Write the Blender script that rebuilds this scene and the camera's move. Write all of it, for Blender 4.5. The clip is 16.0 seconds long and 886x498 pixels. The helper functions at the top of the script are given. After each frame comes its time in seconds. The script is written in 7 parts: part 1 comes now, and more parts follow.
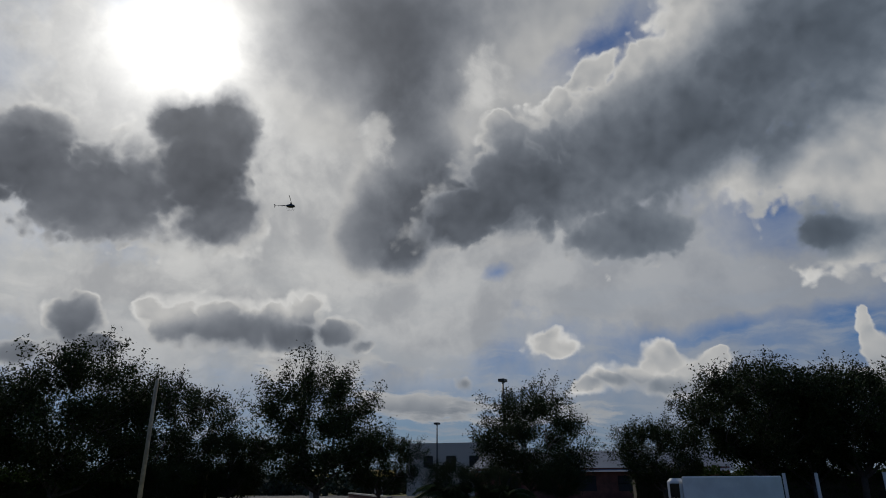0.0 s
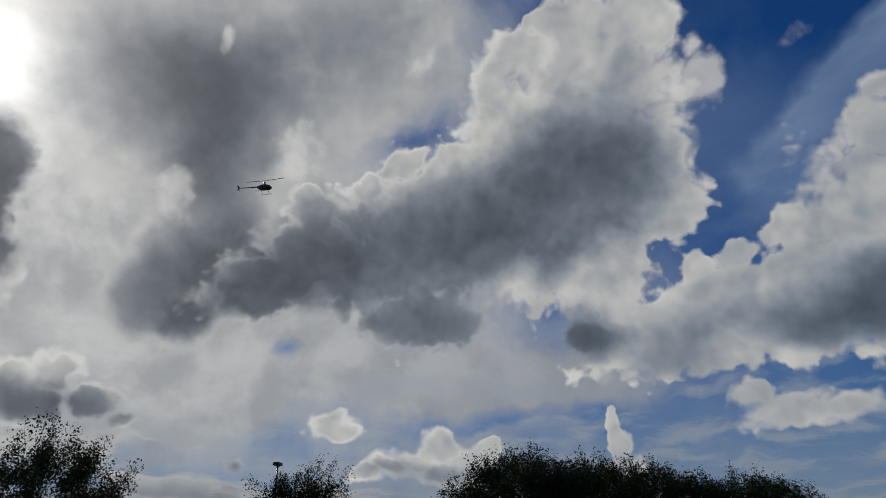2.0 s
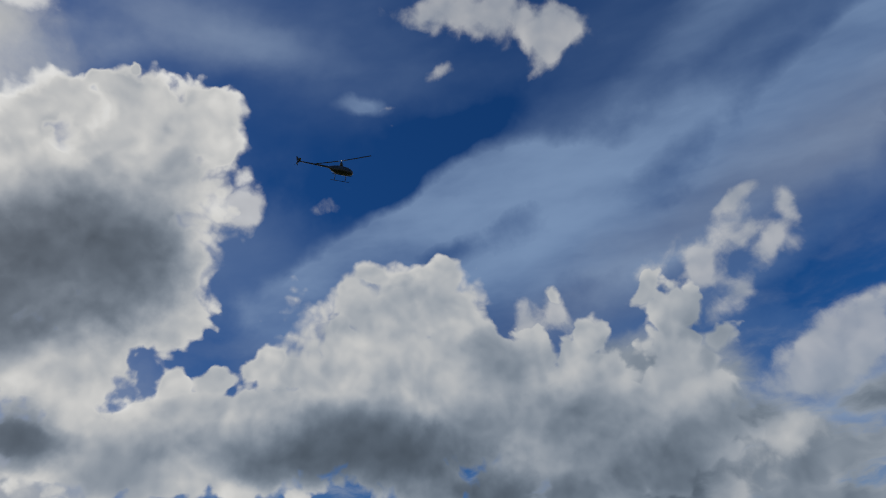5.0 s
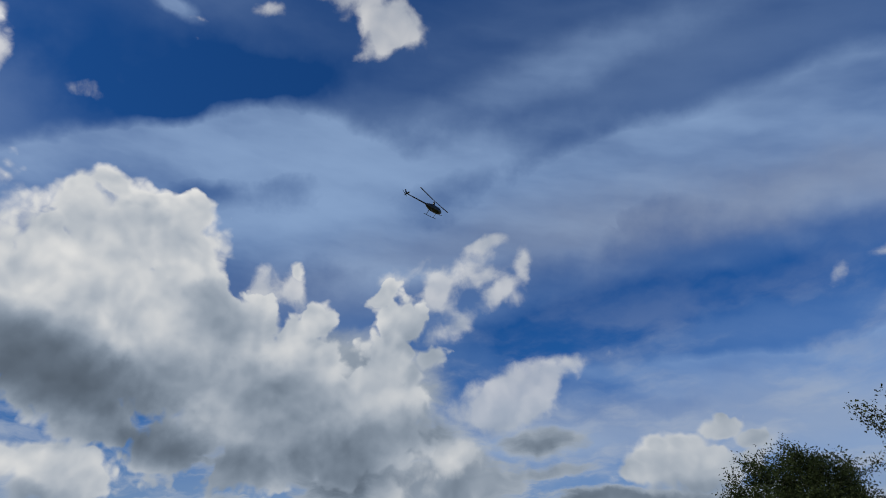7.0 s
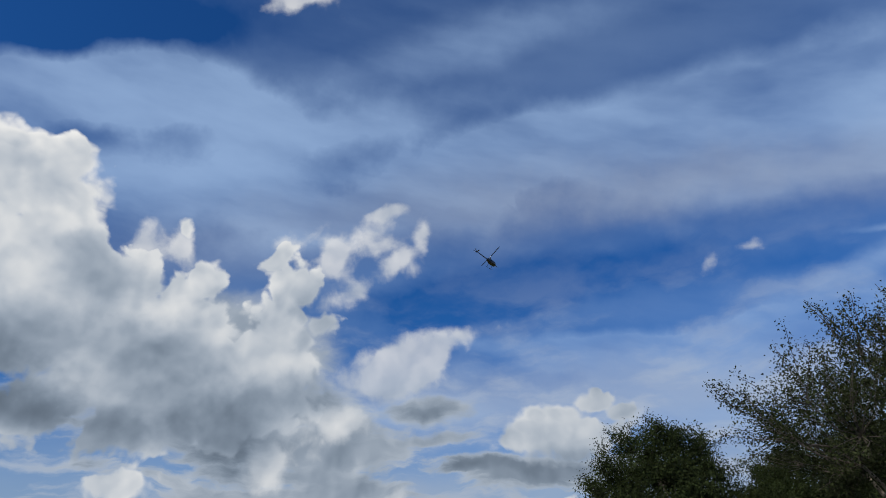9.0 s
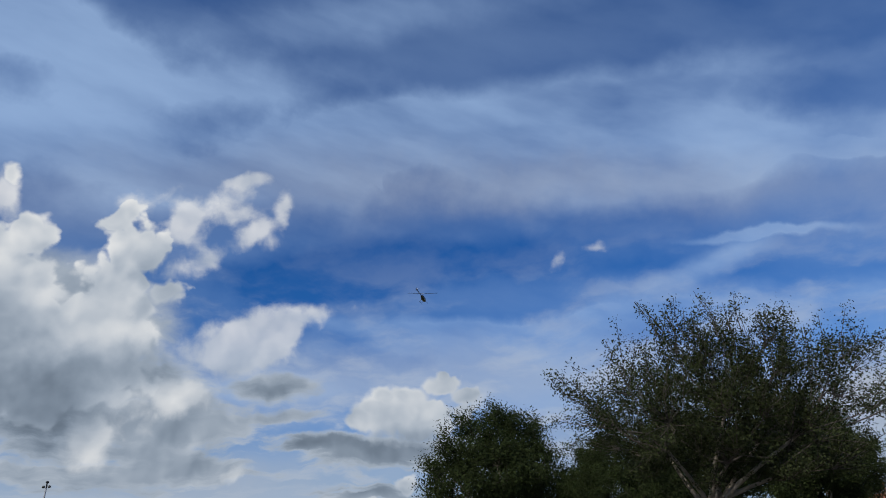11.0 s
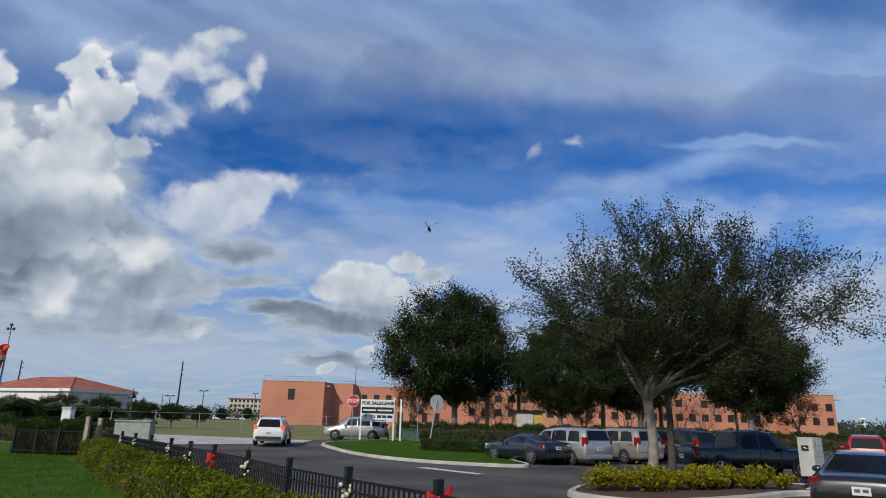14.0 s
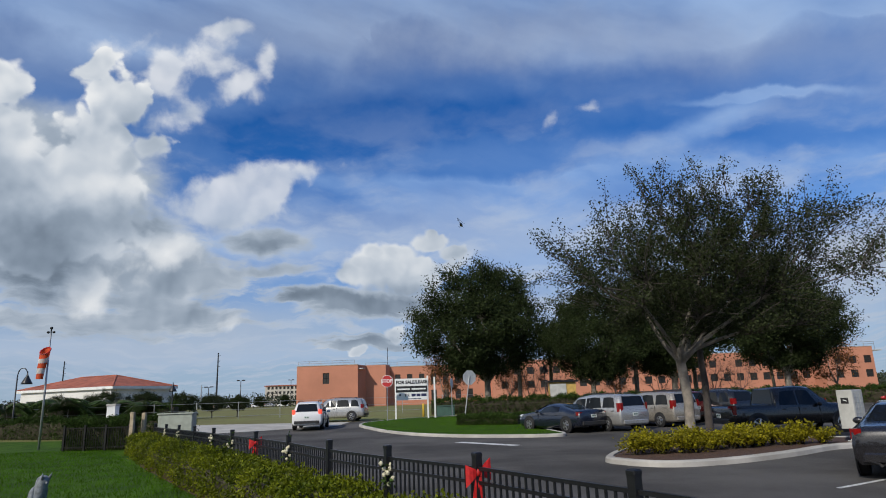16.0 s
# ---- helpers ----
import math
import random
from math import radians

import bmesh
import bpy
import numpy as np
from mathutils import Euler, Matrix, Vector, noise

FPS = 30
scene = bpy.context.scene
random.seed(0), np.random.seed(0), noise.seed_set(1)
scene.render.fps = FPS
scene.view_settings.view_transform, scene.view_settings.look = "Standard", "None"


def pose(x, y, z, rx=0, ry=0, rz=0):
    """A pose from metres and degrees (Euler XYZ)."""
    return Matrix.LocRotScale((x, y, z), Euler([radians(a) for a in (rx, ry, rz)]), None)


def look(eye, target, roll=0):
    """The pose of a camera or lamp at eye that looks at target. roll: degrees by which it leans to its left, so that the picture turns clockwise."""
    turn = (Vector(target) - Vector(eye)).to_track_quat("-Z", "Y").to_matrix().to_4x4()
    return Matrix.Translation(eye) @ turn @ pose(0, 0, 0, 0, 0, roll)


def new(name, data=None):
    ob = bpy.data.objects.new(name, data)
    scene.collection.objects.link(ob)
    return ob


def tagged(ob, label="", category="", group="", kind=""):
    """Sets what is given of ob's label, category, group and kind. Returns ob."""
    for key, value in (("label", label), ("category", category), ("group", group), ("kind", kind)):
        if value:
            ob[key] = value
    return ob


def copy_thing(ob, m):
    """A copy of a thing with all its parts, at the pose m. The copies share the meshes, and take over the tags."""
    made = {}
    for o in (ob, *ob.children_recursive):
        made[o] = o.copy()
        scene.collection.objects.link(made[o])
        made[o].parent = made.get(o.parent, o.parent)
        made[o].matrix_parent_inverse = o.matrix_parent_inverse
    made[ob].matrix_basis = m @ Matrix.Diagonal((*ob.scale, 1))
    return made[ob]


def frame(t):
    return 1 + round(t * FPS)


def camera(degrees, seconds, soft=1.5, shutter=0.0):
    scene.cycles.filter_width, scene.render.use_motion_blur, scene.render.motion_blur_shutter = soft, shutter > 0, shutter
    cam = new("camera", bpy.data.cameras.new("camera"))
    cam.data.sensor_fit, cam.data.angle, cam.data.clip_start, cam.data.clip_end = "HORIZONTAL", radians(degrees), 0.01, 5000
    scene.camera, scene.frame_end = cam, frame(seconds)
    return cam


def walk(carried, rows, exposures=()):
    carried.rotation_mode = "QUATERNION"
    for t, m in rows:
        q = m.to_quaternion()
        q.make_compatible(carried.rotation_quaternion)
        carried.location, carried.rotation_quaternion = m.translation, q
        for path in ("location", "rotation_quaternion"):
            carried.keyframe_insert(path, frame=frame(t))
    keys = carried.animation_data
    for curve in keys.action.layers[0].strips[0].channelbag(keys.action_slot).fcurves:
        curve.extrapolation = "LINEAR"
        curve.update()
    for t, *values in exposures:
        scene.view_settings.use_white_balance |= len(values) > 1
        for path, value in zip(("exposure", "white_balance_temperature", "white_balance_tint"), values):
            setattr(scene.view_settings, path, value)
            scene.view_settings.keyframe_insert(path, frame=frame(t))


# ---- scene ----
cam = camera(70.22, 16.0, soft=1.0)
walk(cam, [
    (0, pose(0, 0, 1.9, 110.19, 0.26, 121.28)),
    (0.5, pose(0, 0, 1.9, 112.68, 1.72, 117.45)),
    (1, pose(0, 0, 1.9, 114.07, 1.40, 113.80)),
    (1.5, pose(0, 0, 1.9, 115.02, 0.71, 107.98)),
    (2, pose(0, 0, 1.9, 117.13, 1.28, 101.98)),
    (2.5, pose(0, 0, 1.9, 119.72, 0.91, 96.89)),
    (3, pose(0, 0, 1.9, 121.86, 2.78, 89.78)),
    (3.5, pose(0, 0, 1.9, 123.23, 4.89, 81.70)),
    (4, pose(0, 0, 1.9, 124.26, 5.39, 74.06)),
    (4.5, pose(0, 0, 1.9, 124.56, 5.59, 64.58)),
    (5, pose(0, 0, 1.9, 124.48, 6.44, 55.52)),
    (5.2, pose(0, 0, 1.9, 124.36, 6.41, 51.75)),
    (7.3, pose(0, 0, 1.9, 120.47, 0.69, 23.79)),
    (7.5, pose(0, 0, 1.9, 119.97, 1.38, 22.72)),
    (8, pose(0, 0, 1.9, 119.16, 0.72, 19.71)),
    (8.5, pose(0, 0, 1.9, 118.44, 0.88, 15.80)),
    (9, pose(0, 0, 1.9, 118.25, 1.38, 16.14)),
    (9.5, pose(0, 0, 1.9, 118.01, -0.16, 11.40)),
    (10, pose(0, 0, 1.9, 117.11, 1.29, 5.66)),
    (10.2, pose(0, 0, 1.9, 117.20, 2.29, 4.54)),
    (12.3, pose(0, 0, 1.9, 112.25, 0.21, -1.54)),
    (12.5, pose(0, 0, 1.9, 111.71, -0.32, -2.07)),
    (13, pose(0, 0, 1.9, 110.03, -0.39, -1.91)),
    (13.5, pose(0, 0, 1.9, 108.01, -0.62, -1.99)),
    (14, pose(0, 0, 1.9, 105.36, -1.40, -1.54)),
    (14.5, pose(0, 0, 1.9, 103.67, -0.91, -0.84)),
    (15, pose(0, 0, 1.9, 103.12, -0.56, -0.13)),
    (15.5, pose(0, 0, 1.9, 103.25, 1.47, 1.57)),
    (16, pose(0, 0, 1.9, 103.29, 1.95, 1.46)),
], exposures=[(0, -0.65), (1.5, -0.64), (3.5, -0.6), (5, -0.3), (7.5, 0.1), (9, 0.2), (12.5, 0.27), (15, 0.4), (16, 0.4)])

# ---- sky and sun ----
SUN_AZ, SUN_EL = -148.3, 35.2


def heading(az, el):
    """A unit vector from degrees east of +y and degrees over the horizon."""
    a, e = radians(az), radians(el)
    return Vector((math.sin(a) * math.cos(e), math.cos(a) * math.cos(e), math.sin(e)))


class Nodes:
    """Short calls for a node tree."""

    def __init__(self, tree):
        self.tree = tree
        tree.nodes.clear()

    def put(self, target, value):
        if isinstance(value, bpy.types.NodeSocket):
            self.tree.links.new(value, target)
        elif value is not None:
            target.default_value = value

    def math(self, op, a, b=None, c=None, clamp=False):
        n = self.tree.nodes.new("ShaderNodeMath")
        n.operation, n.use_clamp = op, clamp
        for i, v in enumerate((a, b, c)):
            self.put(n.inputs[i], v)
        return n.outputs[0]

    def vec(self, op, a, b=None, scale=None):
        n = self.tree.nodes.new("ShaderNodeVectorMath")
        n.operation = op
        self.put(n.inputs[0], a)
        self.put(n.inputs[1], b)
        if scale is not None:
            self.put(n.inputs[3], scale)
        return n.outputs["Value"] if op in ("LENGTH", "DOT_PRODUCT", "DISTANCE") else n.outputs[0]

    def noise(self, vector, scale, detail=4, rough=0.5, colour=False, kind="FBM"):
        n = self.tree.nodes.new("ShaderNodeTexNoise")
        n.noise_type = kind
        self.put(n.inputs["Vector"], vector)
        n.inputs["Scale"].default_value, n.inputs["Detail"].default_value, n.inputs["Roughness"].default_value = scale, detail, rough
        return n.outputs["Color" if colour else "Fac"]

    def voronoi(self, vector, scale, detail=0, feature="F1", smooth=1.0):
        n = self.tree.nodes.new("ShaderNodeTexVoronoi")
        n.feature = feature
        self.put(n.inputs["Vector"], vector)
        n.inputs["Scale"].default_value, n.inputs["Detail"].default_value = scale, detail
        n.inputs["Roughness"].default_value = 0.55
        if feature == "SMOOTH_F1":
            n.inputs["Smoothness"].default_value = smooth
        return n.outputs["Distance"]

    def mapping(self, vector, loc=(0, 0, 0), rot=(0, 0, 0), scale=(1, 1, 1), kind="TEXTURE"):
        n = self.tree.nodes.new("ShaderNodeMapping")
        n.vector_type = kind
        self.put(n.inputs[0], vector)
        n.inputs[1].default_value, n.inputs[2].default_value, n.inputs[3].default_value = loc, rot, scale
        return n.outputs[0]

    def step(self, value, lo, hi, a=0.0, b=1.0):
        n = self.tree.nodes.new("ShaderNodeMapRange")
        n.interpolation_type = "SMOOTHSTEP"
        for i, v in enumerate((value, lo, hi, a, b)):
            self.put(n.inputs[i], v)
        return n.outputs[0]

    def mix(self, fac, a, b, blend="MIX"):
        n = self.tree.nodes.new("ShaderNodeMix")
        n.data_type, n.blend_type, n.clamp_factor = "RGBA", blend, True
        self.put(n.inputs[0], fac)
        for i, v in ((6, a), (7, b)):
            self.put(n.inputs[i], (*v, 1) if isinstance(v, tuple) and len(v) == 3 else v)
        return n.outputs[2]

    def node(self, kind, **values):
        n = self.tree.nodes.new(kind)
        for k, v in values.items():
            self.put(n.inputs[k.replace("_", " ")], v)
        return n


world = bpy.data.worlds.new("world")
scene.world = world
world.use_nodes = True
world.cycles.sampling_method, world.cycles.sample_map_resolution = "MANUAL", 256
sky = Nodes(world.node_tree)
way = sky.tree.nodes.new("ShaderNodeTexCoord").outputs["Generated"]

# the cloud outlines are bent twice, widely and finely
wide = sky.vec("SUBTRACT", sky.noise(way, 5.0, 3, 0.5, True), (0.5, 0.5, 0.5))
fine = sky.vec("SUBTRACT", sky.noise(way, 22.0, 4, 0.55, True), (0.5, 0.5, 0.5))
bent = sky.vec("ADD", sky.vec("ADD", way, sky.vec("SCALE", wide, scale=0.06)), sky.vec("SCALE", fine, scale=0.022))
ragged = sky.math("MULTIPLY_ADD", sky.noise(way, 7.0, 5, 0.55), 1.2, -0.6)
fields = {"cumulus": None, "shade": None, "wisp": None, "veil": None, "haze": None, "sheet": None}
latest = [None]


def in_turn(vector):
    """The same vector, worked out only after the patch before it, which keeps the shader's memory small."""
    if latest[0] is None:
        return vector
    n = sky.tree.nodes.new("ShaderNodeVectorMath")
    n.operation = "MULTIPLY_ADD"
    sky.put(n.inputs[0], latest[0])
    n.inputs[1].default_value = (1e-9, 1e-9, 1e-9)
    sky.put(n.inputs[2], vector)
    return n.outputs[0]


def ellipse(vector, az, el, width, height, tilt):
    """How far a direction lies from a patch of sky: 0 at its centre, 1 at its edge."""
    c = heading(az, el)
    east = c.cross(Vector((0, 0, 1))).normalized()
    up = east.cross(c)
    a = radians(tilt)
    u, v = east * math.cos(a) + up * math.sin(a), up * math.cos(a) - east * math.sin(a)
    turn = Matrix((u, v, -c)).transposed().to_euler()
    return sky.vec("LENGTH", sky.mapping(in_turn(vector), c, turn, (math.tan(radians(width)), math.tan(radians(height)), 0.9)))


def heap(name, az, el, width, height, tilt, firm, blend):
    edge = sky.math("MULTIPLY_ADD", ellipse(bent, az, el, width, height, tilt), -1.0, 0.45 + firm * 0.75)
    old = fields[name]
    fields[name] = edge if old is None else sky.math("SMOOTH_MAX", old, edge, blend)
    latest[0] = fields[name]


def cumulus(az, el, width, height, tilt, firm):
    heap("cumulus", az, el, width, height, tilt, firm, 0.20)


def sheet_cloud(az, el, width, height, tilt, firm):
    heap("sheet", az, el, width, height, tilt, firm, 0.30)


def soft(name, vector, az, el, width, height, tilt, amount):
    part_of = sky.step(sky.math("ADD", ellipse(vector, az, el, width, height, tilt), ragged), 1.40, 0.0)
    old = fields[name]
    fields[name] = sky.math("MULTIPLY_ADD", part_of, amount, 0.0 if old is None else old)
    latest[0] = fields[name]


def wisp(az, el, width, height, tilt, amount):
    soft("wisp", bent, az, el, width, height, tilt, amount)


def shade(az, el, width, height, tilt, amount):
    soft("shade", bent, az, el, width, height, tilt, amount)


def veil(az, el, width, height, tilt, amount):
    soft("veil", bent, az, el, width, height, tilt, amount)


def haze(az, el, width, height, tilt, amount):
    soft("haze", bent, az, el, width, height, tilt, amount)


def lay_clouds():
    cumulus(-157.2, 23.3, 5.7, 4.6, 16, 1)
    cumulus(-151.2, 22.5, 7.9, 5.2, 12, 1)
    cumulus(-144.7, 25.5, 4.8, 6.0, 10, 1)
    cumulus(-142.4, 29.5, 3.0, 3.5, 11, 1)
    cumulus(-146.7, 28.7, 3.1, 2.2, 23, 1)
    cumulus(-158.0, 26.4, 3.5, 2.0, 12, 1)
    cumulus(-142.7, 21.7, 4.2, 3.4, 8, 1)
    cumulus(-161.2, 21.0, 4.8, 4.4, 16, 1)
    cumulus(-114.4, 29.2, 2.0, 3.0, -4, 0.8)
    cumulus(-83.9, 32.7, 5.5, 5.0, 1, 1)
    cumulus(-87.3, 18.2, 3.1, 1.7, 5, 0.9)
    cumulus(-84.9, 20.3, 1.6, 1.3, 9, 0.9)
    cumulus(-87.0, 12.1, 0.4, 0.6, -8, 1)
    cumulus(-86.8, 10.3, 0.6, 1.3, -7, 1)
    cumulus(-87.0, 11.4, 0.6, 1.0, -8, 1)
    cumulus(-86.6, 9.2, 0.9, 1.6, -7, 1)
    cumulus(-86.6, 7.3, 1.7, 1.7, -5, 1)
    cumulus(-151.6, 13.2, 2.0, 1.8, 7, 1)
    cumulus(-152.4, 11.2, 1.3, 1.5, 6, 0.9)
    cumulus(-144.5, 12.6, 2.7, 2.4, 5, 1)
    cumulus(-146.6, 13.6, 1.5, 1.6, 6, 1)
    cumulus(-139.6, 12.0, 4.7, 2.0, 4, 1)
    cumulus(-137.3, 12.9, 2.9, 1.7, 3, 1)
    cumulus(-141.8, 13.3, 2.8, 1.7, 5, 1)
    cumulus(-135.7, 11.8, 4.4, 1.5, 3, 1)
    cumulus(-152.2, 12.3, 2.7, 2.2, 7, 1)
    cumulus(-133.9, 14.1, 2.5, 1.9, 3, 1)
    cumulus(-130.7, 12.4, 2.7, 1.5, 2, 1)
    cumulus(-128.1, 11.3, 1.8, 1.0, 1, 0.8)
    cumulus(-155.7, 8.9, 2.1, 1.2, 6, 0.9)
    cumulus(-111.6, 11.6, 1.9, 1.1, -2, 0.9)
    cumulus(-111.0, 10.6, 2.2, 1.0, -2, 0.8)
    cumulus(-104.6, 8.4, 2.1, 1.2, -3, 1)
    cumulus(-103.3, 9.3, 1.3, 1.1, -3, 1)
    cumulus(-100.2, 8.6, 1.5, 1.0, -4, 1)
    cumulus(-101.5, 10.6, 1.0, 1.0, -4, 1)
    cumulus(-108.8, 7.4, 1.9, 0.8, -2, 0.9)
    cumulus(-97.6, 9.8, 1.1, 0.7, -5, 1)
    cumulus(-102.1, 9.8, 2.1, 1.6, -4, 1)
    cumulus(-98.3, 9.2, 2.1, 1.1, -4, 1)
    cumulus(-106.1, 7.8, 2.8, 1.0, -2, 0.8)
    cumulus(-101.4, 7.8, 3.1, 1.3, -3, 0.9)
    cumulus(-119.4, 8.5, 1.8, 1.2, -1, 0.6)
    cumulus(-88.2, 33.9, 9.6, 7.1, 27, 1)
    cumulus(-93.1, 37.1, 6.1, 4.5, 30, 1)
    cumulus(-101.3, 30.3, 12.9, 5.5, 12, 1)
    cumulus(-86.6, 23.6, 8.5, 5.6, -4, 0.9)
    cumulus(-113.0, 25.8, 5.9, 4.3, 8, 1)
    cumulus(-81.8, 43.6, 5.4, 4.3, 2, 1)
    cumulus(-78.2, 45.9, 3.4, 2.6, -1, 1)
    cumulus(-86.1, 45.7, 3.7, 2.8, 5, 1)
    cumulus(-91.2, 43.9, 2.8, 2.4, -1, 1)
    cumulus(-94.0, 40.4, 2.6, 3.2, 1, 1)
    cumulus(-83.1, 39.7, 7.5, 6.4, -6, 1)
    cumulus(-79.8, 32.2, 4.0, 5.3, -8, 1)
    cumulus(-98.6, 34.2, 5.6, 2.8, 8, 1)
    cumulus(-105.2, 34.3, 2.9, 1.7, 17, 1)
    cumulus(-108.7, 32.6, 2.0, 1.6, 18, 1)
    cumulus(-98.9, 27.9, 11.5, 6.6, 2, 1)
    cumulus(-107.4, 25.4, 9.1, 5.4, 5, 1)
    cumulus(-117.4, 23.8, 5.6, 3.2, 9, 1)
    cumulus(-114.8, 30.8, 2.7, 2.4, 11, 1)
    cumulus(-115.7, 26.9, 3.5, 2.8, 10, 0.9)
    cumulus(-103.8, 21.0, 7.3, 3.6, 2, 1)
    cumulus(-119.2, 22.2, 4.9, 2.9, 9, 1)
    cumulus(-84.6, 27.0, 7.6, 4.9, -5, 0.85)
    cumulus(-80.8, 17.2, 5.3, 4.4, -5, 0.7)
    cumulus(-88.8, 18.5, 2.7, 2.2, -3, 0.7)
    cumulus(-60.2, 23.5, 8.7, 5.5, -16, 1)
    cumulus(-69.5, 20.2, 7.5, 3.8, -10, 1)
    cumulus(-50.8, 32.8, 1.7, 1.3, -37, 1)
    cumulus(-53.3, 32.0, 1.6, 1.3, -1, 1)
    cumulus(-58.6, 32.1, 1.6, 1.2, -20, 1)
    cumulus(-60.9, 30.0, 2.0, 2.8, -18, 1)
    cumulus(-55.1, 28.3, 5.3, 4.3, -21, 1)
    cumulus(-51.5, 26.1, 3.9, 4.3, -22, 1)
    cumulus(-62.0, 26.2, 1.7, 2.1, -16, 1)
    cumulus(-69.7, 24.9, 1.7, 1.3, -11, 1)
    cumulus(-67.0, 23.9, 2.7, 1.7, -2, 1)
    cumulus(-74.0, 23.3, 2.3, 1.4, 11, 1)
    cumulus(-77.3, 22.9, 1.3, 1.7, -8, 1)
    cumulus(-64.9, 19.3, 9.1, 4.0, -12, 1)
    cumulus(-58.2, 18.8, 8.2, 4.9, -14, 1)
    cumulus(-84.1, 20.2, 3.0, 1.7, 5, 0.9)
    cumulus(-73.6, 17.4, 6.8, 3.0, -8, 0.85)
    cumulus(-55.7, 14.3, 5.1, 2.5, -13, 1)
    cumulus(-75.7, 11.6, 2.1, 1.6, -6, 1)
    cumulus(-73.6, 10.5, 4.0, 1.7, 4, 1)
    cumulus(-61.8, 10.6, 3.4, 1.6, 7, 1)
    cumulus(-57.9, 11.4, 3.0, 1.5, 6, 1)
    cumulus(-56.0, 10.3, 4.2, 2.4, 1, 1)
    cumulus(-69.1, 10.5, 3.1, 1.3, 12, 0.7)
    cumulus(-111.7, 11.1, 2.5, 1.3, 1, 0.8)
    cumulus(-101.9, 10.9, 1.4, 0.9, -0, 0.7)
    cumulus(-85.9, 35.0, 7.9, 8.0, 13, 1)
    cumulus(-86.3, 47.8, 0.7, 0.8, 19, 1)
    cumulus(-89.5, 46.0, 1.8, 1.0, 32, 1)
    cumulus(-77.2, 47.0, 1.6, 1.4, 12, 1)
    cumulus(-93.7, 42.2, 3.2, 1.7, 34, 1)
    cumulus(-76.3, 43.7, 2.1, 2.7, 10, 1)
    cumulus(-78.6, 28.6, 3.8, 4.0, 6, 1)
    cumulus(-82.6, 24.6, 3.7, 2.5, 6, 0.75)
    cumulus(-53.2, 21.8, 12.8, 5.4, -7, 1)
    cumulus(-36.5, 14.8, 10.0, 4.6, -12, 1)
    cumulus(-44.8, 22.6, 5.9, 5.0, -10, 0.8)
    cumulus(-31.9, 18.5, 4.7, 5.6, -14, 0.8)
    cumulus(-74.8, 16.9, 15.1, 3.5, -1, 1)
    cumulus(-60.7, 22.0, 9.9, 4.4, -4, 1)
    cumulus(-77.2, 19.1, 8.7, 2.7, 1, 1)
    cumulus(-50.7, 32.1, 1.7, 1.7, -8, 1)
    cumulus(-59.4, 32.3, 1.5, 1.2, -3, 1)
    cumulus(-55.7, 31.5, 1.6, 1.1, -5, 1)
    cumulus(-52.1, 29.2, 3.7, 3.2, -7, 1)
    cumulus(-58.4, 28.3, 3.9, 3.1, -4, 1)
    cumulus(-62.4, 27.5, 1.6, 1.8, -3, 1)
    cumulus(-55.0, 24.5, 6.3, 3.8, -6, 1)
    cumulus(-48.4, 25.7, 2.8, 3.0, -9, 0.7)
    cumulus(-77.2, 22.8, 1.4, 1.5, 2, 1)
    cumulus(-71.1, 24.0, 2.6, 1.4, 5, 1)
    cumulus(-69.0, 24.8, 0.9, 1.1, -0, 1)
    cumulus(-65.4, 23.2, 2.9, 1.7, -2, 1)
    cumulus(-74.3, 20.9, 5.9, 2.2, 1, 1)
    cumulus(-84.6, 20.0, 2.1, 1.5, 4, 1)
    cumulus(-81.4, 18.4, 6.1, 2.8, 2, 1)
    cumulus(-67.9, 19.5, 11.8, 4.0, -2, 1)
    cumulus(-38.3, 24.7, 1.5, 1.7, -13, 1)
    cumulus(-40.6, 22.4, 2.2, 3.3, -12, 1)
    cumulus(-37.5, 20.7, 2.6, 3.6, -13, 0.9)
    cumulus(-39.1, 17.7, 5.5, 3.6, -11, 1)
    cumulus(-30.8, 24.1, 2.0, 3.4, -6, 0.75)
    cumulus(-30.0, 21.4, 2.4, 3.6, -16, 0.75)
    cumulus(-28.9, 19.2, 2.3, 3.5, -16, 0.6)
    cumulus(-46.4, 16.3, 3.4, 2.0, -9, 1)
    cumulus(-39.9, 12.3, 2.0, 1.5, -10, 1)
    cumulus(-33.7, 16.1, 6.0, 3.5, -13, 0.75)
    cumulus(-43.0, 17.7, 8.1, 5.9, 8, 0.9)
    cumulus(-50.5, 19.1, 6.0, 4.7, 12, 1)
    cumulus(-33.3, 17.8, 7.6, 5.3, 5, 0.75)
    cumulus(-55.0, 29.5, 1.4, 2.5, 21, 1)
    cumulus(-51.5, 31.1, 2.2, 2.0, 20, 1)
    cumulus(-50.1, 27.8, 1.9, 3.5, 17, 1)
    cumulus(-51.3, 23.4, 3.4, 3.0, 15, 1)
    cumulus(-40.5, 29.0, 0.8, 1.3, 12, 0.6)
    cumulus(-37.7, 24.5, 1.7, 1.9, 9, 1)
    cumulus(-38.4, 21.1, 2.5, 2.9, 8, 1)
    cumulus(-31.4, 27.0, 3.0, 1.7, 42, 0.7)
    cumulus(-29.4, 24.0, 3.7, 3.8, 5, 0.7)
    cumulus(-31.8, 21.8, 2.2, 3.0, 5, 0.6)
    cumulus(-27.0, 20.6, 3.0, 2.2, 3, 0.6)
    cumulus(-45.4, 16.0, 2.6, 1.8, 8, 0.95)
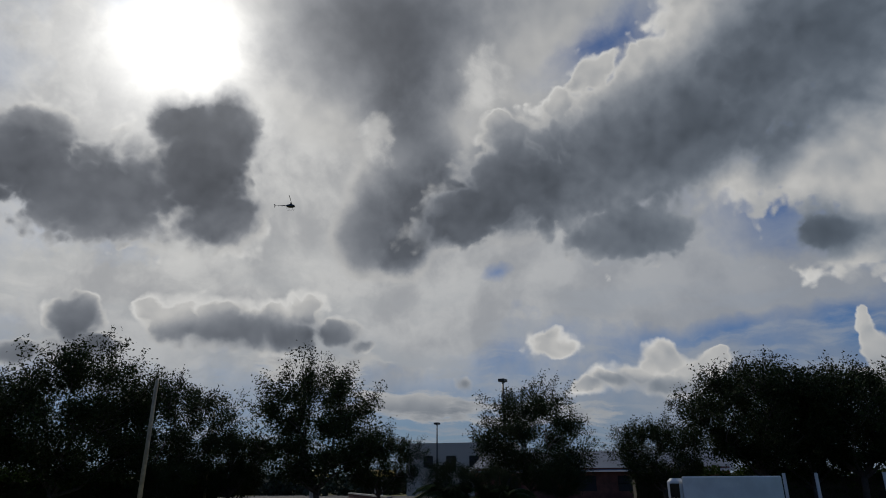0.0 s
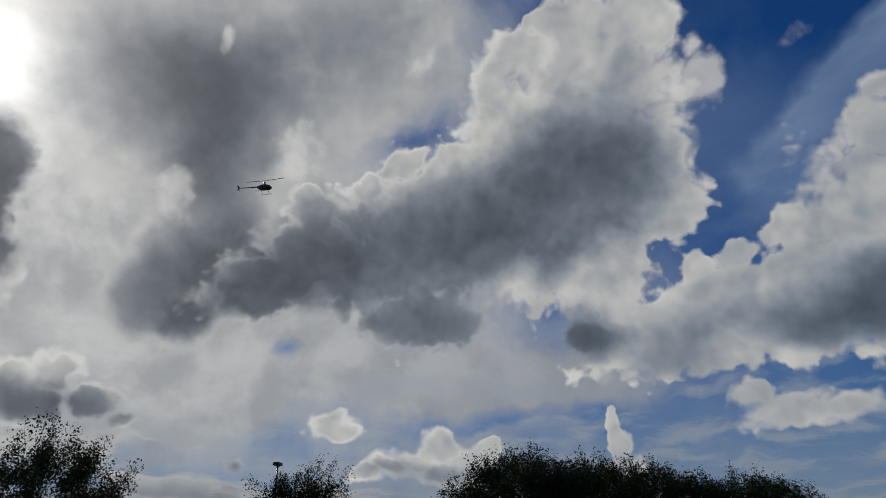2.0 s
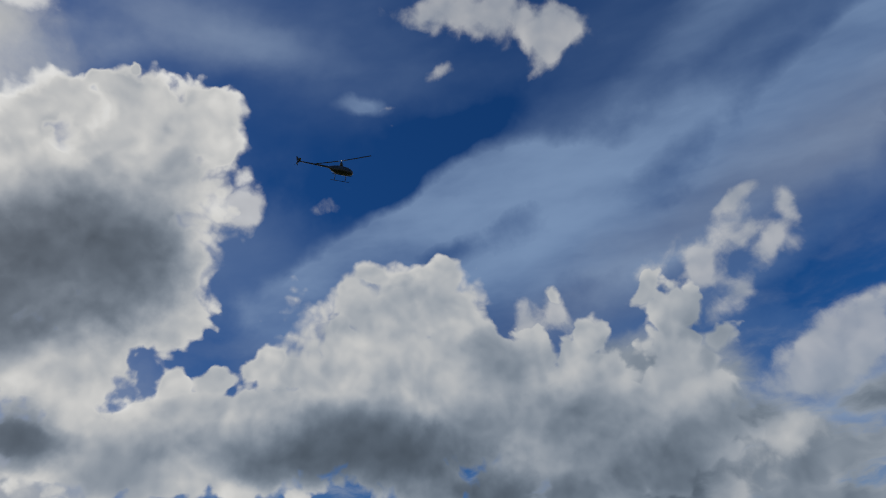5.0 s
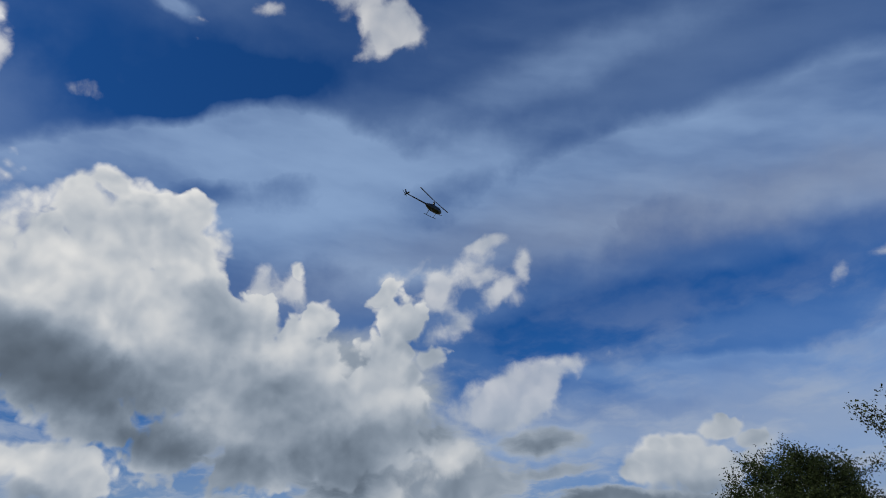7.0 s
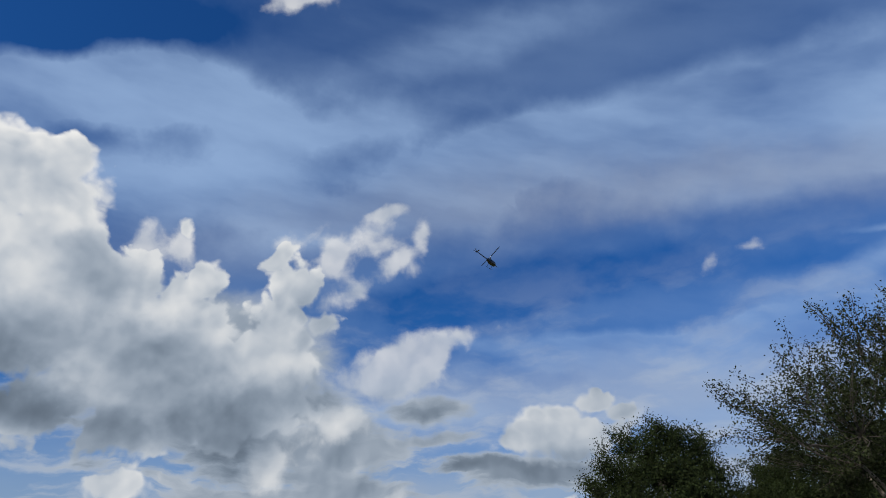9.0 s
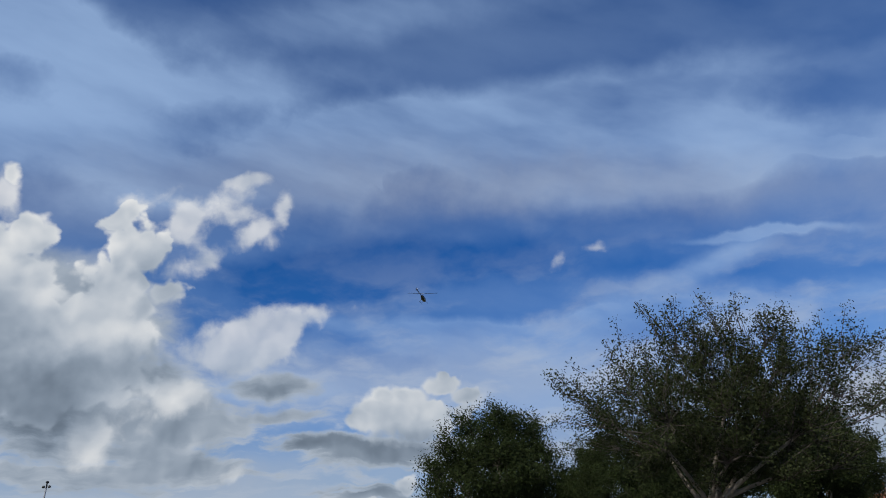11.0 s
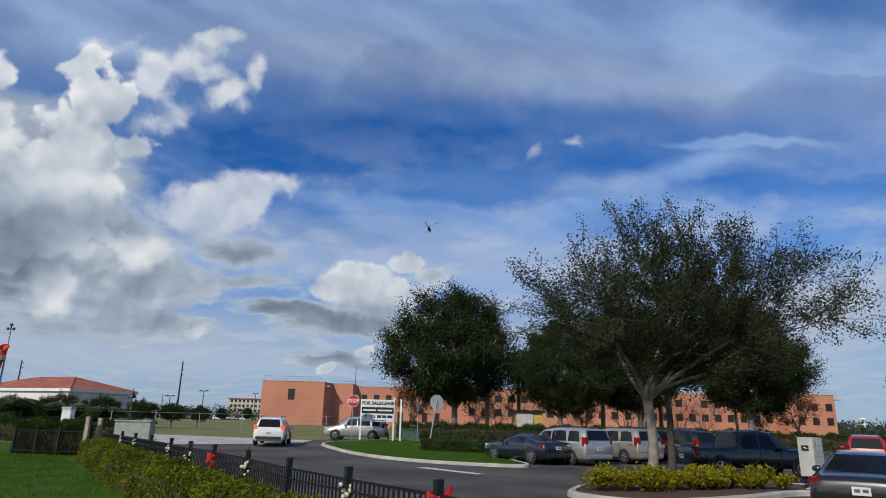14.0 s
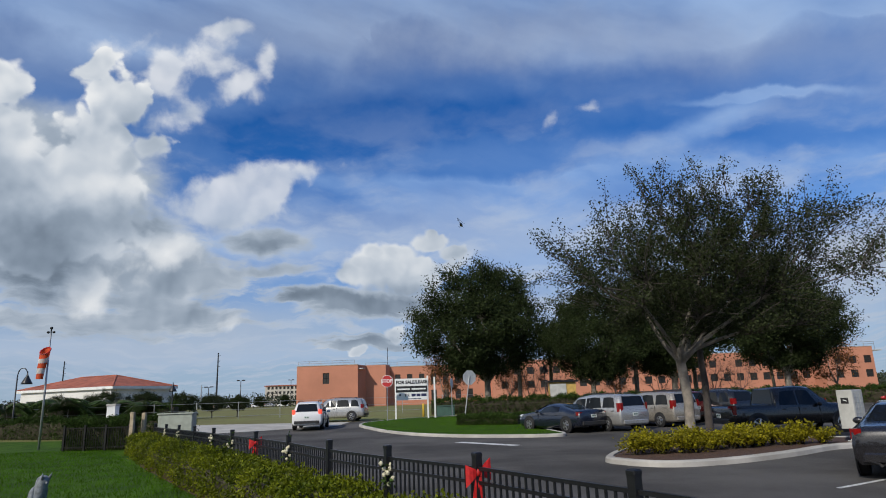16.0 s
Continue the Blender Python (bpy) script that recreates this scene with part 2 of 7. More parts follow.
    cumulus(-47.9, 17.0, 4.7, 2.6, 9, 0.9)
    cumulus(-38.3, 11.8, 2.1, 1.9, 4, 0.85)
    cumulus(-48.7, 12.6, 4.9, 3.8, 7, 0.9)
    cumulus(-42.4, 11.1, 7.4, 3.9, 5, 0.8)
    cumulus(-42.0, 7.1, 2.8, 1.5, 3, 0.9)
    cumulus(-4.9, 11.3, 5.8, 2.2, -3, 1)
    cumulus(-1.9, 14.0, 2.3, 1.2, -4, 1)
    cumulus(-0.3, 13.0, 2.0, 1.1, -4, 0.9)
    cumulus(-5.4, 13.1, 1.6, 1.0, -3, 1)
    cumulus(-8.3, 12.0, 1.6, 1.0, -2, 1)
    cumulus(-2.4, 14.8, 1.0, 0.7, -4, 1)
    cumulus(-7.4, 13.1, 1.0, 0.9, -3, 1)
    cumulus(-9.8, 11.1, 1.6, 1.3, -2, 1)
    cumulus(-36.7, 12.5, 1.2, 1.9, 6, 0.75)
    cumulus(-9.2, 4.0, 1.1, 0.7, -1, 0.9)
    cumulus(-5.6, 5.7, 1.8, 1.1, -2, 0.7)
    wisp(-74.5, 38.6, 2.9, 4.2, -2, 1.1)
    wisp(-115.8, 36.4, 3.2, 2.7, 45, 1.21)
    wisp(-117.0, 33.3, 2.7, 2.1, 35, 1.1)
    wisp(-127.7, 30.2, 1.8, 3.0, 19, 1.2)
    wisp(-126.0, 43.9, 0.7, 1.3, -9, 0.99)
    wisp(-100.3, 49.6, 2.7, 1.2, 21, 1.1)
    wisp(-104.4, 43.0, 2.9, 1.4, 38, 0.88)
    wisp(-63.4, 39.0, 1.6, 0.7, 18, 0.5)
    wisp(-72.2, 37.8, 1.8, 2.2, 5, 1.1)
    wisp(-40.9, 28.0, 1.2, 2.5, -23, 0.924)
    wisp(-44.5, 26.6, 2.3, 3.0, -11, 0.88)
    wisp(-26.0, 22.7, 2.7, 1.5, 27, 1.1)
    wisp(-19.9, 16.5, 4.1, 2.1, 3, 1.21)
    wisp(-16.8, 17.4, 1.5, 2.3, -21, 1.1)
    wisp(-25.5, 12.4, 4.5, 2.1, -9, 0.924)
    wisp(-41.2, 53.7, 9.0, 2.4, -20, 1.5)
    wisp(-32.6, 49.7, 3.6, 1.9, 18, 1.1)
    wisp(-55.8, 47.4, 2.6, 0.7, 4, 0.924)
    wisp(-48.6, 49.7, 1.9, 0.9, 5, 0.88)
    wisp(-55.0, 45.8, 0.8, 0.5, -5, 0.88)
    wisp(-98.4, 48.9, 2.4, 1.1, 19, 1)
    wisp(-30.5, 28.4, 4.5, 1.7, 42, 0.9)
    wisp(-24.7, 26.8, 4.1, 3.0, 3, 0.75)
    wisp(-20.2, 28.0, 3.1, 3.6, 1, 0.7)
    wisp(-22.6, 29.4, 3.1, 2.0, 23, 0.9)
    wisp(-14.6, 20.1, 6.1, 1.3, 13, 0.45)
    wisp(-39.9, 26.2, 1.2, 2.9, 10, 0.924)
    wisp(-25.9, 27.2, 1.2, 2.0, -6, 0.924)
    wisp(-20.9, 31.3, 2.7, 0.8, 7, 0.99)
    wisp(-17.4, 29.3, 0.9, 2.1, 0, 0.99)
    wisp(-19.9, 26.4, 2.2, 0.8, 31, 0.99)
    wisp(-23.2, 24.3, 1.8, 1.1, 38, 0.99)
    wisp(-18.9, 19.2, 5.6, 2.0, 14, 0.8)
    wisp(-12.7, 20.7, 2.3, 0.8, 16, 0.5)
    wisp(-23.1, 16.8, 6.5, 2.7, 1, 0.99)
    wisp(-30.5, 10.9, 2.8, 2.3, 2, 1.1)
    wisp(-24.9, 12.7, 5.4, 1.8, 6, 0.77)
    wisp(1.0, 12.4, 2.7, 1.7, -5, 1.1)
    wisp(13.8, 24.4, 1.9, 1.1, 3, 1)
    wisp(10.1, 23.5, 0.9, 1.6, -34, 0.9)
    wisp(-33.7, 48.5, 3.3, 1.1, 32, 0.9)
    wisp(-31.1, 9.0, 2.0, 1.8, 3, 1.1)
    wisp(-19.3, 7.0, 1.9, 0.8, 11, 1.1)
    wisp(-11.1, 10.4, 2.3, 0.7, 8, 1.1)
    shade(-151.6, 22.6, 13.5, 6.7, 12, 1.35)
    shade(-143.4, 27.2, 6.0, 7.9, 10, 1.2)
    shade(-161.4, 21.8, 5.5, 5.2, 17, 1)
    shade(-126.9, 38.0, 10.6, 5.9, 3, 0.5)
    shade(-123.4, 29.4, 5.6, 7.3, 1, 0.5)
    shade(-128.3, 22.2, 4.6, 4.6, 2, 0.7)
    shade(-88.6, 32.0, 8.2, 5.7, 9, 0.4)
    shade(-116.4, 23.2, 5.6, 4.6, -2, 0.7)
    shade(-83.1, 32.4, 5.1, 4.3, -23, 0.3)
    shade(-87.4, 18.0, 3.2, 1.7, -0, 0.9)
    shade(-151.4, 11.7, 2.6, 2.0, 6, 0.9)
    shade(-140.9, 11.2, 8.4, 2.1, 4, 0.9)
    shade(-132.2, 12.0, 5.0, 1.9, 2, 0.9)
    shade(-155.7, 8.7, 2.5, 1.2, 6, 0.9)
    shade(-151.0, 9.8, 2.8, 1.8, 5, 0.5)
    shade(-119.4, 8.1, 2.3, 1.2, -1, 0.5)
    shade(-103.3, 7.4, 6.6, 1.0, -3, 0.35)
    shade(-122.5, 5.9, 6.9, 1.0, -0, 0.35)
    shade(-101.1, 27.8, 16.1, 5.3, 11, 0.85)
    shade(-104.7, 20.5, 9.6, 3.8, 3, 0.8)
    shade(-115.1, 26.5, 6.2, 4.7, 9, 0.8)
    shade(-119.5, 21.7, 6.1, 3.1, 9, 0.5)
    shade(-96.7, 29.4, 13.1, 4.6, 13, 0.35)
    shade(-83.8, 33.7, 6.1, 4.6, -6, 0.2)
    shade(-79.7, 40.4, 3.0, 3.0, -9, 0.2)
    shade(-89.1, 18.5, 3.0, 2.5, -3, 0.6)
    shade(-80.4, 16.2, 4.3, 2.9, -5, 0.3)
    shade(-58.8, 17.2, 10.3, 2.7, -18, 0.85)
    shade(-68.8, 17.2, 8.2, 2.3, -9, 0.55)
    shade(-60.4, 8.5, 7.9, 1.1, -3, 0.5)
    shade(-124.3, 39.5, 10.5, 7.3, 21, 0.45)
    shade(-112.3, 46.2, 7.8, 4.9, 15, 0.3)
    shade(-124.6, 19.6, 2.5, 2.1, 10, 0.7)
    shade(-124.0, 24.0, 4.6, 3.0, 13, 0.35)
    shade(-82.2, 34.3, 8.7, 2.8, 10, 0.12)
    shade(-88.9, 26.0, 4.5, 3.0, 10, 0.45)
    shade(-60.4, 16.5, 10.1, 2.5, -5, 0.75)
    shade(-49.8, 12.6, 13.9, 1.6, -8, 0.55)
    shade(-88.3, 19.0, 3.2, 1.7, 5, 0.6)
    shade(-41.1, 18.0, 6.1, 2.4, -11, 0.3)
    shade(-35.1, 11.8, 5.5, 2.4, -11, 0.45)
    shade(-47.4, 23.5, 3.0, 3.0, -9, 0.3)
    shade(-41.1, 53.9, 9.4, 1.8, -15, 0.35)
    shade(-41.0, 14.3, 9.8, 2.2, 6, 0.3)
    shade(-46.4, 9.6, 6.1, 2.1, 5, 0.35)
    shade(-24.0, 15.3, 9.9, 2.4, 1, 0.3)
    shade(-51.0, 18.2, 4.1, 2.5, 11, 0.3)
    shade(-27.6, 21.6, 2.0, 2.0, 4, 0.25)
    shade(-13.4, 9.3, 4.8, 1.1, -1, 0.8)
    shade(-4.7, 8.9, 7.8, 1.3, -3, 0.45)
    shade(0.9, 11.7, 2.7, 1.8, -4, 0.3)
    shade(-17.2, 13.4, 4.4, 1.1, 2, 0.4)
    shade(-10.6, 7.9, 5.5, 1.0, -1, 0.35)
    shade(-9.6, 5.2, 4.5, 0.7, -1, 0.5)
    shade(-34.6, 9.7, 3.0, 2.6, 4, 0.4)
    shade(-29.5, 14.5, 5.5, 1.8, 6, 0.3)
    veil(-50.6, 37.2, 11.8, 2.4, 15, 0.9)
    veil(-65.4, 29.7, 10.0, 3.3, 32, 0.9)
    veil(-48.2, 32.3, 5.3, 2.1, 17, 0.6)
    veil(-102.3, 41.8, 6.0, 4.3, 26, 0.9)
    veil(-59.0, 47.7, 2.5, 0.8, -10, 1.3)
    veil(-57.6, 39.9, 10.3, 8.6, -3, -0.26)
    veil(-72.2, 24.0, 4.3, 2.9, 20, -0.2)
    veil(-50.8, 37.4, 16.4, 2.8, 20, 1)
    veil(-28.1, 39.0, 14.4, 2.9, 12, 0.8)
    veil(-9.3, 37.9, 8.9, 1.9, 9, 0.6)
    veil(-24.3, 30.7, 10.9, 3.3, 1, 0.7)
    veil(-12.1, 31.3, 4.2, 2.1, 3, 0.8)
    veil(-62.6, 31.0, 8.6, 2.5, 8, 0.7)
    veil(-76.9, 52.4, 9.7, 2.7, -2, 0.5)
    veil(-93.2, 47.4, 5.8, 2.0, 25, 0.6)
    veil(-50.7, 45.5, 12.8, 4.4, 12, -0.23)
    veil(-17.5, 20.7, 3.4, 2.5, 11, -0.26)
    veil(-72.0, 41.7, 2.8, 4.3, 6, -0.2)
    veil(-40.3, 31.7, 20.0, 2.8, 17, 0.8)
    veil(-8.0, 34.6, 19.1, 2.6, 7, 0.9)
    veil(19.3, 34.8, 11.0, 4.0, -9, 0.85)
    veil(-50.1, 38.4, 12.9, 2.2, 18, 0.8)
    veil(18.1, 28.5, 9.6, 1.8, -3, 0.7)
    veil(-32.8, 36.6, 12.1, 2.4, 10, 0.3)
    veil(-19.1, 33.1, 6.6, 1.1, 6, 0.5)
    veil(-13.8, 45.9, 16.5, 2.3, 12, 0.5)
    veil(0.0, 18.7, 14.9, 1.1, -6, 0.9)
    veil(10.9, 16.1, 11.8, 1.8, -7, 0.9)
    veil(-14.8, 14.1, 16.9, 1.5, 5, 0.9)
    veil(9.2, 12.7, 11.8, 1.8, -7, 0.8)
    veil(11.9, 18.2, 8.0, 0.8, -2, 0.8)
    veil(-3.3, 24.7, 19.6, 2.4, 2, -0.33)
    veil(-49.2, 43.3, 10.7, 2.1, 24, -0.26)
    veil(-28.3, 29.1, 6.0, 2.5, 5, -0.2)
    veil(22.8, 30.8, 19.2, 2.8, -9, 1.215)
    veil(-11.5, 33.6, 12.1, 1.9, 13, 0.675)
    veil(35.4, 27.8, 4.1, 0.7, -23, 1.35)
    veil(28.5, 23.0, 6.1, 0.4, -9, 1.215)
    veil(9.1, 38.5, 30.4, 1.9, -2, 0.6075)
    veil(23.5, 21.5, 5.3, 1.2, 15, 0.81)
    veil(13.4, 17.4, 27.7, 1.7, -3, 1.2825)
    veil(34.1, 15.7, 7.9, 2.6, -9, 0.945)
    veil(18.0, 12.7, 25.6, 2.9, -3, 1.08)
    veil(-7.9, 32.7, 0.3, 1.3, 19, 1.08)
    veil(-9.1, 35.8, 0.2, 1.1, 19, 0.945)
    veil(-20.1, 4.6, 22.3, 1.4, -1, 1.08)
    veil(25.0, 16.3, 12.1, 2.8, -17, 0.81)
    veil(30.0, 5.1, 4.3, 3.5, -5, 0.81)
    veil(-28.1, 29.1, 12.5, 1.7, 12, 0.3)
    veil(-9.6, 24.0, 13.8, 2.9, 6, -0.33)
    veil(21.1, 21.3, 12.7, 1.4, -10, -0.2)
    haze(-147.8, 29.7, 25.6, 18.2, 14, 1.3)
    haze(-135.9, 13.7, 31.0, 9.8, 3, 1.2)
    haze(-133.6, 24.9, 12.8, 10.8, 5, 0.9)
    haze(-114.6, 24.7, 21.5, 14.8, -3, 1)
    haze(-94.8, 19.1, 19.5, 15.0, -10, 0.5)
    haze(-98.9, 6.5, 19.9, 4.1, -3, 0.6)
    haze(-122.6, 39.1, 23.0, 11.6, 1, 0.5)
    haze(-104.7, 16.4, 15.8, 3.0, -5, 0.5)
    haze(-87.2, 15.1, 5.5, 2.6, -10, 0.5)
    haze(-116.6, 17.7, 3.0, 1.2, -2, -0.66)
    haze(-112.0, 13.9, 5.3, 2.3, -33, -0.48)
    haze(-104.3, 37.8, 3.9, 2.5, 9, -0.9)
    haze(-110.4, 36.2, 2.4, 1.9, -7, -0.42)
    haze(-98.7, 11.5, 7.2, 1.1, 3, -0.6)
    haze(-85.4, 23.1, 2.4, 1.7, 2, -0.72)
    haze(-90.9, 20.8, 2.3, 2.7, -12, -0.54)
    haze(-88.0, 11.3, 2.1, 1.7, -8, -0.6)
    haze(-130.7, 30.6, 2.5, 1.5, 5, -0.21)
    haze(-106.9, 14.2, 16.1, 3.1, 2, 0.7)
    haze(-122.2, 14.9, 6.3, 4.5, 6, 0.6)
    haze(-100.3, 15.2, 14.2, 1.9, 0, 0.4)
    haze(-116.0, 17.6, 2.1, 0.9, 6, -0.54)
    haze(22.1, 7.3, 24.1, 4.1, -2, 0.7)
    haze(-16.4, 5.4, 25.7, 2.7, 2, 0.4)
    haze(33.0, 10.1, 8.9, 3.0, -6, 0.5)
    haze(-12.1, 8.3, 14.2, 2.4, 2, 0.3)
    haze(-28.8, 5.5, 16.3, 2.7, 1, 0.4)
    haze(-0.1, 14.3, 38.9, 3.6, -2, 0.5)
    haze(-16.2, 31.7, 29.9, 4.0, 6, 0.3)
    haze(22.1, 28.5, 23.8, 3.1, -14, 0.35)
    sheet_cloud(-126.9, 38.9, 9.2, 5.4, 3, 1)
    sheet_cloud(-132.6, 40.8, 9.4, 3.9, 7, 0.9)
    sheet_cloud(-121.9, 35.8, 4.0, 5.1, 0, 1)
    sheet_cloud(-123.4, 28.9, 3.8, 5.9, 1, 1)
    sheet_cloud(-128.8, 21.4, 2.5, 3.1, 3, 1)
    sheet_cloud(-125.9, 24.8, 3.6, 5.1, -28, 1)
    sheet_cloud(-120.8, 23.8, 4.6, 3.6, -0, 0.9)
    sheet_cloud(-114.5, 27.2, 3.5, 5.9, -3, 1)
    sheet_cloud(-150.6, 9.8, 2.4, 1.8, 5, 0.8)
    sheet_cloud(-123.0, 6.4, 6.5, 1.4, -0, 0.7)
    sheet_cloud(-112.5, 5.3, 6.2, 1.1, -1, 0.6)
    sheet_cloud(-132.5, 9.0, 6.9, 1.5, 2, 0.5)
    sheet_cloud(-123.5, 43.1, 15.3, 9.4, 17, 1)
    sheet_cloud(-129.2, 36.6, 7.5, 6.6, 24, 1)
    sheet_cloud(-111.7, 46.8, 8.3, 4.9, 14, 0.7)
    sheet_cloud(-125.0, 24.7, 4.5, 4.7, 14, 0.8)
    sheet_cloud(-125.1, 19.9, 2.9, 2.5, 11, 0.8)
    sheet_cloud(-38.4, 16.8, 10.3, 6.0, 6, 0.8)
    sheet_cloud(-29.5, 10.5, 11.7, 3.7, 2, 0.6)
    sheet_cloud(-13.4, 9.3, 4.6, 0.9, -1, 0.8)
    sheet_cloud(-5.2, 8.5, 7.3, 1.4, -2, 0.7)
    sheet_cloud(-29.4, 13.2, 5.5, 2.7, 5, 0.6)
    sheet_cloud(-17.2, 13.6, 4.4, 1.2, 2, 0.6)
    sheet_cloud(-9.6, 8.2, 6.1, 1.2, -1, 0.8)
    sheet_cloud(-26.9, 7.3, 10.7, 1.8, 1, 0.5)
    sheet_cloud(-23.6, 10.7, 10.0, 1.0, 6, 0.5)
    sheet_cloud(-8.6, 4.9, 5.5, 0.9, -1, 0.6)


lay_clouds()
SUN_WAY = heading(SUN_AZ, SUN_EL)

# the front clouds: billowed outlines, heads lit from the sun's side, grey where thick and shaded
lump = sky.voronoi(bent, 15.0, 2, "SMOOTH_F1", 0.6)
toward = sky.vec("ADD", bent, tuple(SUN_WAY * 0.014 + Vector((0, 0, 0.014))))
lump_lit = sky.voronoi(toward, 15.0, 2, "SMOOTH_F1", 0.6)
grain = sky.noise(bent, 17.0, 7, 0.55)
swell = sky.noise(bent, 9.0, 3, 0.5)
swell_lit = sky.noise(toward, 9.0, 3, 0.5)
knob = sky.voronoi(bent, 42.0, 1, "SMOOTH_F1", 0.4)
body = sky.math("ADD", fields["cumulus"], sky.math("MULTIPLY", sky.math("SUBTRACT", 0.36, lump), 0.55))
body = sky.math("ADD", body, sky.math("MULTIPLY", sky.math("SUBTRACT", 0.38, knob), 0.38))
body = sky.math("ADD", body, sky.math("MULTIPLY", sky.math("SUBTRACT", grain, 0.5), 0.55))
body = sky.math("ADD", body, sky.math("MULTIPLY", sky.math("SUBTRACT", sky.noise(bent, 55.0, 4, 0.55), 0.5), 0.22))
fuzzy = sky.step(sky.noise(bent, 4.5, 2, 0.5), 0.42, 0.62, -0.18, -0.50)
torn = sky.math("MULTIPLY_ADD", sky.math("SUBTRACT", grain, 0.5), 2.4, fields["wisp"])
torn = sky.math("ADD", torn, sky.math("MULTIPLY", sky.math("SUBTRACT", 0.36, lump), 0.7))
cover = sky.math("MAXIMUM", sky.step(body, fuzzy, 0.07), sky.math("MULTIPLY", sky.math("MULTIPLY", sky.step(torn, 0.05, 0.95), sky.step(fields["wisp"], 0.02, 0.35)), 0.72))
thick = sky.step(sky.math("MULTIPLY_ADD", body, 0.3, sky.math("MULTIPLY", fields["cumulus"], 0.7)), -0.1, 0.65)
rim = sky.step(body, 0.22, -0.05)
relief = sky.math("ADD", sky.math("MULTIPLY", sky.math("SUBTRACT", lump_lit, lump), 1.0), sky.math("MULTIPLY", sky.math("SUBTRACT", swell, swell_lit), 1.0))

near_sun = sky.vec("DISTANCE", way, tuple(SUN_WAY))
glare = sky.step(near_sun, 1.25, 0.15)
mottle = sky.math("MULTIPLY_ADD", sky.noise(bent, 5.0, 3, 0.5), 0.6, 0.7)
shaded = sky.math("MULTIPLY", fields["shade"], mottle)


def cloud_colour(light):
    light = sky.math("MINIMUM", sky.math("MAXIMUM", light, 0.05), 0.92)
    tint = sky.mix(sky.step(light, 0.05, 0.8), sky.mix(glare, (0.70, 0.92, 1.22), (0.86, 0.94, 1.10)), (1.0, 0.995, 0.975))
    return sky.vec("SCALE", tint, scale=light)


grey = sky.math("MULTIPLY", shaded, sky.math("MULTIPLY_ADD", thick, 0.6, 0.4))
grey = sky.math("MULTIPLY_ADD", sky.math("EXPONENT", sky.math("MULTIPLY", grey, -1.3)), -1.12, 1.12)
light = sky.math("ADD", sky.math("SUBTRACT", 0.98, sky.math("MULTIPLY", thick, 0.20)), sky.math("MULTIPLY", relief, 0.32))
light = sky.math("ADD", light, sky.math("MULTIPLY", rim, sky.math("MULTIPLY", glare, 0.25)))
light = sky.math("MULTIPLY", light, sky.math("MULTIPLY_ADD", glare, 0.22, sky.step(near_sun, 1.75, 0.95, 0.58, 0.77)))
cloud = cloud_colour(sky.math("MULTIPLY", light, sky.math("POWER", 0.22, grey)))

# cloud layers seen at a flat angle: bands that crowd towards the horizon
height = sky.tree.nodes.new("ShaderNodeSeparateXYZ")
sky.put(height.inputs[0], bent)
plane = sky.vec("SCALE", bent, scale=sky.math("DIVIDE", 1.0, sky.math("ADD", sky.math("MAXIMUM", height.outputs[2], 0.0), 0.07)))
plane = sky.mapping(plane, (0, 0, 0), (0, 0, 0.3), (1, 1, 0.001), "POINT")
band = sky.noise(plane, 2.1, 6, 0.55)
flat = sky.step(height.outputs[2], 0.52, 0.12)

# the grey sheets behind them, with soft edges
bank = sky.math("MULTIPLY_ADD", sky.math("MULTIPLY", sky.math("SUBTRACT", band, 0.52), flat), 2.2, fields["sheet"])
bank = sky.math("ADD", bank, sky.math("MULTIPLY", sky.math("SUBTRACT", sky.noise(bent, 8.0, 6, 0.55), 0.5), 0.9))
bank_cover = sky.step(bank, -0.25, 0.22)
bank_thick = sky.step(bank, -0.10, 0.55)
bank_light = sky.math("SUBTRACT", sky.math("MULTIPLY_ADD", glare, 0.36, 0.40), sky.math("MULTIPLY", bank_thick, 0.08))
bank_light = sky.math("ADD", bank_light, sky.math("MULTIPLY", relief, 0.14))
bank_cloud = cloud_colour(sky.math("MULTIPLY", bank_light, sky.math("POWER", sky.math("MULTIPLY_ADD", glare, -0.18, 0.42), sky.math("MINIMUM", sky.math("MULTIPLY", shaded, bank_thick), 1.0))))

# clear sky
clear = sky.tree.nodes.new("ShaderNodeTexSky")
clear.sky_type, clear.sun_disc = "NISHITA", False
clear.sun_elevation, clear.sun_rotation = radians(SUN_EL), radians(SUN_AZ)
clear.air_density, clear.dust_density, clear.ozone_density = 1.2, 0.4, 3.0
blue = sky.mix(1.0, sky.vec("SCALE", clear.outputs[0], scale=0.039), (0.24, 0.90, 1.85), "MULTIPLY")

# high thin cloud in streaks, and the pale air over the horizon
drawn = sky.vec("ADD", way, sky.vec("SCALE", fine, scale=0.015))
streak_way = sky.mapping(drawn, (0, 0, 0), (0.25, 0.18, 0.35), (1.1, 0.5, 0.26))
streaks = sky.noise(streak_way, 1.9, 5, 0.5)
high = sky.math("MULTIPLY", sky.math("MINIMUM", sky.math("ADD", fields["veil"], 0.32), 1.0), sky.step(streaks, 0.25, 0.72, 0.12, 0.80))
veil_light = sky.mix(glare, (0.285, 0.415, 0.635), (0.60, 0.62, 0.63))
mist = sky.math("MULTIPLY", fields["haze"], sky.step(sky.noise(bent, 3.5, 6, 0.55), 0.25, 0.62, 0.62, 1.0), clamp=True)
air = sky.mix(high, blue, veil_light)
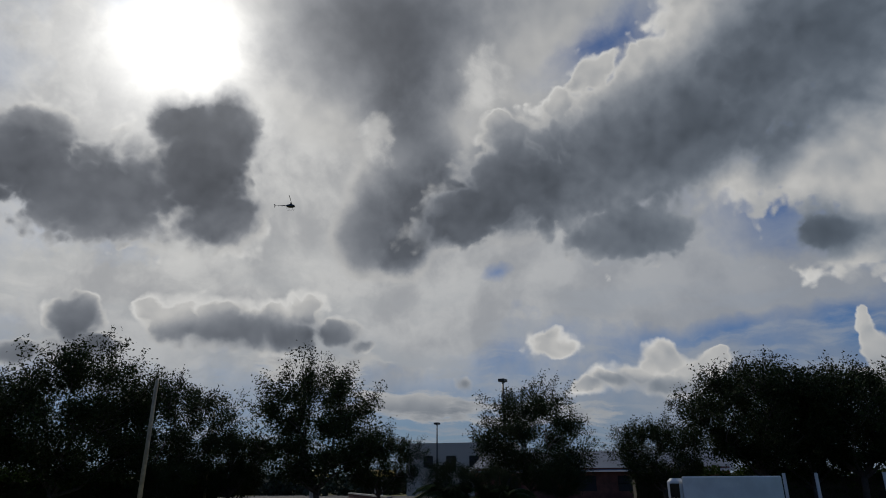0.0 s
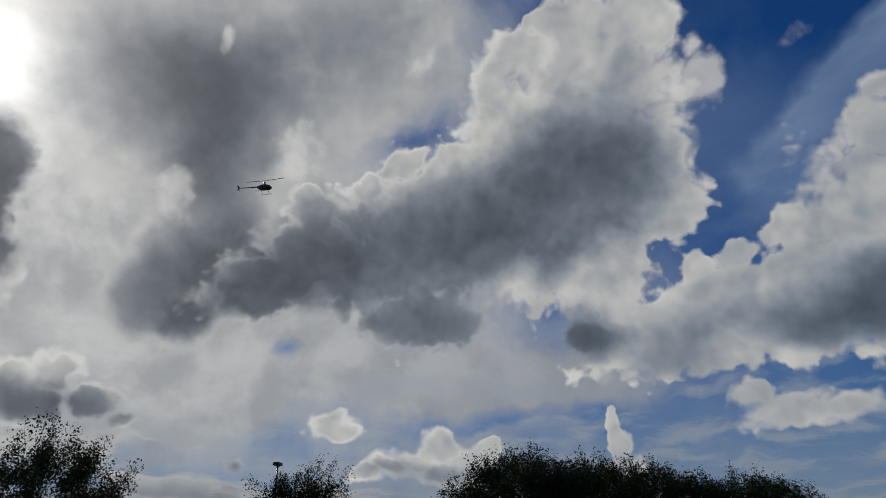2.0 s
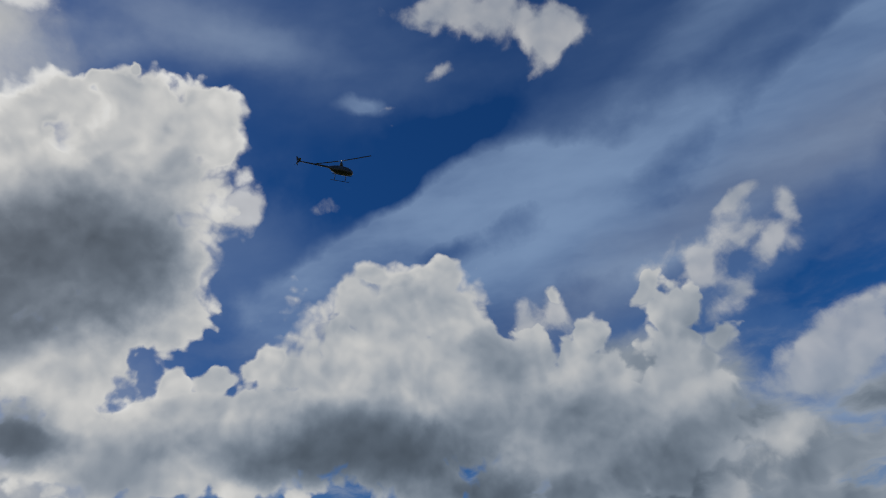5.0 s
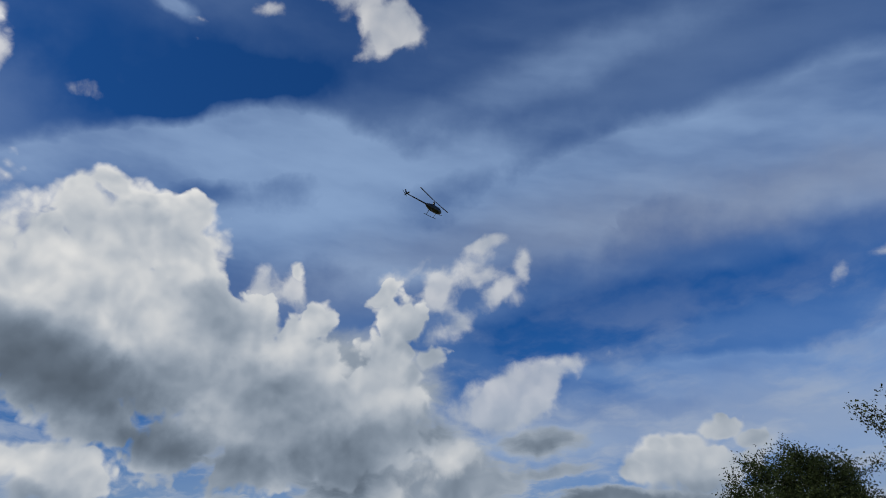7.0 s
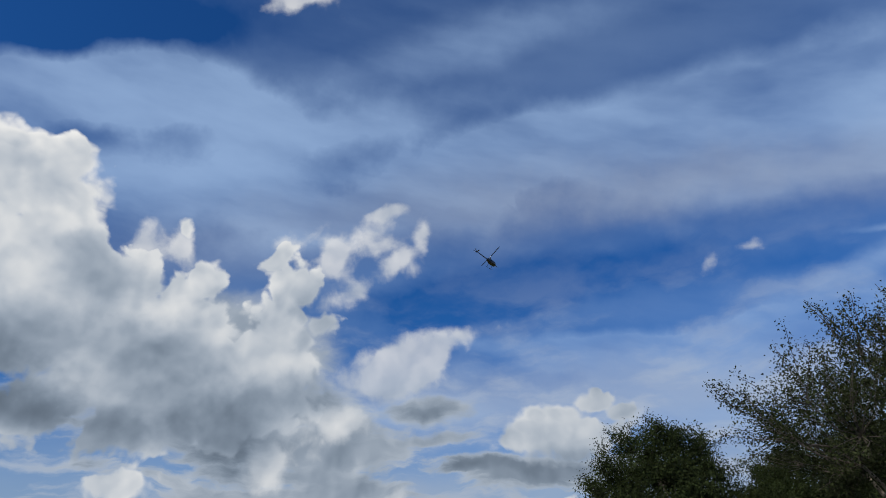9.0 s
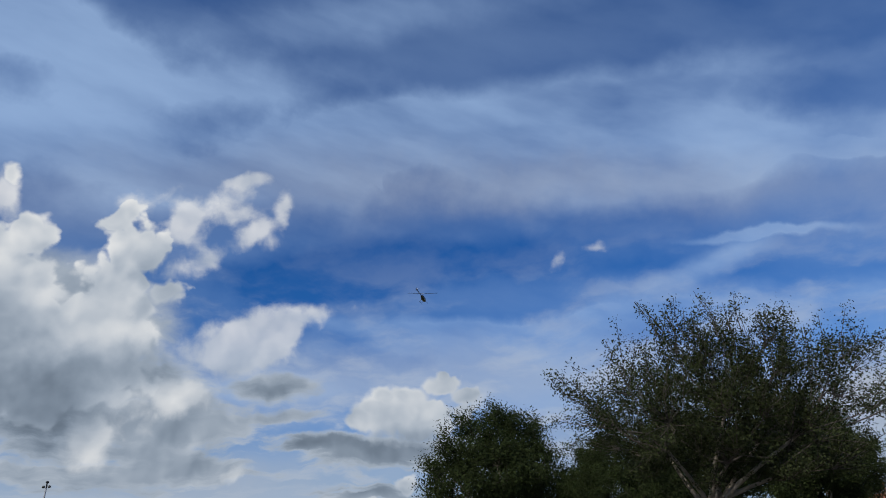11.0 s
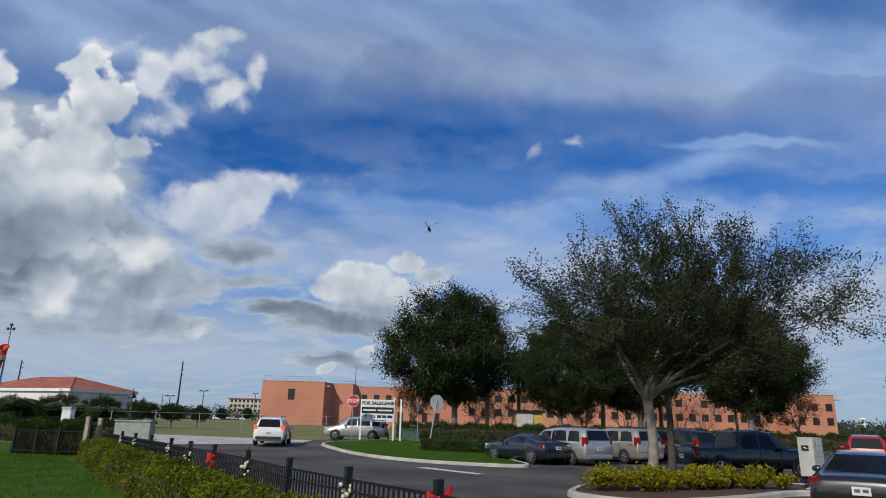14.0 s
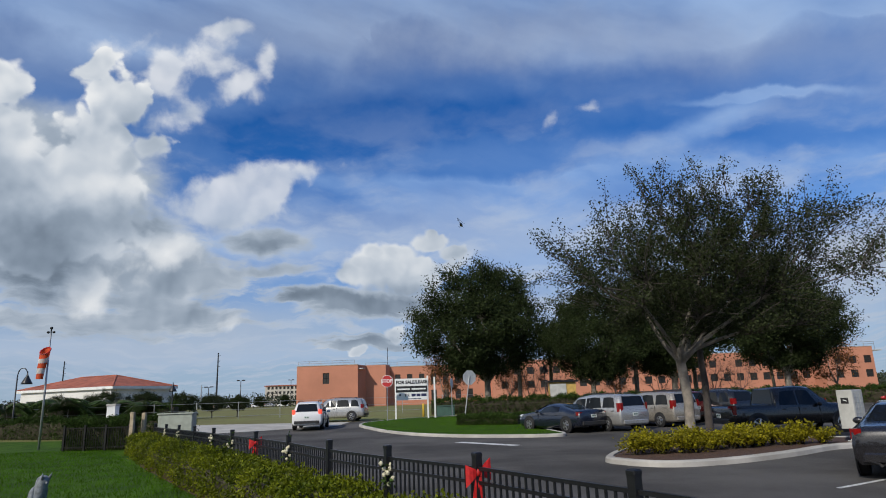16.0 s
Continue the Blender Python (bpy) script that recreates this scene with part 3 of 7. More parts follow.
air = sky.mix(mist, air, sky.mix(glare, (0.34, 0.38, 0.45), sky.mix(sky.step(sky.noise(bent, 10.0, 5, 0.55), 0.35, 0.65), (0.55, 0.56, 0.575), (0.86, 0.86, 0.845))))
bands = sky.math("MULTIPLY", sky.step(band, 0.44, 0.66), sky.math("MULTIPLY", flat, 0.8))
air = sky.mix(bands, air, sky.mix(glare, (0.36, 0.42, 0.52), (0.62, 0.64, 0.65)))
low = sky.step(height.outputs[2], 0.26, 0.0)
air = sky.mix(sky.math("MULTIPLY", low, 0.75), air, (0.30, 0.36, 0.45))
whole = sky.mix(cover, sky.mix(bank_cover, air, bank_cloud), cloud)
# the sun behind thin cloud
frayed = sky.math("MULTIPLY_ADD", sky.noise(bent, 8.0, 5, 0.6), 0.10, sky.math("SUBTRACT", near_sun, 0.05))
burst = sky.math("MINIMUM", sky.math("EXPONENT", sky.math("DIVIDE", frayed, -0.062)), 1.2)
burst = sky.math("MULTIPLY", burst, sky.math("MULTIPLY_ADD", sky.math("MULTIPLY", thick, fields["shade"], clamp=True), -0.92, 1.0))
whole = sky.vec("ADD", whole, sky.vec("SCALE", (1.0, 0.98, 0.94), scale=sky.math("MULTIPLY", burst, 3.4)))
back = sky.node("ShaderNodeBackground", Color=whole, Strength=1.0)
sky.tree.links.new(back.outputs[0], sky.tree.nodes.new("ShaderNodeOutputWorld").inputs[0])

sun = new("sun", bpy.data.lights.new("sun", "SUN"))
sun.data.energy, sun.data.angle, sun.data.color = 2.4, radians(0.6), (1.0, 0.94, 0.85)
sun.matrix_world = look(SUN_WAY * 300, (0, 0, 0))

# ---- materials ----
def material(name, base, rough=0.6, metal=0.0, vary=0.15, scale=3.0, bump=0.0, bump_scale=40.0, second=None, coat=0.0, through_light=0.0, per_object=0.0, per_island=0.0, world_space=False, gloss=0.5):
    """A surface with its base colour, stains at one scale and grain with relief at a finer one."""
    m = bpy.data.materials.new(name)
    m.use_nodes = True
    g = Nodes(m.node_tree)
    place = g.node("ShaderNodeNewGeometry").outputs["Position"] if world_space else g.node("ShaderNodeTexCoord").outputs["Object"]
    stain = g.step(g.noise(place, scale, 5, 0.6), 0.32, 0.68)
    grain = g.noise(place, bump_scale, 4, 0.6)
    dark = tuple(c * (1 - vary) for c in base)
    bright = second or tuple(min(1, c * (1 + vary)) for c in base)
    colour = g.mix(stain, dark, bright)
    colour = g.mix(g.math("MULTIPLY", grain, 0.35), colour, tuple(c * 0.6 for c in base))
    if per_object or per_island:
        rnd = g.node("ShaderNodeNewGeometry").outputs["Random Per Island"] if per_island else g.node("ShaderNodeObjectInfo").outputs["Random"]
        k = per_object or per_island
        colour = g.vec("SCALE", colour, scale=g.math("MULTIPLY_ADD", rnd, 2 * k, 1 - k))
    s = g.node("ShaderNodeBsdfPrincipled", Base_Color=colour, Metallic=metal)
    g.put(s.inputs["Roughness"], g.math("MULTIPLY_ADD", grain, 0.2, rough - 0.1, clamp=True))
    s.inputs["Specular IOR Level"].default_value = gloss
    s.inputs["Coat Weight"].default_value, s.inputs["Coat Roughness"].default_value = coat, 0.05
    if bump:
        b = g.node("ShaderNodeBump", Height=grain)
        b.inputs["Strength"].default_value, b.inputs["Distance"].default_value = bump, 0.02
        g.put(s.inputs["Normal"], b.outputs[0])
    surface = s.outputs[0]
    if through_light:
        t = g.node("ShaderNodeBsdfTranslucent", Color=colour)
        x = g.node("ShaderNodeMixShader")
        x.inputs[0].default_value = through_light
        g.put(x.inputs[1], surface)
        g.put(x.inputs[2], t.outputs[0])
        surface = x.outputs[0]
    g.tree.links.new(surface, g.node("ShaderNodeOutputMaterial").inputs[0])
    return m


def glowing(name, colour, strength):
    m = bpy.data.materials.new(name)
    m.use_nodes = True
    g = Nodes(m.node_tree)
    s = g.node("ShaderNodeBsdfPrincipled", Base_Color=(*colour, 1), Roughness=0.2)
    s.inputs["Emission Color"].default_value, s.inputs["Emission Strength"].default_value = (*colour, 1), strength
    g.tree.links.new(s.outputs[0], g.node("ShaderNodeOutputMaterial").inputs[0])
    return m


GRASS = material("lawn grass", (0.036, 0.088, 0.003), 0.8, vary=0.3, scale=0.7, bump=0.6, bump_scale=60, second=(0.058, 0.125, 0.004), world_space=True, gloss=0.12)
BLADE = material("grass blade", (0.060, 0.145, 0.005), 0.6, vary=0.3, scale=0.9, through_light=0.35, per_island=0.35, world_space=True, gloss=0.05)
FIELD = material("dry field grass", (0.21, 0.185, 0.05), 0.9, vary=0.35, scale=0.18, bump=0.7, bump_scale=9, second=(0.17, 0.185, 0.04), world_space=True)
ASPHALT = material("worn asphalt", (0.082, 0.077, 0.072), 0.82, vary=0.3, scale=0.22, bump=0.35, bump_scale=90, second=(0.128, 0.121, 0.113), world_space=True, gloss=0.12)
CONCRETE = material("pale concrete", (0.44, 0.42, 0.38), 0.85, vary=0.2, scale=0.8, bump=0.3, bump_scale=60, world_space=True)
LINE = material("worn road paint", (0.62, 0.62, 0.60), 0.7, vary=0.25, scale=5, world_space=True)
MULCH = material("bark mulch", (0.085, 0.045, 0.028), 0.95, vary=0.4, scale=9, bump=1.0, bump_scale=45, world_space=True)
STUCCO = material("terracotta stucco", (0.50, 0.215, 0.135), 0.9, vary=0.12, scale=0.12, bump=0.2, bump_scale=12, world_space=True)
STUCCO_PALE = material("white stucco", (0.72, 0.71, 0.68), 0.85, vary=0.08, scale=0.2, bump=0.15, bump_scale=15, world_space=True)
TILE = material("red roof tiles", (0.34, 0.10, 0.055), 0.8, vary=0.3, scale=0.6, bump=0.6, bump_scale=8, world_space=True)
DARK = material("dark opening", (0.018, 0.017, 0.016), 0.6, vary=0.3)
PANE = material("dark window glass", (0.03, 0.035, 0.04), 0.08, vary=0.1, coat=0.5)
BLACK_METAL = material("black powder coated metal", (0.012, 0.012, 0.013), 0.38, 0.0, vary=0.2, scale=6, bump=0.1, per_object=0.15)
GREY_METAL = material("galvanised steel", (0.42, 0.43, 0.44), 0.45, 0.7, vary=0.2, scale=5)
GREY_PAINT = material("grey painted steel", (0.48, 0.48, 0.45), 0.5, vary=0.12, scale=2.5, bump=0.1)
WHITE_PAINT = material("white paint", (0.78, 0.78, 0.76), 0.45, vary=0.08, scale=1.5)
BLACK_PAINT = material("black sign paint", (0.015, 0.015, 0.016), 0.5)
NAVY_PAINT = material("navy sign lettering", (0.02, 0.025, 0.08), 0.5)
RED_PAINT = material("red reflective sheeting", (0.48, 0.025, 0.025), 0.45, vary=0.1)
ORANGE_CLOTH = material("orange windsock cloth", (0.72, 0.10, 0.03), 0.8, vary=0.15, through_light=0.3)
WHITE_CLOTH = material("white windsock cloth", (0.75, 0.73, 0.70), 0.8, vary=0.12, through_light=0.3)
RED_CLOTH = material("red ribbon", (0.62, 0.02, 0.02), 0.55, vary=0.25, scale=9, through_light=0.15)
CREAM_CLOTH = material("cream artificial flowers", (0.62, 0.58, 0.40), 0.7, vary=0.35, scale=18)
YELLOW_PAINT = material("yellow paint", (0.70, 0.46, 0.04), 0.5, vary=0.15)
GREEN_BOX = material("green utility enamel", (0.045, 0.10, 0.075), 0.5, vary=0.15)
SAGE_BOX = material("sage utility enamel", (0.33, 0.36, 0.30), 0.5, vary=0.12)
WOOD_POST = material("weathered timber", (0.38, 0.31, 0.21), 0.85, vary=0.3, scale=4, bump=0.4)
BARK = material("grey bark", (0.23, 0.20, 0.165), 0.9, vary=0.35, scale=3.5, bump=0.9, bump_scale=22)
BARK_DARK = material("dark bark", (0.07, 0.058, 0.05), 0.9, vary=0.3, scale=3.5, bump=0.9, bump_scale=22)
LEAF_OAK = material("dark oak leaves", (0.030, 0.042, 0.015), 0.6, vary=0.3, scale=0.5, through_light=0.06, per_island=0.45, gloss=0.05)
LEAF_ELM = material("thin grey green leaves", (0.034, 0.043, 0.018), 0.55, vary=0.3, scale=0.6, through_light=0.09, per_island=0.45, gloss=0.05)
LEAF_RUST = material("rust brown leaves", (0.20, 0.085, 0.028), 0.6, vary=0.35, scale=0.6, through_light=0.3, per_island=0.4, gloss=0.15)
LEAF_HEDGE = material("bright hedge leaves", (0.095, 0.135, 0.006), 0.5, vary=0.45, scale=1.1, second=(0.20, 0.22, 0.010), through_light=0.3, per_island=0.5, world_space=True, gloss=0.15)
LEAF_DARK = material("dark hedge leaves", (0.038, 0.066, 0.014), 0.5, vary=0.3, scale=1.2, through_light=0.25, per_island=0.45, world_space=True, gloss=0.05)
LEAF_GOLD = material("yellow croton leaves", (0.27, 0.24, 0.012), 0.45, vary=0.35, scale=2.5, second=(0.40, 0.36, 0.02), through_light=0.3, per_island=0.5, gloss=0.15)
LEAF_PALM = material("palm fronds", (0.05, 0.085, 0.022), 0.5, vary=0.3, scale=2, through_light=0.1, per_island=0.35, gloss=0.05)
TWIG = material("hedge inside twigs", (0.045, 0.038, 0.022), 0.95, vary=0.4, scale=14)
RUBBER = material("tyre rubber", (0.014, 0.014, 0.015), 0.85, vary=0.2)
RIM = material("alloy rim", (0.50, 0.51, 0.52), 0.3, 0.85, vary=0.1)
GLASS_CAR = material("tinted car glass", (0.008, 0.009, 0.010), 0.08, vary=0.1, coat=0.1, gloss=0.3)
TAIL_LAMP = material("red tail lamp lens", (0.22, 0.008, 0.008), 0.15, vary=0.1, coat=0.5)
BRAKE_LAMP = glowing("lit brake lamp", (1.0, 0.10, 0.06), 0.5)
HEAD_LAMP = material("clear lamp lens", (0.65, 0.67, 0.70), 0.12, 0.2, coat=0.5)
TRIM = material("black plastic trim", (0.02, 0.02, 0.021), 0.6, vary=0.2)
PLATE = material("pale number plate", (0.62, 0.66, 0.62), 0.5)
PAINTS = {n: material("car paint " + n, c, 0.28, mt, vary=0.06, scale=1.2, coat=0.9) for n, c, mt in (
    ("white", (0.74, 0.74, 0.73), 0.0), ("silver", (0.46, 0.455, 0.44), 0.55), ("beige", (0.40, 0.365, 0.31), 0.5), ("navy", (0.012, 0.016, 0.030), 0.2),
    ("black", (0.010, 0.010, 0.011), 0.1), ("charcoal", (0.020, 0.019, 0.022), 0.25), ("red", (0.42, 0.02, 0.018), 0.1), ("maroon", (0.10, 0.012, 0.012), 0.2))}
HELI = material("dark helicopter paint", (0.010, 0.011, 0.014), 0.35, 0.1, vary=0.2, scale=2, coat=0.4)
HELI_GREY = material("dark rotor blade", (0.014, 0.014, 0.015), 0.5, vary=0.15, scale=2)
OWL = material("painted grey resin", (0.20, 0.22, 0.24), 0.75, vary=0.35, scale=14, bump=0.5, bump_scale=60)
ROOF_SHEET = material("blue grey roof sheeting", (0.16, 0.19, 0.23), 0.5, 0.2, vary=0.15, scale=0.4, world_space=True)
BRICK_RED = material("dark red brick", (0.16, 0.06, 0.04), 0.9, vary=0.3, scale=1.5, bump=0.3, world_space=True)
FAR_WALL = material("far pale wall", (0.50, 0.46, 0.40), 0.9, vary=0.1, scale=0.05, world_space=True)
FAR_LEAF = material("far woods", (0.030, 0.042, 0.020), 0.9, vary=0.4, scale=0.12, per_island=0.4, world_space=True)


# ---- mesh helpers ----
class Shape:
    """Vertices and faces, gathered piece by piece."""

    def __init__(self):
        self.v, self.f = [], []

    def add(self, verts, faces):
        n = len(self.v)
        self.v += [tuple(p) for p in verts]
        self.f += [tuple(i + n for i in q) for q in faces]
        return self

    def box(self, x0, y0, z0, x1, y1, z1, c=0.0):
        """A block whose upright edges and top are cut by c."""
        if not c:
            return self.add([(x0, y0, z0), (x1, y0, z0), (x1, y1, z0), (x0, y1, z0), (x0, y0, z1), (x1, y0, z1), (x1, y1, z1), (x0, y1, z1)],
                            [(3, 2, 1, 0), (4, 5, 6, 7), (0, 1, 5, 4), (1, 2, 6, 5), (2, 3, 7, 6), (3, 0, 4, 7)])
        ring = lambda a, z: [(x0 + a, y0, z), (x1 - a, y0, z), (x1, y0 + a, z), (x1, y1 - a, z), (x1 - a, y1, z), (x0 + a, y1, z), (x0, y1 - a, z), (x0, y0 + a, z)]
        inner = [(x0 + 2 * c, y0 + c, z1), (x1 - 2 * c, y0 + c, z1), (x1 - c, y0 + 2 * c, z1), (x1 - c, y1 - 2 * c, z1), (x1 - 2 * c, y1 - c, z1), (x0 + 2 * c, y1 - c, z1), (x0 + c, y1 - 2 * c, z1), (x0 + c, y0 + 2 * c, z1)]
        return self.loft([ring(c, z0), ring(c, z1 - c), inner])

    def loft(self, rings, caps=True, closed=True):
        n, m = len(rings[0]), len(rings)
        verts = [p for r in rings for p in r]
        faces = [(i * n + j, i * n + (j + 1) % n, (i + 1) * n + (j + 1) % n, (i + 1) * n + j) for i in range(m - 1) for j in range(n if closed else n - 1)]
        if caps:
            faces += [tuple(reversed(range(n))), tuple(range((m - 1) * n, m * n))]
        return self.add(verts, faces)

    def tube(self, points, radii, sides=8, caps=True):
        pts = [Vector(p) for p in points]
        rings, side = [], None
        for i, p in enumerate(pts):
            d = (pts[min(i + 1, len(pts) - 1)] - pts[max(i - 1, 0)]).normalized()
            if side is None or abs(side.dot(d)) > 0.95:
                side = d.cross(Vector((0.31, 0.9, 0.2)) if abs(d.z) > 0.7 else Vector((0, 0, 1))).normalized()
            side = (side - d * side.dot(d)).normalized()
            other = d.cross(side)
            r = radii[i] if isinstance(radii, (list, tuple)) else radii
            rings.append([p + (side * math.cos(a) + other * math.sin(a)) * r for a in (2 * math.pi * k / sides for k in range(sides))])
        return self.loft(rings, caps)

    def ball(self, c, r, n=8, m=12):
        rx, ry, rz = r if isinstance(r, tuple) else (r, r, r)
        rings = [[(c[0] + rx * math.sin(t) * math.cos(a), c[1] + ry * math.sin(t) * math.sin(a), c[2] + rz * math.cos(t)) for a in (2 * math.pi * k / m for k in range(m))] for t in (math.pi * (i + 0.08) / (n + 0.16) for i in range(n, -1, -1))]
        return self.loft(rings)

    def mesh(self, name, smooth=False):
        me = bpy.data.meshes.new(name)
        me.from_pydata(self.v, [], self.f)
        me.update()
        if smooth:
            me.polygons.foreach_set("use_smooth", [True] * len(me.polygons))
        return me


def part(name, shape, mat, parent=None, label="", smooth=False, at=None):
    """One mesh object of one material, under a thing or a part where one is given."""
    me = shape if isinstance(shape, bpy.types.Mesh) else shape.mesh(name, smooth)
    if not me.materials:
        me.materials.append(mat)
    ob = new(name, me)
    if parent is not None:
        ob.parent = parent
    if at is not None:
        ob.matrix_basis = at
    if label:
        ob["label"] = label
    return ob


def base(name, m, label, category, group="", kind=""):
    """An Empty that carries a thing's parts."""
    ob = new(name)
    ob.empty_display_size = 0.2
    ob.matrix_basis = m
    return tagged(ob, label, category, group, kind)


def lettering(text, size, name="lettering", bold=0.03):
    """Text in the built-in font as a mesh, standing in the xz plane, centred."""
    cu = bpy.data.curves.new(name, "FONT")
    cu.body, cu.size, cu.align_x, cu.align_y, cu.extrude, cu.offset = text, size, "CENTER", "CENTER", 0.004, size * bold
    ob = bpy.data.objects.new(name, cu)
    scene.collection.objects.link(ob)
    me = bpy.data.meshes.new_from_object(ob.evaluated_get(bpy.context.evaluated_depsgraph_get()))
    bpy.data.objects.remove(ob)
    me.transform(Matrix.Rotation(radians(90), 4, "X"))
    return me


def rise(y):
    """Height of the ground: level near the camera, half a metre higher beyond the car park."""
    u = min(max((y - 30) / 32, 0), 1)
    return 0.5 * u * u * (3 - 2 * u)


def leaves(rng, centres, n, spread, size, droop=0.2):
    """n leaf blades about each centre, as lists of vertices and faces: small folded diamonds that face any way."""
    k = len(centres) * n
    c = np.repeat(np.asarray(centres, float), n, 0) + rng.normal(0, 1, (k, 3)) * spread
    d = rng.normal(0, 1, (k, 3))
    d[:, 2] -= droop
    d /= np.linalg.norm(d, axis=1, keepdims=True)
    w = np.cross(d, rng.normal(0, 1, (k, 3)))
    w /= np.linalg.norm(w, axis=1, keepdims=True)
    s = size * rng.uniform(0.6, 1.25, (k, 1))
    v = np.stack([c, c + d * s * 0.5 + w * s * 0.27, c + d * s, c + d * s * 0.5 - w * s * 0.27], 1).reshape(-1, 3)
    f = np.arange(4 * k).reshape(-1, 4)
    return v, f


def foliage(name, v, f):
    me = bpy.data.meshes.new(name)
    me.vertices.add(len(v))
    me.vertices.foreach_set("co", np.asarray(v, np.float32).ravel())
    me.loops.add(f.size)
    me.loops.foreach_set("vertex_index", f.ravel().astype(np.int32))
    me.polygons.add(len(f))
    me.polygons.foreach_set("loop_start", (np.arange(len(f)) * f.shape[1]).astype(np.int32))
    me.update(calc_edges=True)
    return me


# ---- ground and setting ----
def sheet(name, outline, mat, lift, label, thick=0.0, kind="structure", category="ground", top_mat=None):
    """A flat area with that outline laid over the rising ground; with a thickness it gets upright sides."""
    bm = bmesh.new()
    bm.faces.new([bm.verts.new((x, y, 0)) for x, y in outline])
    y0, y1 = min(p[1] for p in outline), max(p[1] for p in outline)
    y = max(30.0, y0)
    while y < min(y1, 64):
        bmesh.ops.bisect_plane(bm, geom=bm.verts[:] + bm.edges[:] + bm.faces[:], plane_co=(0, y, 0), plane_no=(0, 1, 0))
        y += 2.0
    for v in bm.verts:
        v.co.z = rise(v.co.y) + lift
    bmesh.ops.triangulate(bm, faces=bm.faces[:])
    bmesh.ops.recalc_face_normals(bm, faces=bm.faces[:])
    if sum(f.normal.z for f in bm.faces) < 0:
        bmesh.ops.reverse_faces(bm, faces=bm.faces[:])
    if thick:
        ext = bmesh.ops.extrude_face_region(bm, geom=bm.faces[:])
        low = [g for g in ext["geom"] if isinstance(g, bmesh.types.BMVert)]
        for v in low:
            v.co.z -= 0
        for v in [v for v in bm.verts if v not in set(low)]:
            v.co.z -= thick
    me = bpy.data.meshes.new(name)
    bm.to_mesh(me)
    bm.free()
    me.materials.append(mat)
    return tagged(new(name, me), label, category, kind=kind)


def smooth_outline(points, steps=6):
    """A closed, rounded outline through points."""
    n, out = len(points), []
    for i in range(n):
        p0, p1, p2, p3 = (Vector(points[(i + k) % n]) for k in (-1, 0, 1, 2))
        for s in range(steps):
            t = s / steps
            q = 0.5 * (2 * p1 + (p2 - p0) * t + (2 * p0 - 5 * p1 + 4 * p2 - p3) * t * t + (3 * p1 - p0 - 3 * p2 + p3) * t ** 3)
            out.append((q.x, q.y))
    return out


def inset(points, d):
    """The outline moved inwards by d."""
    n, out = len(points), []
    area = sum(points[i][0] * points[(i + 1) % n][1] - points[(i + 1) % n][0] * points[i][1] for i in range(n))
    for i in range(n):
        a, b = Vector(points[i - 1]), Vector(points[(i + 1) % n])
        t = (b - a).normalized()
        nrm = Vector((-t.y, t.x)) * (1 if area > 0 else -1)
        out.append((points[i][0] + nrm.x * d, points[i][1] + nrm.y * d))
    return out


def kerb(name, outline, label, width=0.2, high=0.15):
    """A concrete kerb as a closed ring along the outline, with a rounded top."""
    rings, n = [], len(outline)
    ins = inset(outline, width)
    for (ax, ay), (bx, by) in zip(outline, ins):
        z = rise(ay)
        mid = lambda t: (ax + (bx - ax) * t, ay + (by - ay) * t)
        rings.append([(ax, ay, z - 0.05), (*mid(0.08), z + high - 0.04), (*mid(0.25), z + high), (*mid(0.9), z + high), (bx, by, z - 0.05)])
    s = Shape()
    s.loft(rings + [rings[0]], caps=False, closed=False)
    ob = part(name, s, CONCRETE, smooth=False)
    return tagged(ob, label, "kerb", kind="structure")


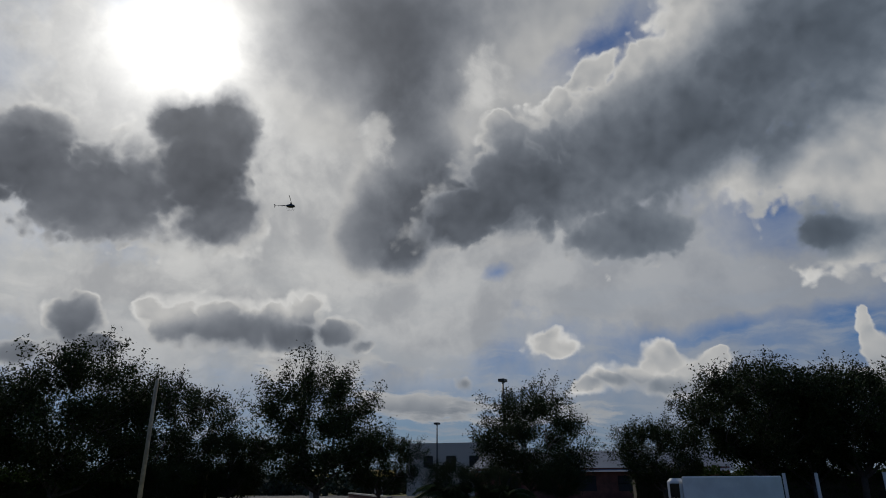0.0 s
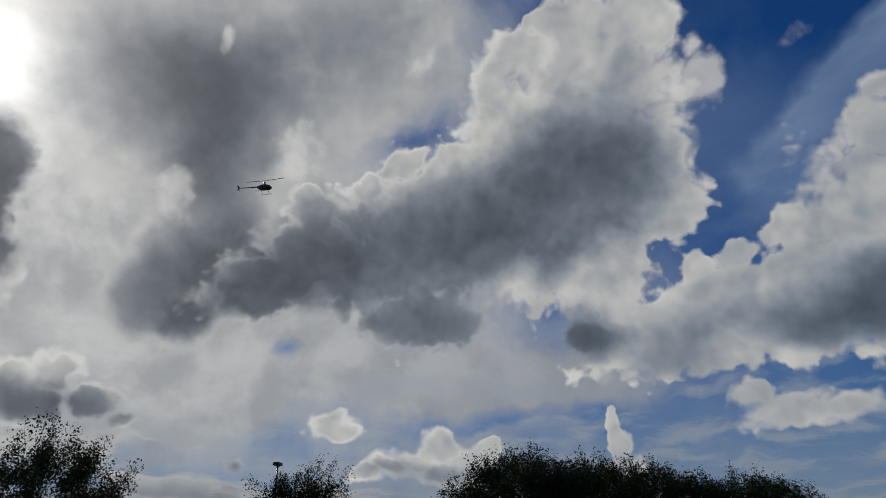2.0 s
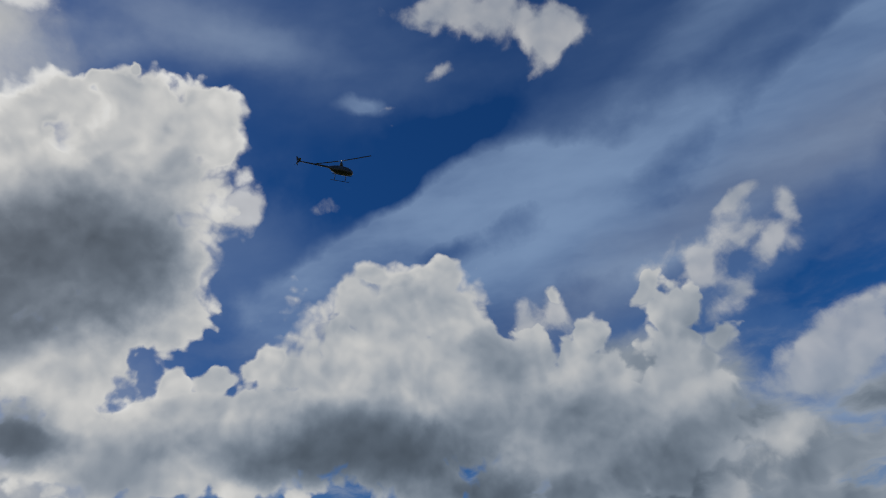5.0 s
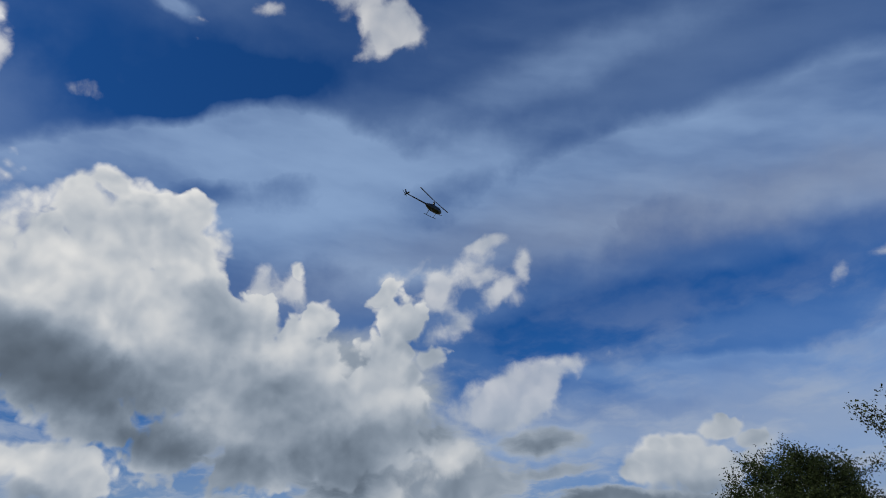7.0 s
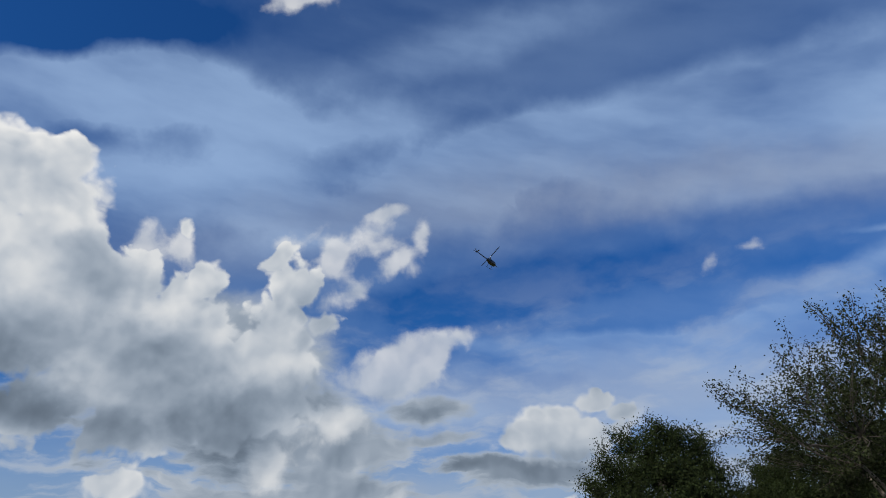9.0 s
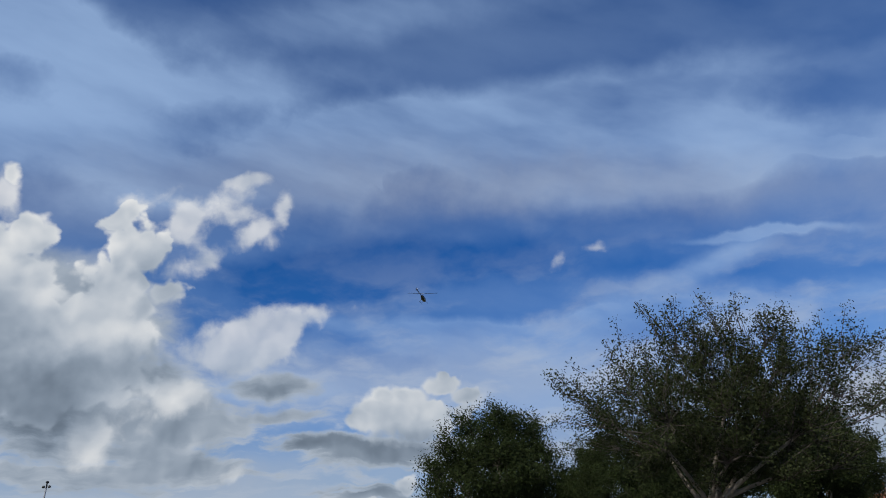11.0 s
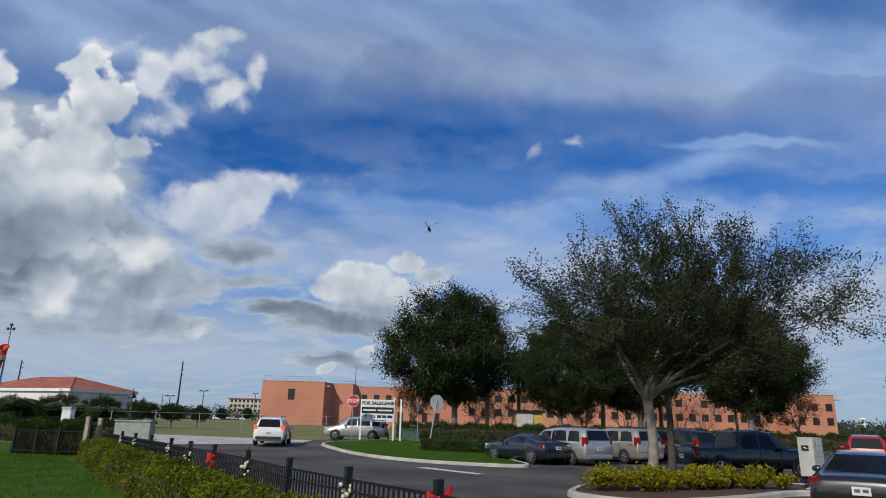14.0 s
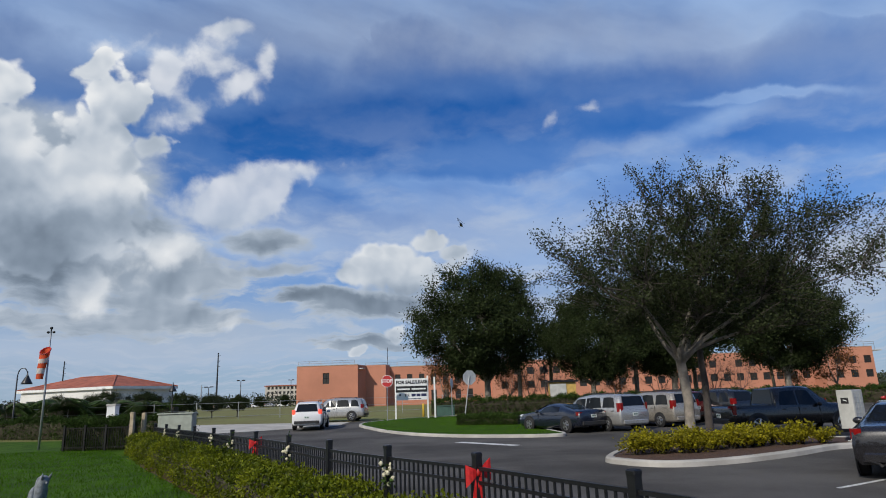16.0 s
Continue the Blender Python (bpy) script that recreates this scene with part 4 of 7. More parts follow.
def build_ground():
    ys = [-3000, -400, -60, 0, 30] + [30 + 2 * i for i in range(1, 18)] + [90, 200, 600, 3000]
    xs = [-3000, -300, -60, 0, 60, 300, 3000]
    v = [(x, y, rise(y) - 0.012) for y in ys for x in xs]
    n = len(xs)
    f = [(j * n + i, j * n + i + 1, (j + 1) * n + i + 1, (j + 1) * n + i) for j in range(len(ys) - 1) for i in range(n - 1)]
    tagged(part("ground", Shape().add(v, f), FIELD), "flat field of short dry yellow green grass", "ground", kind="structure")
    lawn = [(4.5, -6), (3.6, 1.6), (-14.6, 30.6), (-16.2, 36.8), (-24, 39.6), (-60, 47), (-60, -6)]
    sheet("lawn", lawn, GRASS, 0.0, "mown bright green lawn inside the fence", category="lawn")
    road = [(4.2, 1.0), (-14.2, 30.4), (-20, 39.5), (-32, 47), (-60, 55), (-60, 60), (-9, 49.5), (-2, 54), (8, 58), (60, 60), (60, -20), (12, -20)]
    sheet("car_park", road, ASPHALT, 0.006, "worn grey asphalt of the car park and drive", category="asphalt")
    sheet("car_park_west", [(-20, -60), (-75, -75), (-75, 3), (-40, 6), (-20, -6)], ASPHALT, 0.006, "dark asphalt car park under the trees", category="asphalt")
    sheet("concrete_apron", [(-18.2, 40.2), (-8.6, 45.4), (-8.4, 49.6), (-30, 55), (-40, 53)], CONCRETE, 0.014, "pale concrete crossing at the end of the drive", category="concrete")
    # road paint
    sheet("stop_line", [(-0.3, 28.3), (2.0, 25.4), (2.35, 25.7), (0.1, 28.6)], LINE, 0.012, "worn white stop line on the asphalt", category="road marking")
    for x, y in ((6.97, 12.7), (8.6, 9.9)):
        sheet("bay_line", [(x, y), (x + 4.4, y + 2.72), (x + 4.45, y + 2.62), (x + 0.05, y - 0.1)], LINE, 0.012, "white painted parking bay line", category="road marking")
    # grassed island with its kerb
    rim = smooth_outline([(-6.9, 45.6), (-5.45, 40.0), (-3.1, 35.1), (-0.6, 32.1), (1.8, 30.5), (4.1, 29.8), (4.9, 30.6), (4.6, 33.5), (4.0, 40), (3.0, 50.0), (-3.2, 50.6)])
    kerb("kerb_island", rim, "pale concrete kerb round the grassed island")
    sheet("island_lawn", inset(rim, 0.19), GRASS, 0.13, "trimmed green grass on the island", category="lawn")
    # planting bed with the big tree
    bed = smooth_outline([(4.1, 19.0), (4.3, 17.6), (5.3, 16.75), (7.0, 17.1), (9.2, 18.4), (11.2, 19.9), (13.4, 20.6), (14.2, 22.0), (12.5, 23.2), (9.0, 23.6), (6.0, 22.4)])
    kerb("kerb_bed", bed, "pale concrete kerb round the planting bed", 0.26, 0.16)
    sheet("bed_mulch", inset(bed, 0.25), MULCH, 0.13, "dark brown bark mulch in the bed", category="mulch")
    bed2 = [(-14.9, 30.4), (-10.75, 21.9), (-4.5, 12.4), (1.6, 2.2), (3.6, 2.0), (-13.6, 29.2)]
    sheet("hedge_bed", bed2, MULCH, 0.012, "strip of dark bark mulch under the hedge", category="mulch")
    # tufts on the lawns
    rng = np.random.default_rng(5)
    for name, n, region, z0, label in (("lawn_grass", 52000, (-22.0, -3.0, 9.5, 31.5), 0.0, "short bright green grass blades on the lawn"), ("island_grass", 16000, (-6.6, 4.6, 30.2, 49.5), 0.13, "short grass blades on the island")):
        x, y = rng.uniform(region[0], region[1], n), rng.uniform(region[2], region[3], n)
        if name == "lawn_grass":
            keep = x < -4.6 - (y - 12.4) * 0.655
        else:
            keep = (x > -5.2 - (y - 40) * 0.33) & (x > -0.6 - (y - 32.1) * 0.83 + 0.3) & (x > 4.0 - (y - 29.9) * 1.9) & (x < 4.2 - (y - 31) * 0.06)
        x, y = x[keep], y[keep]
        k = len(x)
        z = np.array([rise(q) for q in y]) + z0
        a, h = rng.uniform(0, 6.28, k), rng.uniform(0.03, 0.075, k)
        wx, wy = np.cos(a) * 0.010, np.sin(a) * 0.010
        lx, ly = rng.normal(0, 0.025, k), rng.normal(0, 0.025, k)
        v = np.stack([np.stack([x - wx, y - wy, z], 1), np.stack([x + wx, y + wy, z], 1), np.stack([x + lx, y + ly, z + h], 1)], 1).reshape(-1, 3)
        tagged(part(name, foliage(name, v, np.arange(3 * k).reshape(-1, 3)), BLADE), label, "grass", kind="stuff")


build_ground()


# ---- buildings ----
def wall_with_openings(p0, p1, high, openings, thick=0.35, foot=-0.2):
    """An upright wall from p0 to p1 with rectangular openings (along, width, sill, height) cut through it."""
    p0, p1 = Vector((*p0, 0)), Vector((*p1, 0))
    d = (p1 - p0).normalized()
    nrm = Vector((d.y, -d.x, 0))
    length = (p1 - p0).length
    xs = sorted({0.0, length, *(o[0] - o[1] / 2 for o in openings), *(o[0] + o[1] / 2 for o in openings)})
    zs = sorted({foot, high, *(o[2] for o in openings), *(o[2] + o[3] for o in openings)})
    hole = lambda x, z: any(abs(x - o[0]) < o[1] / 2 and o[2] < z < o[2] + o[3] for o in openings)
    s = Shape()
    q = lambda x, z, b: tuple(p0 + d * x - nrm * (thick * b) + Vector((0, 0, z)))
    for xa, xb in zip(xs, xs[1:]):
        for za, zb in zip(zs, zs[1:]):
            if not hole((xa + xb) / 2, (za + zb) / 2):
                s.add([q(xa, za, 0), q(xb, za, 0), q(xb, zb, 0), q(xa, zb, 0)], [(0, 1, 2, 3)])
                s.add([q(xa, za, 1), q(xb, za, 1), q(xb, zb, 1), q(xa, zb, 1)], [(3, 2, 1, 0)])
    for o in openings:
        a, b, c, e = o[0] - o[1] / 2, o[0] + o[1] / 2, o[2], o[2] + o[3]
        s.add([q(a, c, 0), q(b, c, 0), q(b, e, 0), q(a, e, 0), q(a, c, 1), q(b, c, 1), q(b, e, 1), q(a, e, 1)], [(0, 4, 5, 1), (1, 5, 6, 2), (2, 6, 7, 3), (3, 7, 4, 0)])
    s.add([q(0, high, 0), q(length, high, 0), q(length, high, 1), q(0, high, 1)], [(0, 1, 2, 3)])
    return s, p0, d, nrm


def facade(house, p0, p1, high, openings, mat, pane=True):
    s, o, d, nrm = wall_with_openings(p0, p1, high, openings)
    part("wall", s, mat, house)
    if pane:
        for a, w, sill, h in openings:
            win = Shape()
            c = o + d * a - nrm * 0.22
            q = lambda x, z: tuple(c + d * x + Vector((0, 0, z)))
            win.add([q(-w / 2, sill), q(w / 2, sill), q(w / 2, sill + h), q(-w / 2, sill + h)], [(0, 1, 2, 3)])
            wo = part("window", win, DARK, house)
            bar = Shape()
            c2 = o + d * a - nrm * 0.16
            e = lambda x, z: tuple(c2 + d * x + Vector((0, 0, z)))
            bar.tube([e(-w / 2, sill + h * 0.52), e(w / 2, sill + h * 0.52)], 0.05, 4)
            bar.tube([e(0, sill), e(0, sill + h)], 0.04, 4)
            part("window_frame", bar, TRIM, wo)


def build_orange_building():
    house = base("unfinished_block", pose(0, 0, 0), "long flat-roofed terracotta stucco block with dark window openings", "building")
    z0, top = 0.4, 10.2
    facade(house, (-38, 150), (-23.6, 150), top, [(6.9, 1.55, 6.0, 2.5)], STUCCO)
    facade(house, (-23.6, 150), (-22.4, 155), top, [], STUCCO)
    facade(house, (-22.4, 155), (-17.6, 155), top, [], STUCCO)
    facade(house, (-17.6, 155), (-16.9, 158), top, [], STUCCO)
    row = [(1.9 + 2.95 * i, 1.35, 5.2, 2.7) for i in range(7)]
    facade(house, (-16.9, 158), (8, 158), top - 0.4, row + [(1.9 + 2.95 * i, 1.35, 1.6, 2.3) for i in range(2, 7)], STUCCO)
    rows = [(3.0 + 3.1 * i, 1.7, z, 1.7) for i in range(24) for z in (3.5, 6.7) if not (i in (5, 6, 12, 17) and z > 5)]
    facade(house, (8, 154), (84, 154), top - 0.2, rows, STUCCO)
    facade(house, (8, 158), (8, 154), top - 0.2, [], STUCCO)
    facade(house, (84, 154), (84.5, 150), top, [], STUCCO)
    facade(house, (84.5, 150), (96, 150), top, [(3.3 + 3.4 * i, 1.7, z, 1.7) for i in range(3) for z in (3.3, 6.5)], STUCCO)
    facade(house, (96, 150), (98.5, 156), top - 0.3, [], STUCCO)
    facade(house, (98.5, 156), (98.5, 175), top, [], STUCCO)
    facade(house, (-38, 172), (-38, 150), top, [], STUCCO)
    roof = Shape()
    roof.box(-37.6, 150.4, top - 1.0, -22.5, 172, top - 0.8).box(-22.5, 158.4, top - 1.3, 83.9, 175, top - 1.1).box(84, 150.4, top - 1.0, 98.4, 175, top - 0.8)
    part("roof", roof, CONCRETE, house)
    cap = Shape()
    for (ax, ay), (bx, by) in (((-38.1, 149.9), (-23.5, 149.9)), ((-17.0, 157.9), (8, 157.9)), ((84.4, 149.9), (96.1, 149.9)), ((8, 153.9), (84, 153.9))):
        cap.box(ax, ay, top - (0.4 if ay > 155 else 0.2 if ay > 151 else 0), bx, ay + 0.5, top + 0.12 - (0.4 if ay > 155 else 0.2 if ay > 151 else 0))
    part("parapet_cap", cap, CONCRETE, house)
    for xa, xb, y in ((-37.8, -24.5, 150.6), (-23, 6, 158.6), (85, 97, 150.6)):
        rail = base("roof_rail", pose(0, 0, 0), "thin grey steel guard rail along the roof edge", "railing", "roof rails")
        n = max(2, round((xb - xa) / 2.6))
        z = top - (0.35 if y > 155 else 0)
        for i in range(n + 1):
            x = xa + (xb - xa) * i / n
            part("post", Shape().tube([(x, y, z - 0.9), (x, y, z + 1.15)], 0.05, 5), GREY_METAL, rail)
        for h in (0.62, 1.12):
            part("rail", Shape().tube([(xa, y, z + h), (xb, y, z + h)], 0.045, 5), GREY_METAL, rail)
    mast = Shape().tube([(-17.5, 158.5, 8.8), (-17.5, 158.5, 14.6)], 0.07, 6)
    tagged(part("roof_mast", mast, BLACK_METAL), "thin dark mast standing on the roof", "mast")


def build_white_building():
    house = base("tiled_roof_building", pose(0, 0, 0), "low white stucco building with a red hipped tile roof", "building")
    a, b, c = (-82, 119), (-60, 110), (-54.9, 122.5)
    d = (a[0] + c[0] - b[0], a[1] + c[1] - b[1])
    high = 5.5
    facade(house, a, b, high, [(3.0, 2.4, 1.2, 2.6), (8.2, 4.4, 1.0, 2.9), (14.0, 2.4, 1.2, 2.6), (18.6, 3.2, 1.0, 2.9)], STUCCO_PALE)
    facade(house, b, c, high, [(3.6, 1.2, 0.6, 3.4), (6.6, 3.4, 0.6, 3.6), (10.6, 1.2, 0.6, 3.4)], STUCCO_PALE)
    facade(house, c, d, high, [], STUCCO_PALE)
    facade(house, d, a, high, [], STUCCO_PALE)
    ctr = Vector(((a[0] + c[0]) / 2, (a[1] + c[1]) / 2, 0))
    out = [Vector((p[0], p[1], 0)) + (Vector((p[0], p[1], 0)) - ctr).normalized() * 0.9 for p in (a, b, c, d)]
    along = (Vector((*b, 0)) - Vector((*a, 0))).normalized()
    r1, r2 = ctr - along * 4.6 + Vector((0, 0, 8.1)), ctr + along * 4.6 + Vector((0, 0, 8.1))
    e = [p + Vector((0, 0, high + 0.35)) for p in out]
    part("roof", Shape().add([*e, r1, r2], [(0, 1, 5, 4), (1, 2, 5), (2, 3, 4, 5), (3, 0, 4), (3, 2, 1, 0)]), TILE, house)
    eave = Shape()
    inner = [p.lerp(ctr, 0.03) for p in out]
    for i in range(4):
        p, q = out[i], out[(i + 1) % 4]
        eave.add([p + Vector((0, 0, high - 0.15)), q + Vector((0, 0, high - 0.15)), q + Vector((0, 0, high + 0.33)), p + Vector((0, 0, high + 0.33))], [(0, 1, 2, 3)])
    part("fascia", eave, WHITE_PAINT, house)
    ridge = Shape()
    for p, q in ((e[0], r1), (e[1], r2), (e[2], r2), (r1, r2)):
        ridge.tube([p, q], 0.14, 6)
    part("ridge_tiles", ridge, TILE, house)


def build_far_places():
    """The apartments and woods along the horizon."""
    tower = base("apartment_block", pose(-124, 420, 0), "far pale apartment block with rows of windows", "building")
    facade(tower, (-3, 0), (22, 0), 13.0, [(2.2 + 2.6 * i, 1.5, 2.0 + 3.0 * j, 1.7) for i in range(9) for j in range(4)], FAR_WALL)
    facade(tower, (-6, 14), (-3, 0), 12.5, [], FAR_WALL)
    part("roof", Shape().box(-3.5, -0.6, 13.0, 22.5, 14, 13.6), TILE, tower)
    white = base("white_tower", pose(310, 455, 0), "far white water tower on a thin stem", "tower")
    part("stem", Shape().tube([(0, 0, 0), (0, 0, 9)], 1.4, 10), WHITE_PAINT, white)
    part("tank", Shape().tube([(0, 0, 9), (0, 0, 10.5), (0, 0, 12)], [1.4, 2.2, 2.0], 12), WHITE_PAINT, white)
    rng = np.random.default_rng(3)
    # far woods: uneven clumps in a belt all round, nearer and taller on the west side
    pts, sizes = [], []
    for i in range(1500):
        az = rng.uniform(-175, 75)
        r = rng.uniform(190, 330)
        if -32 < az < -10:
            r = rng.uniform(312, 360)
        elif -18 < az < 36:
            r = rng.uniform(215, 330)
        if az < -60:
            r = rng.uniform(95, 150)
        h = rng.uniform(2.4, 5.6) * r / 220 * (1.25 if az < -60 else 1.0)
        pts.append((r * math.sin(radians(az)), r * math.cos(radians(az)), h))
    c = []
    for x, y, h in pts:
        k = 120
        q = rng.normal(0, 1, (k, 3))
        q *= (rng.uniform(0.1, 1, (k, 1)) ** 0.4) / np.linalg.norm(q, axis=1, keepdims=True)
        q = q * (h * 0.85, h * 0.85, h * 0.5) + (x, y, h * 0.45)
        q[:, 2] = np.abs(q[:, 2])
        c.append(q)
    v, f = leaves(rng, np.concatenate(c), 1, 0.3, 0.95)
    tagged(part("far_woods", foliage("far_woods", v, f), FAR_LEAF), "far dark green woods along the horizon", "woods", kind="stuff")


build_orange_building()
build_white_building()
build_far_places()


# ---- helicopter ----
def build_helicopter():
    """A light four-seat helicopter: nose along +y, its mast over the origin."""
    heli = base("helicopter", pose(-160, -167, 100), "small dark helicopter with two-bladed rotor, flying", "helicopter")
    prof = [(1.98, 0.06, 0.70, 0.78), (1.90, 0.26, 0.52, 0.96), (1.70, 0.44, 0.38, 1.14), (1.35, 0.58, 0.27, 1.36), (0.9, 0.64, 0.22, 1.55), (0.3, 0.65, 0.22, 1.66), (-0.4, 0.62, 0.26, 1.66), (-0.9, 0.54, 0.36, 1.58), (-1.35, 0.40, 0.58, 1.48), (-1.75, 0.24, 0.86, 1.38), (-1.95, 0.14, 1.02, 1.30)]
    ring = lambda y, w, lo, hi: [(w * math.copysign(abs(math.cos(a)) ** 0.75, math.cos(a)), y, (lo + hi) / 2 + (hi - lo) / 2 * math.copysign(abs(math.sin(a)) ** 0.8, math.sin(a))) for a in (2 * math.pi * k / 18 for k in range(18))]
    part("fuselage", Shape().loft([ring(*p) for p in reversed(prof)]), HELI, heli, smooth=True)
    # glazing, a little proud of the shell
    for sx in (1, -1):
        for ya, yb, name in ((0.42, 1.25, "door_window"), (-0.55, 0.30, "door_window")):
            w = Shape().add([(sx * 0.655, ya, 0.98), (sx * 0.655, yb, 0.98), (sx * (0.54 if yb > 1 else 0.60), yb - 0.12, 1.36), (sx * 0.60, ya, 1.38)], [(0, 1, 2, 3)])
            part(name, w, PANE, heli)
    screen = Shape().loft([[(x * 1.01, y + 0.012, z + 0.012) for x, y, z in ring(yy, ww, lo + (hi - lo) * 0.45, hi)] for yy, ww, lo, hi in ((1.36, 0.58, 0.27, 1.36), (1.70, 0.44, 0.38, 1.14), (1.89, 0.27, 0.50, 0.98))], caps=False)
    part("windscreen", screen, PANE, heli, smooth=True)
    part("tail_boom", Shape().tube([(0, -1.6, 1.16), (0, -6.75, 1.28)], [0.17, 0.085], 12), HELI, heli, smooth=True)
    part("mast_fairing", Shape().loft([[(0.13 * math.cos(a), 0.02 + 0.34 * math.sin(a), 1.55) for a in (math.pi * k / 5 for k in range(10))], [(0.09 * math.cos(a), 0.21 * math.sin(a), 2.30) for a in (math.pi * k / 5 for k in range(10))], [(0.06 * math.cos(a), 0.10 * math.sin(a), 2.48) for a in (math.pi * k / 5 for k in range(10))]]), HELI, heli, smooth=True)
    part("mast", Shape().tube([(0, 0, 2.3), (0, 0, 2.80)], 0.045, 8), GREY_METAL, heli)
    fin = lambda pts: Shape().loft([[(0.025, y, z) for y, z in pts], [(-0.025, y, z) for y, z in pts]])
    part("upper_fin", fin([(-6.35, 1.28), (-6.78, 1.28), (-7.12, 2.02), (-6.86, 2.02)]), HELI, heli)
    part("lower_fin", fin([(-6.40, 1.28), (-6.82, 1.26), (-6.98, 0.72), (-6.80, 0.72)]), HELI, heli)
    part("stabiliser", Shape().loft([[(0.02, -6.30, 1.27), (0.02, -6.66, 1.27), (0.02, -6.66, 1.31), (0.02, -6.30, 1.31)], [(0.92, -6.36, 1.27), (0.92, -6.64, 1.27), (0.92, -6.64, 1.30), (0.92, -6.36, 1.30)]]), HELI, heli)
    for sx in (1, -1):
        skid = part("skid", Shape().tube([(sx * 0.98, -1.35, -0.42), (sx * 0.98, 1.30, -0.42), (sx * 0.98, 1.55, -0.36), (sx * 0.98, 1.68, -0.26)], 0.045, 8), BLACK_METAL, heli, smooth=True)
        for y in (-0.75, 0.95):
            part("strut", Shape().tube([(sx * 0.36, y, 0.32), (sx * 0.80, y, -0.12), (sx * 0.98, y, -0.42)], 0.05, 8), BLACK_METAL, skid, smooth=True)
    part("tail_guard", Shape().tube([(-0.02, -6.7, 0.98), (-0.30, -7.05, 0.74), (-0.3, -7.2, 0.72)], 0.018, 6), BLACK_METAL, heli)
    rotor = part("main_rotor", Shape().tube([(0, 0, -0.06), (0, 0, 0.08)], 0.10, 10), GREY_METAL, heli, at=pose(0, 0, 2.72))
    for s in (1, -1):
        blade = Shape().loft([[(-0.13, s * y, 0.02 + c), (0.02, s * y, 0.045 + c), (0.13, s * y, 0.02 + c), (0.02, s * y, 0.0 + c)] for y, c in ((0.55, 0.0), (2.6, 0.06), (5.03, 0.16))])
        part("rotor_blade", blade, HELI_GREY, rotor)
        part("blade_grip", Shape().tube([(0, s * 0.08, 0.02), (0, s * 0.62, 0.02)], 0.05, 6), GREY_METAL, rotor)
    tail = part("tail_rotor", Shape().tube([(-0.10, 0, 0), (0.10, 0, 0)], 0.05, 8), GREY_METAL, heli, at=pose(-0.28, -6.85, 1.35))
    for s in (1, -1):
        part("rotor_blade", Shape().box(-0.012, -0.055, min(s * 0.05, s * 0.74), 0.012, 0.055, max(s * 0.05, s * 0.74)), HELI_GREY, tail)
    return heli, rotor, tail


helicopter, main_rotor, tail_rotor = build_helicopter()

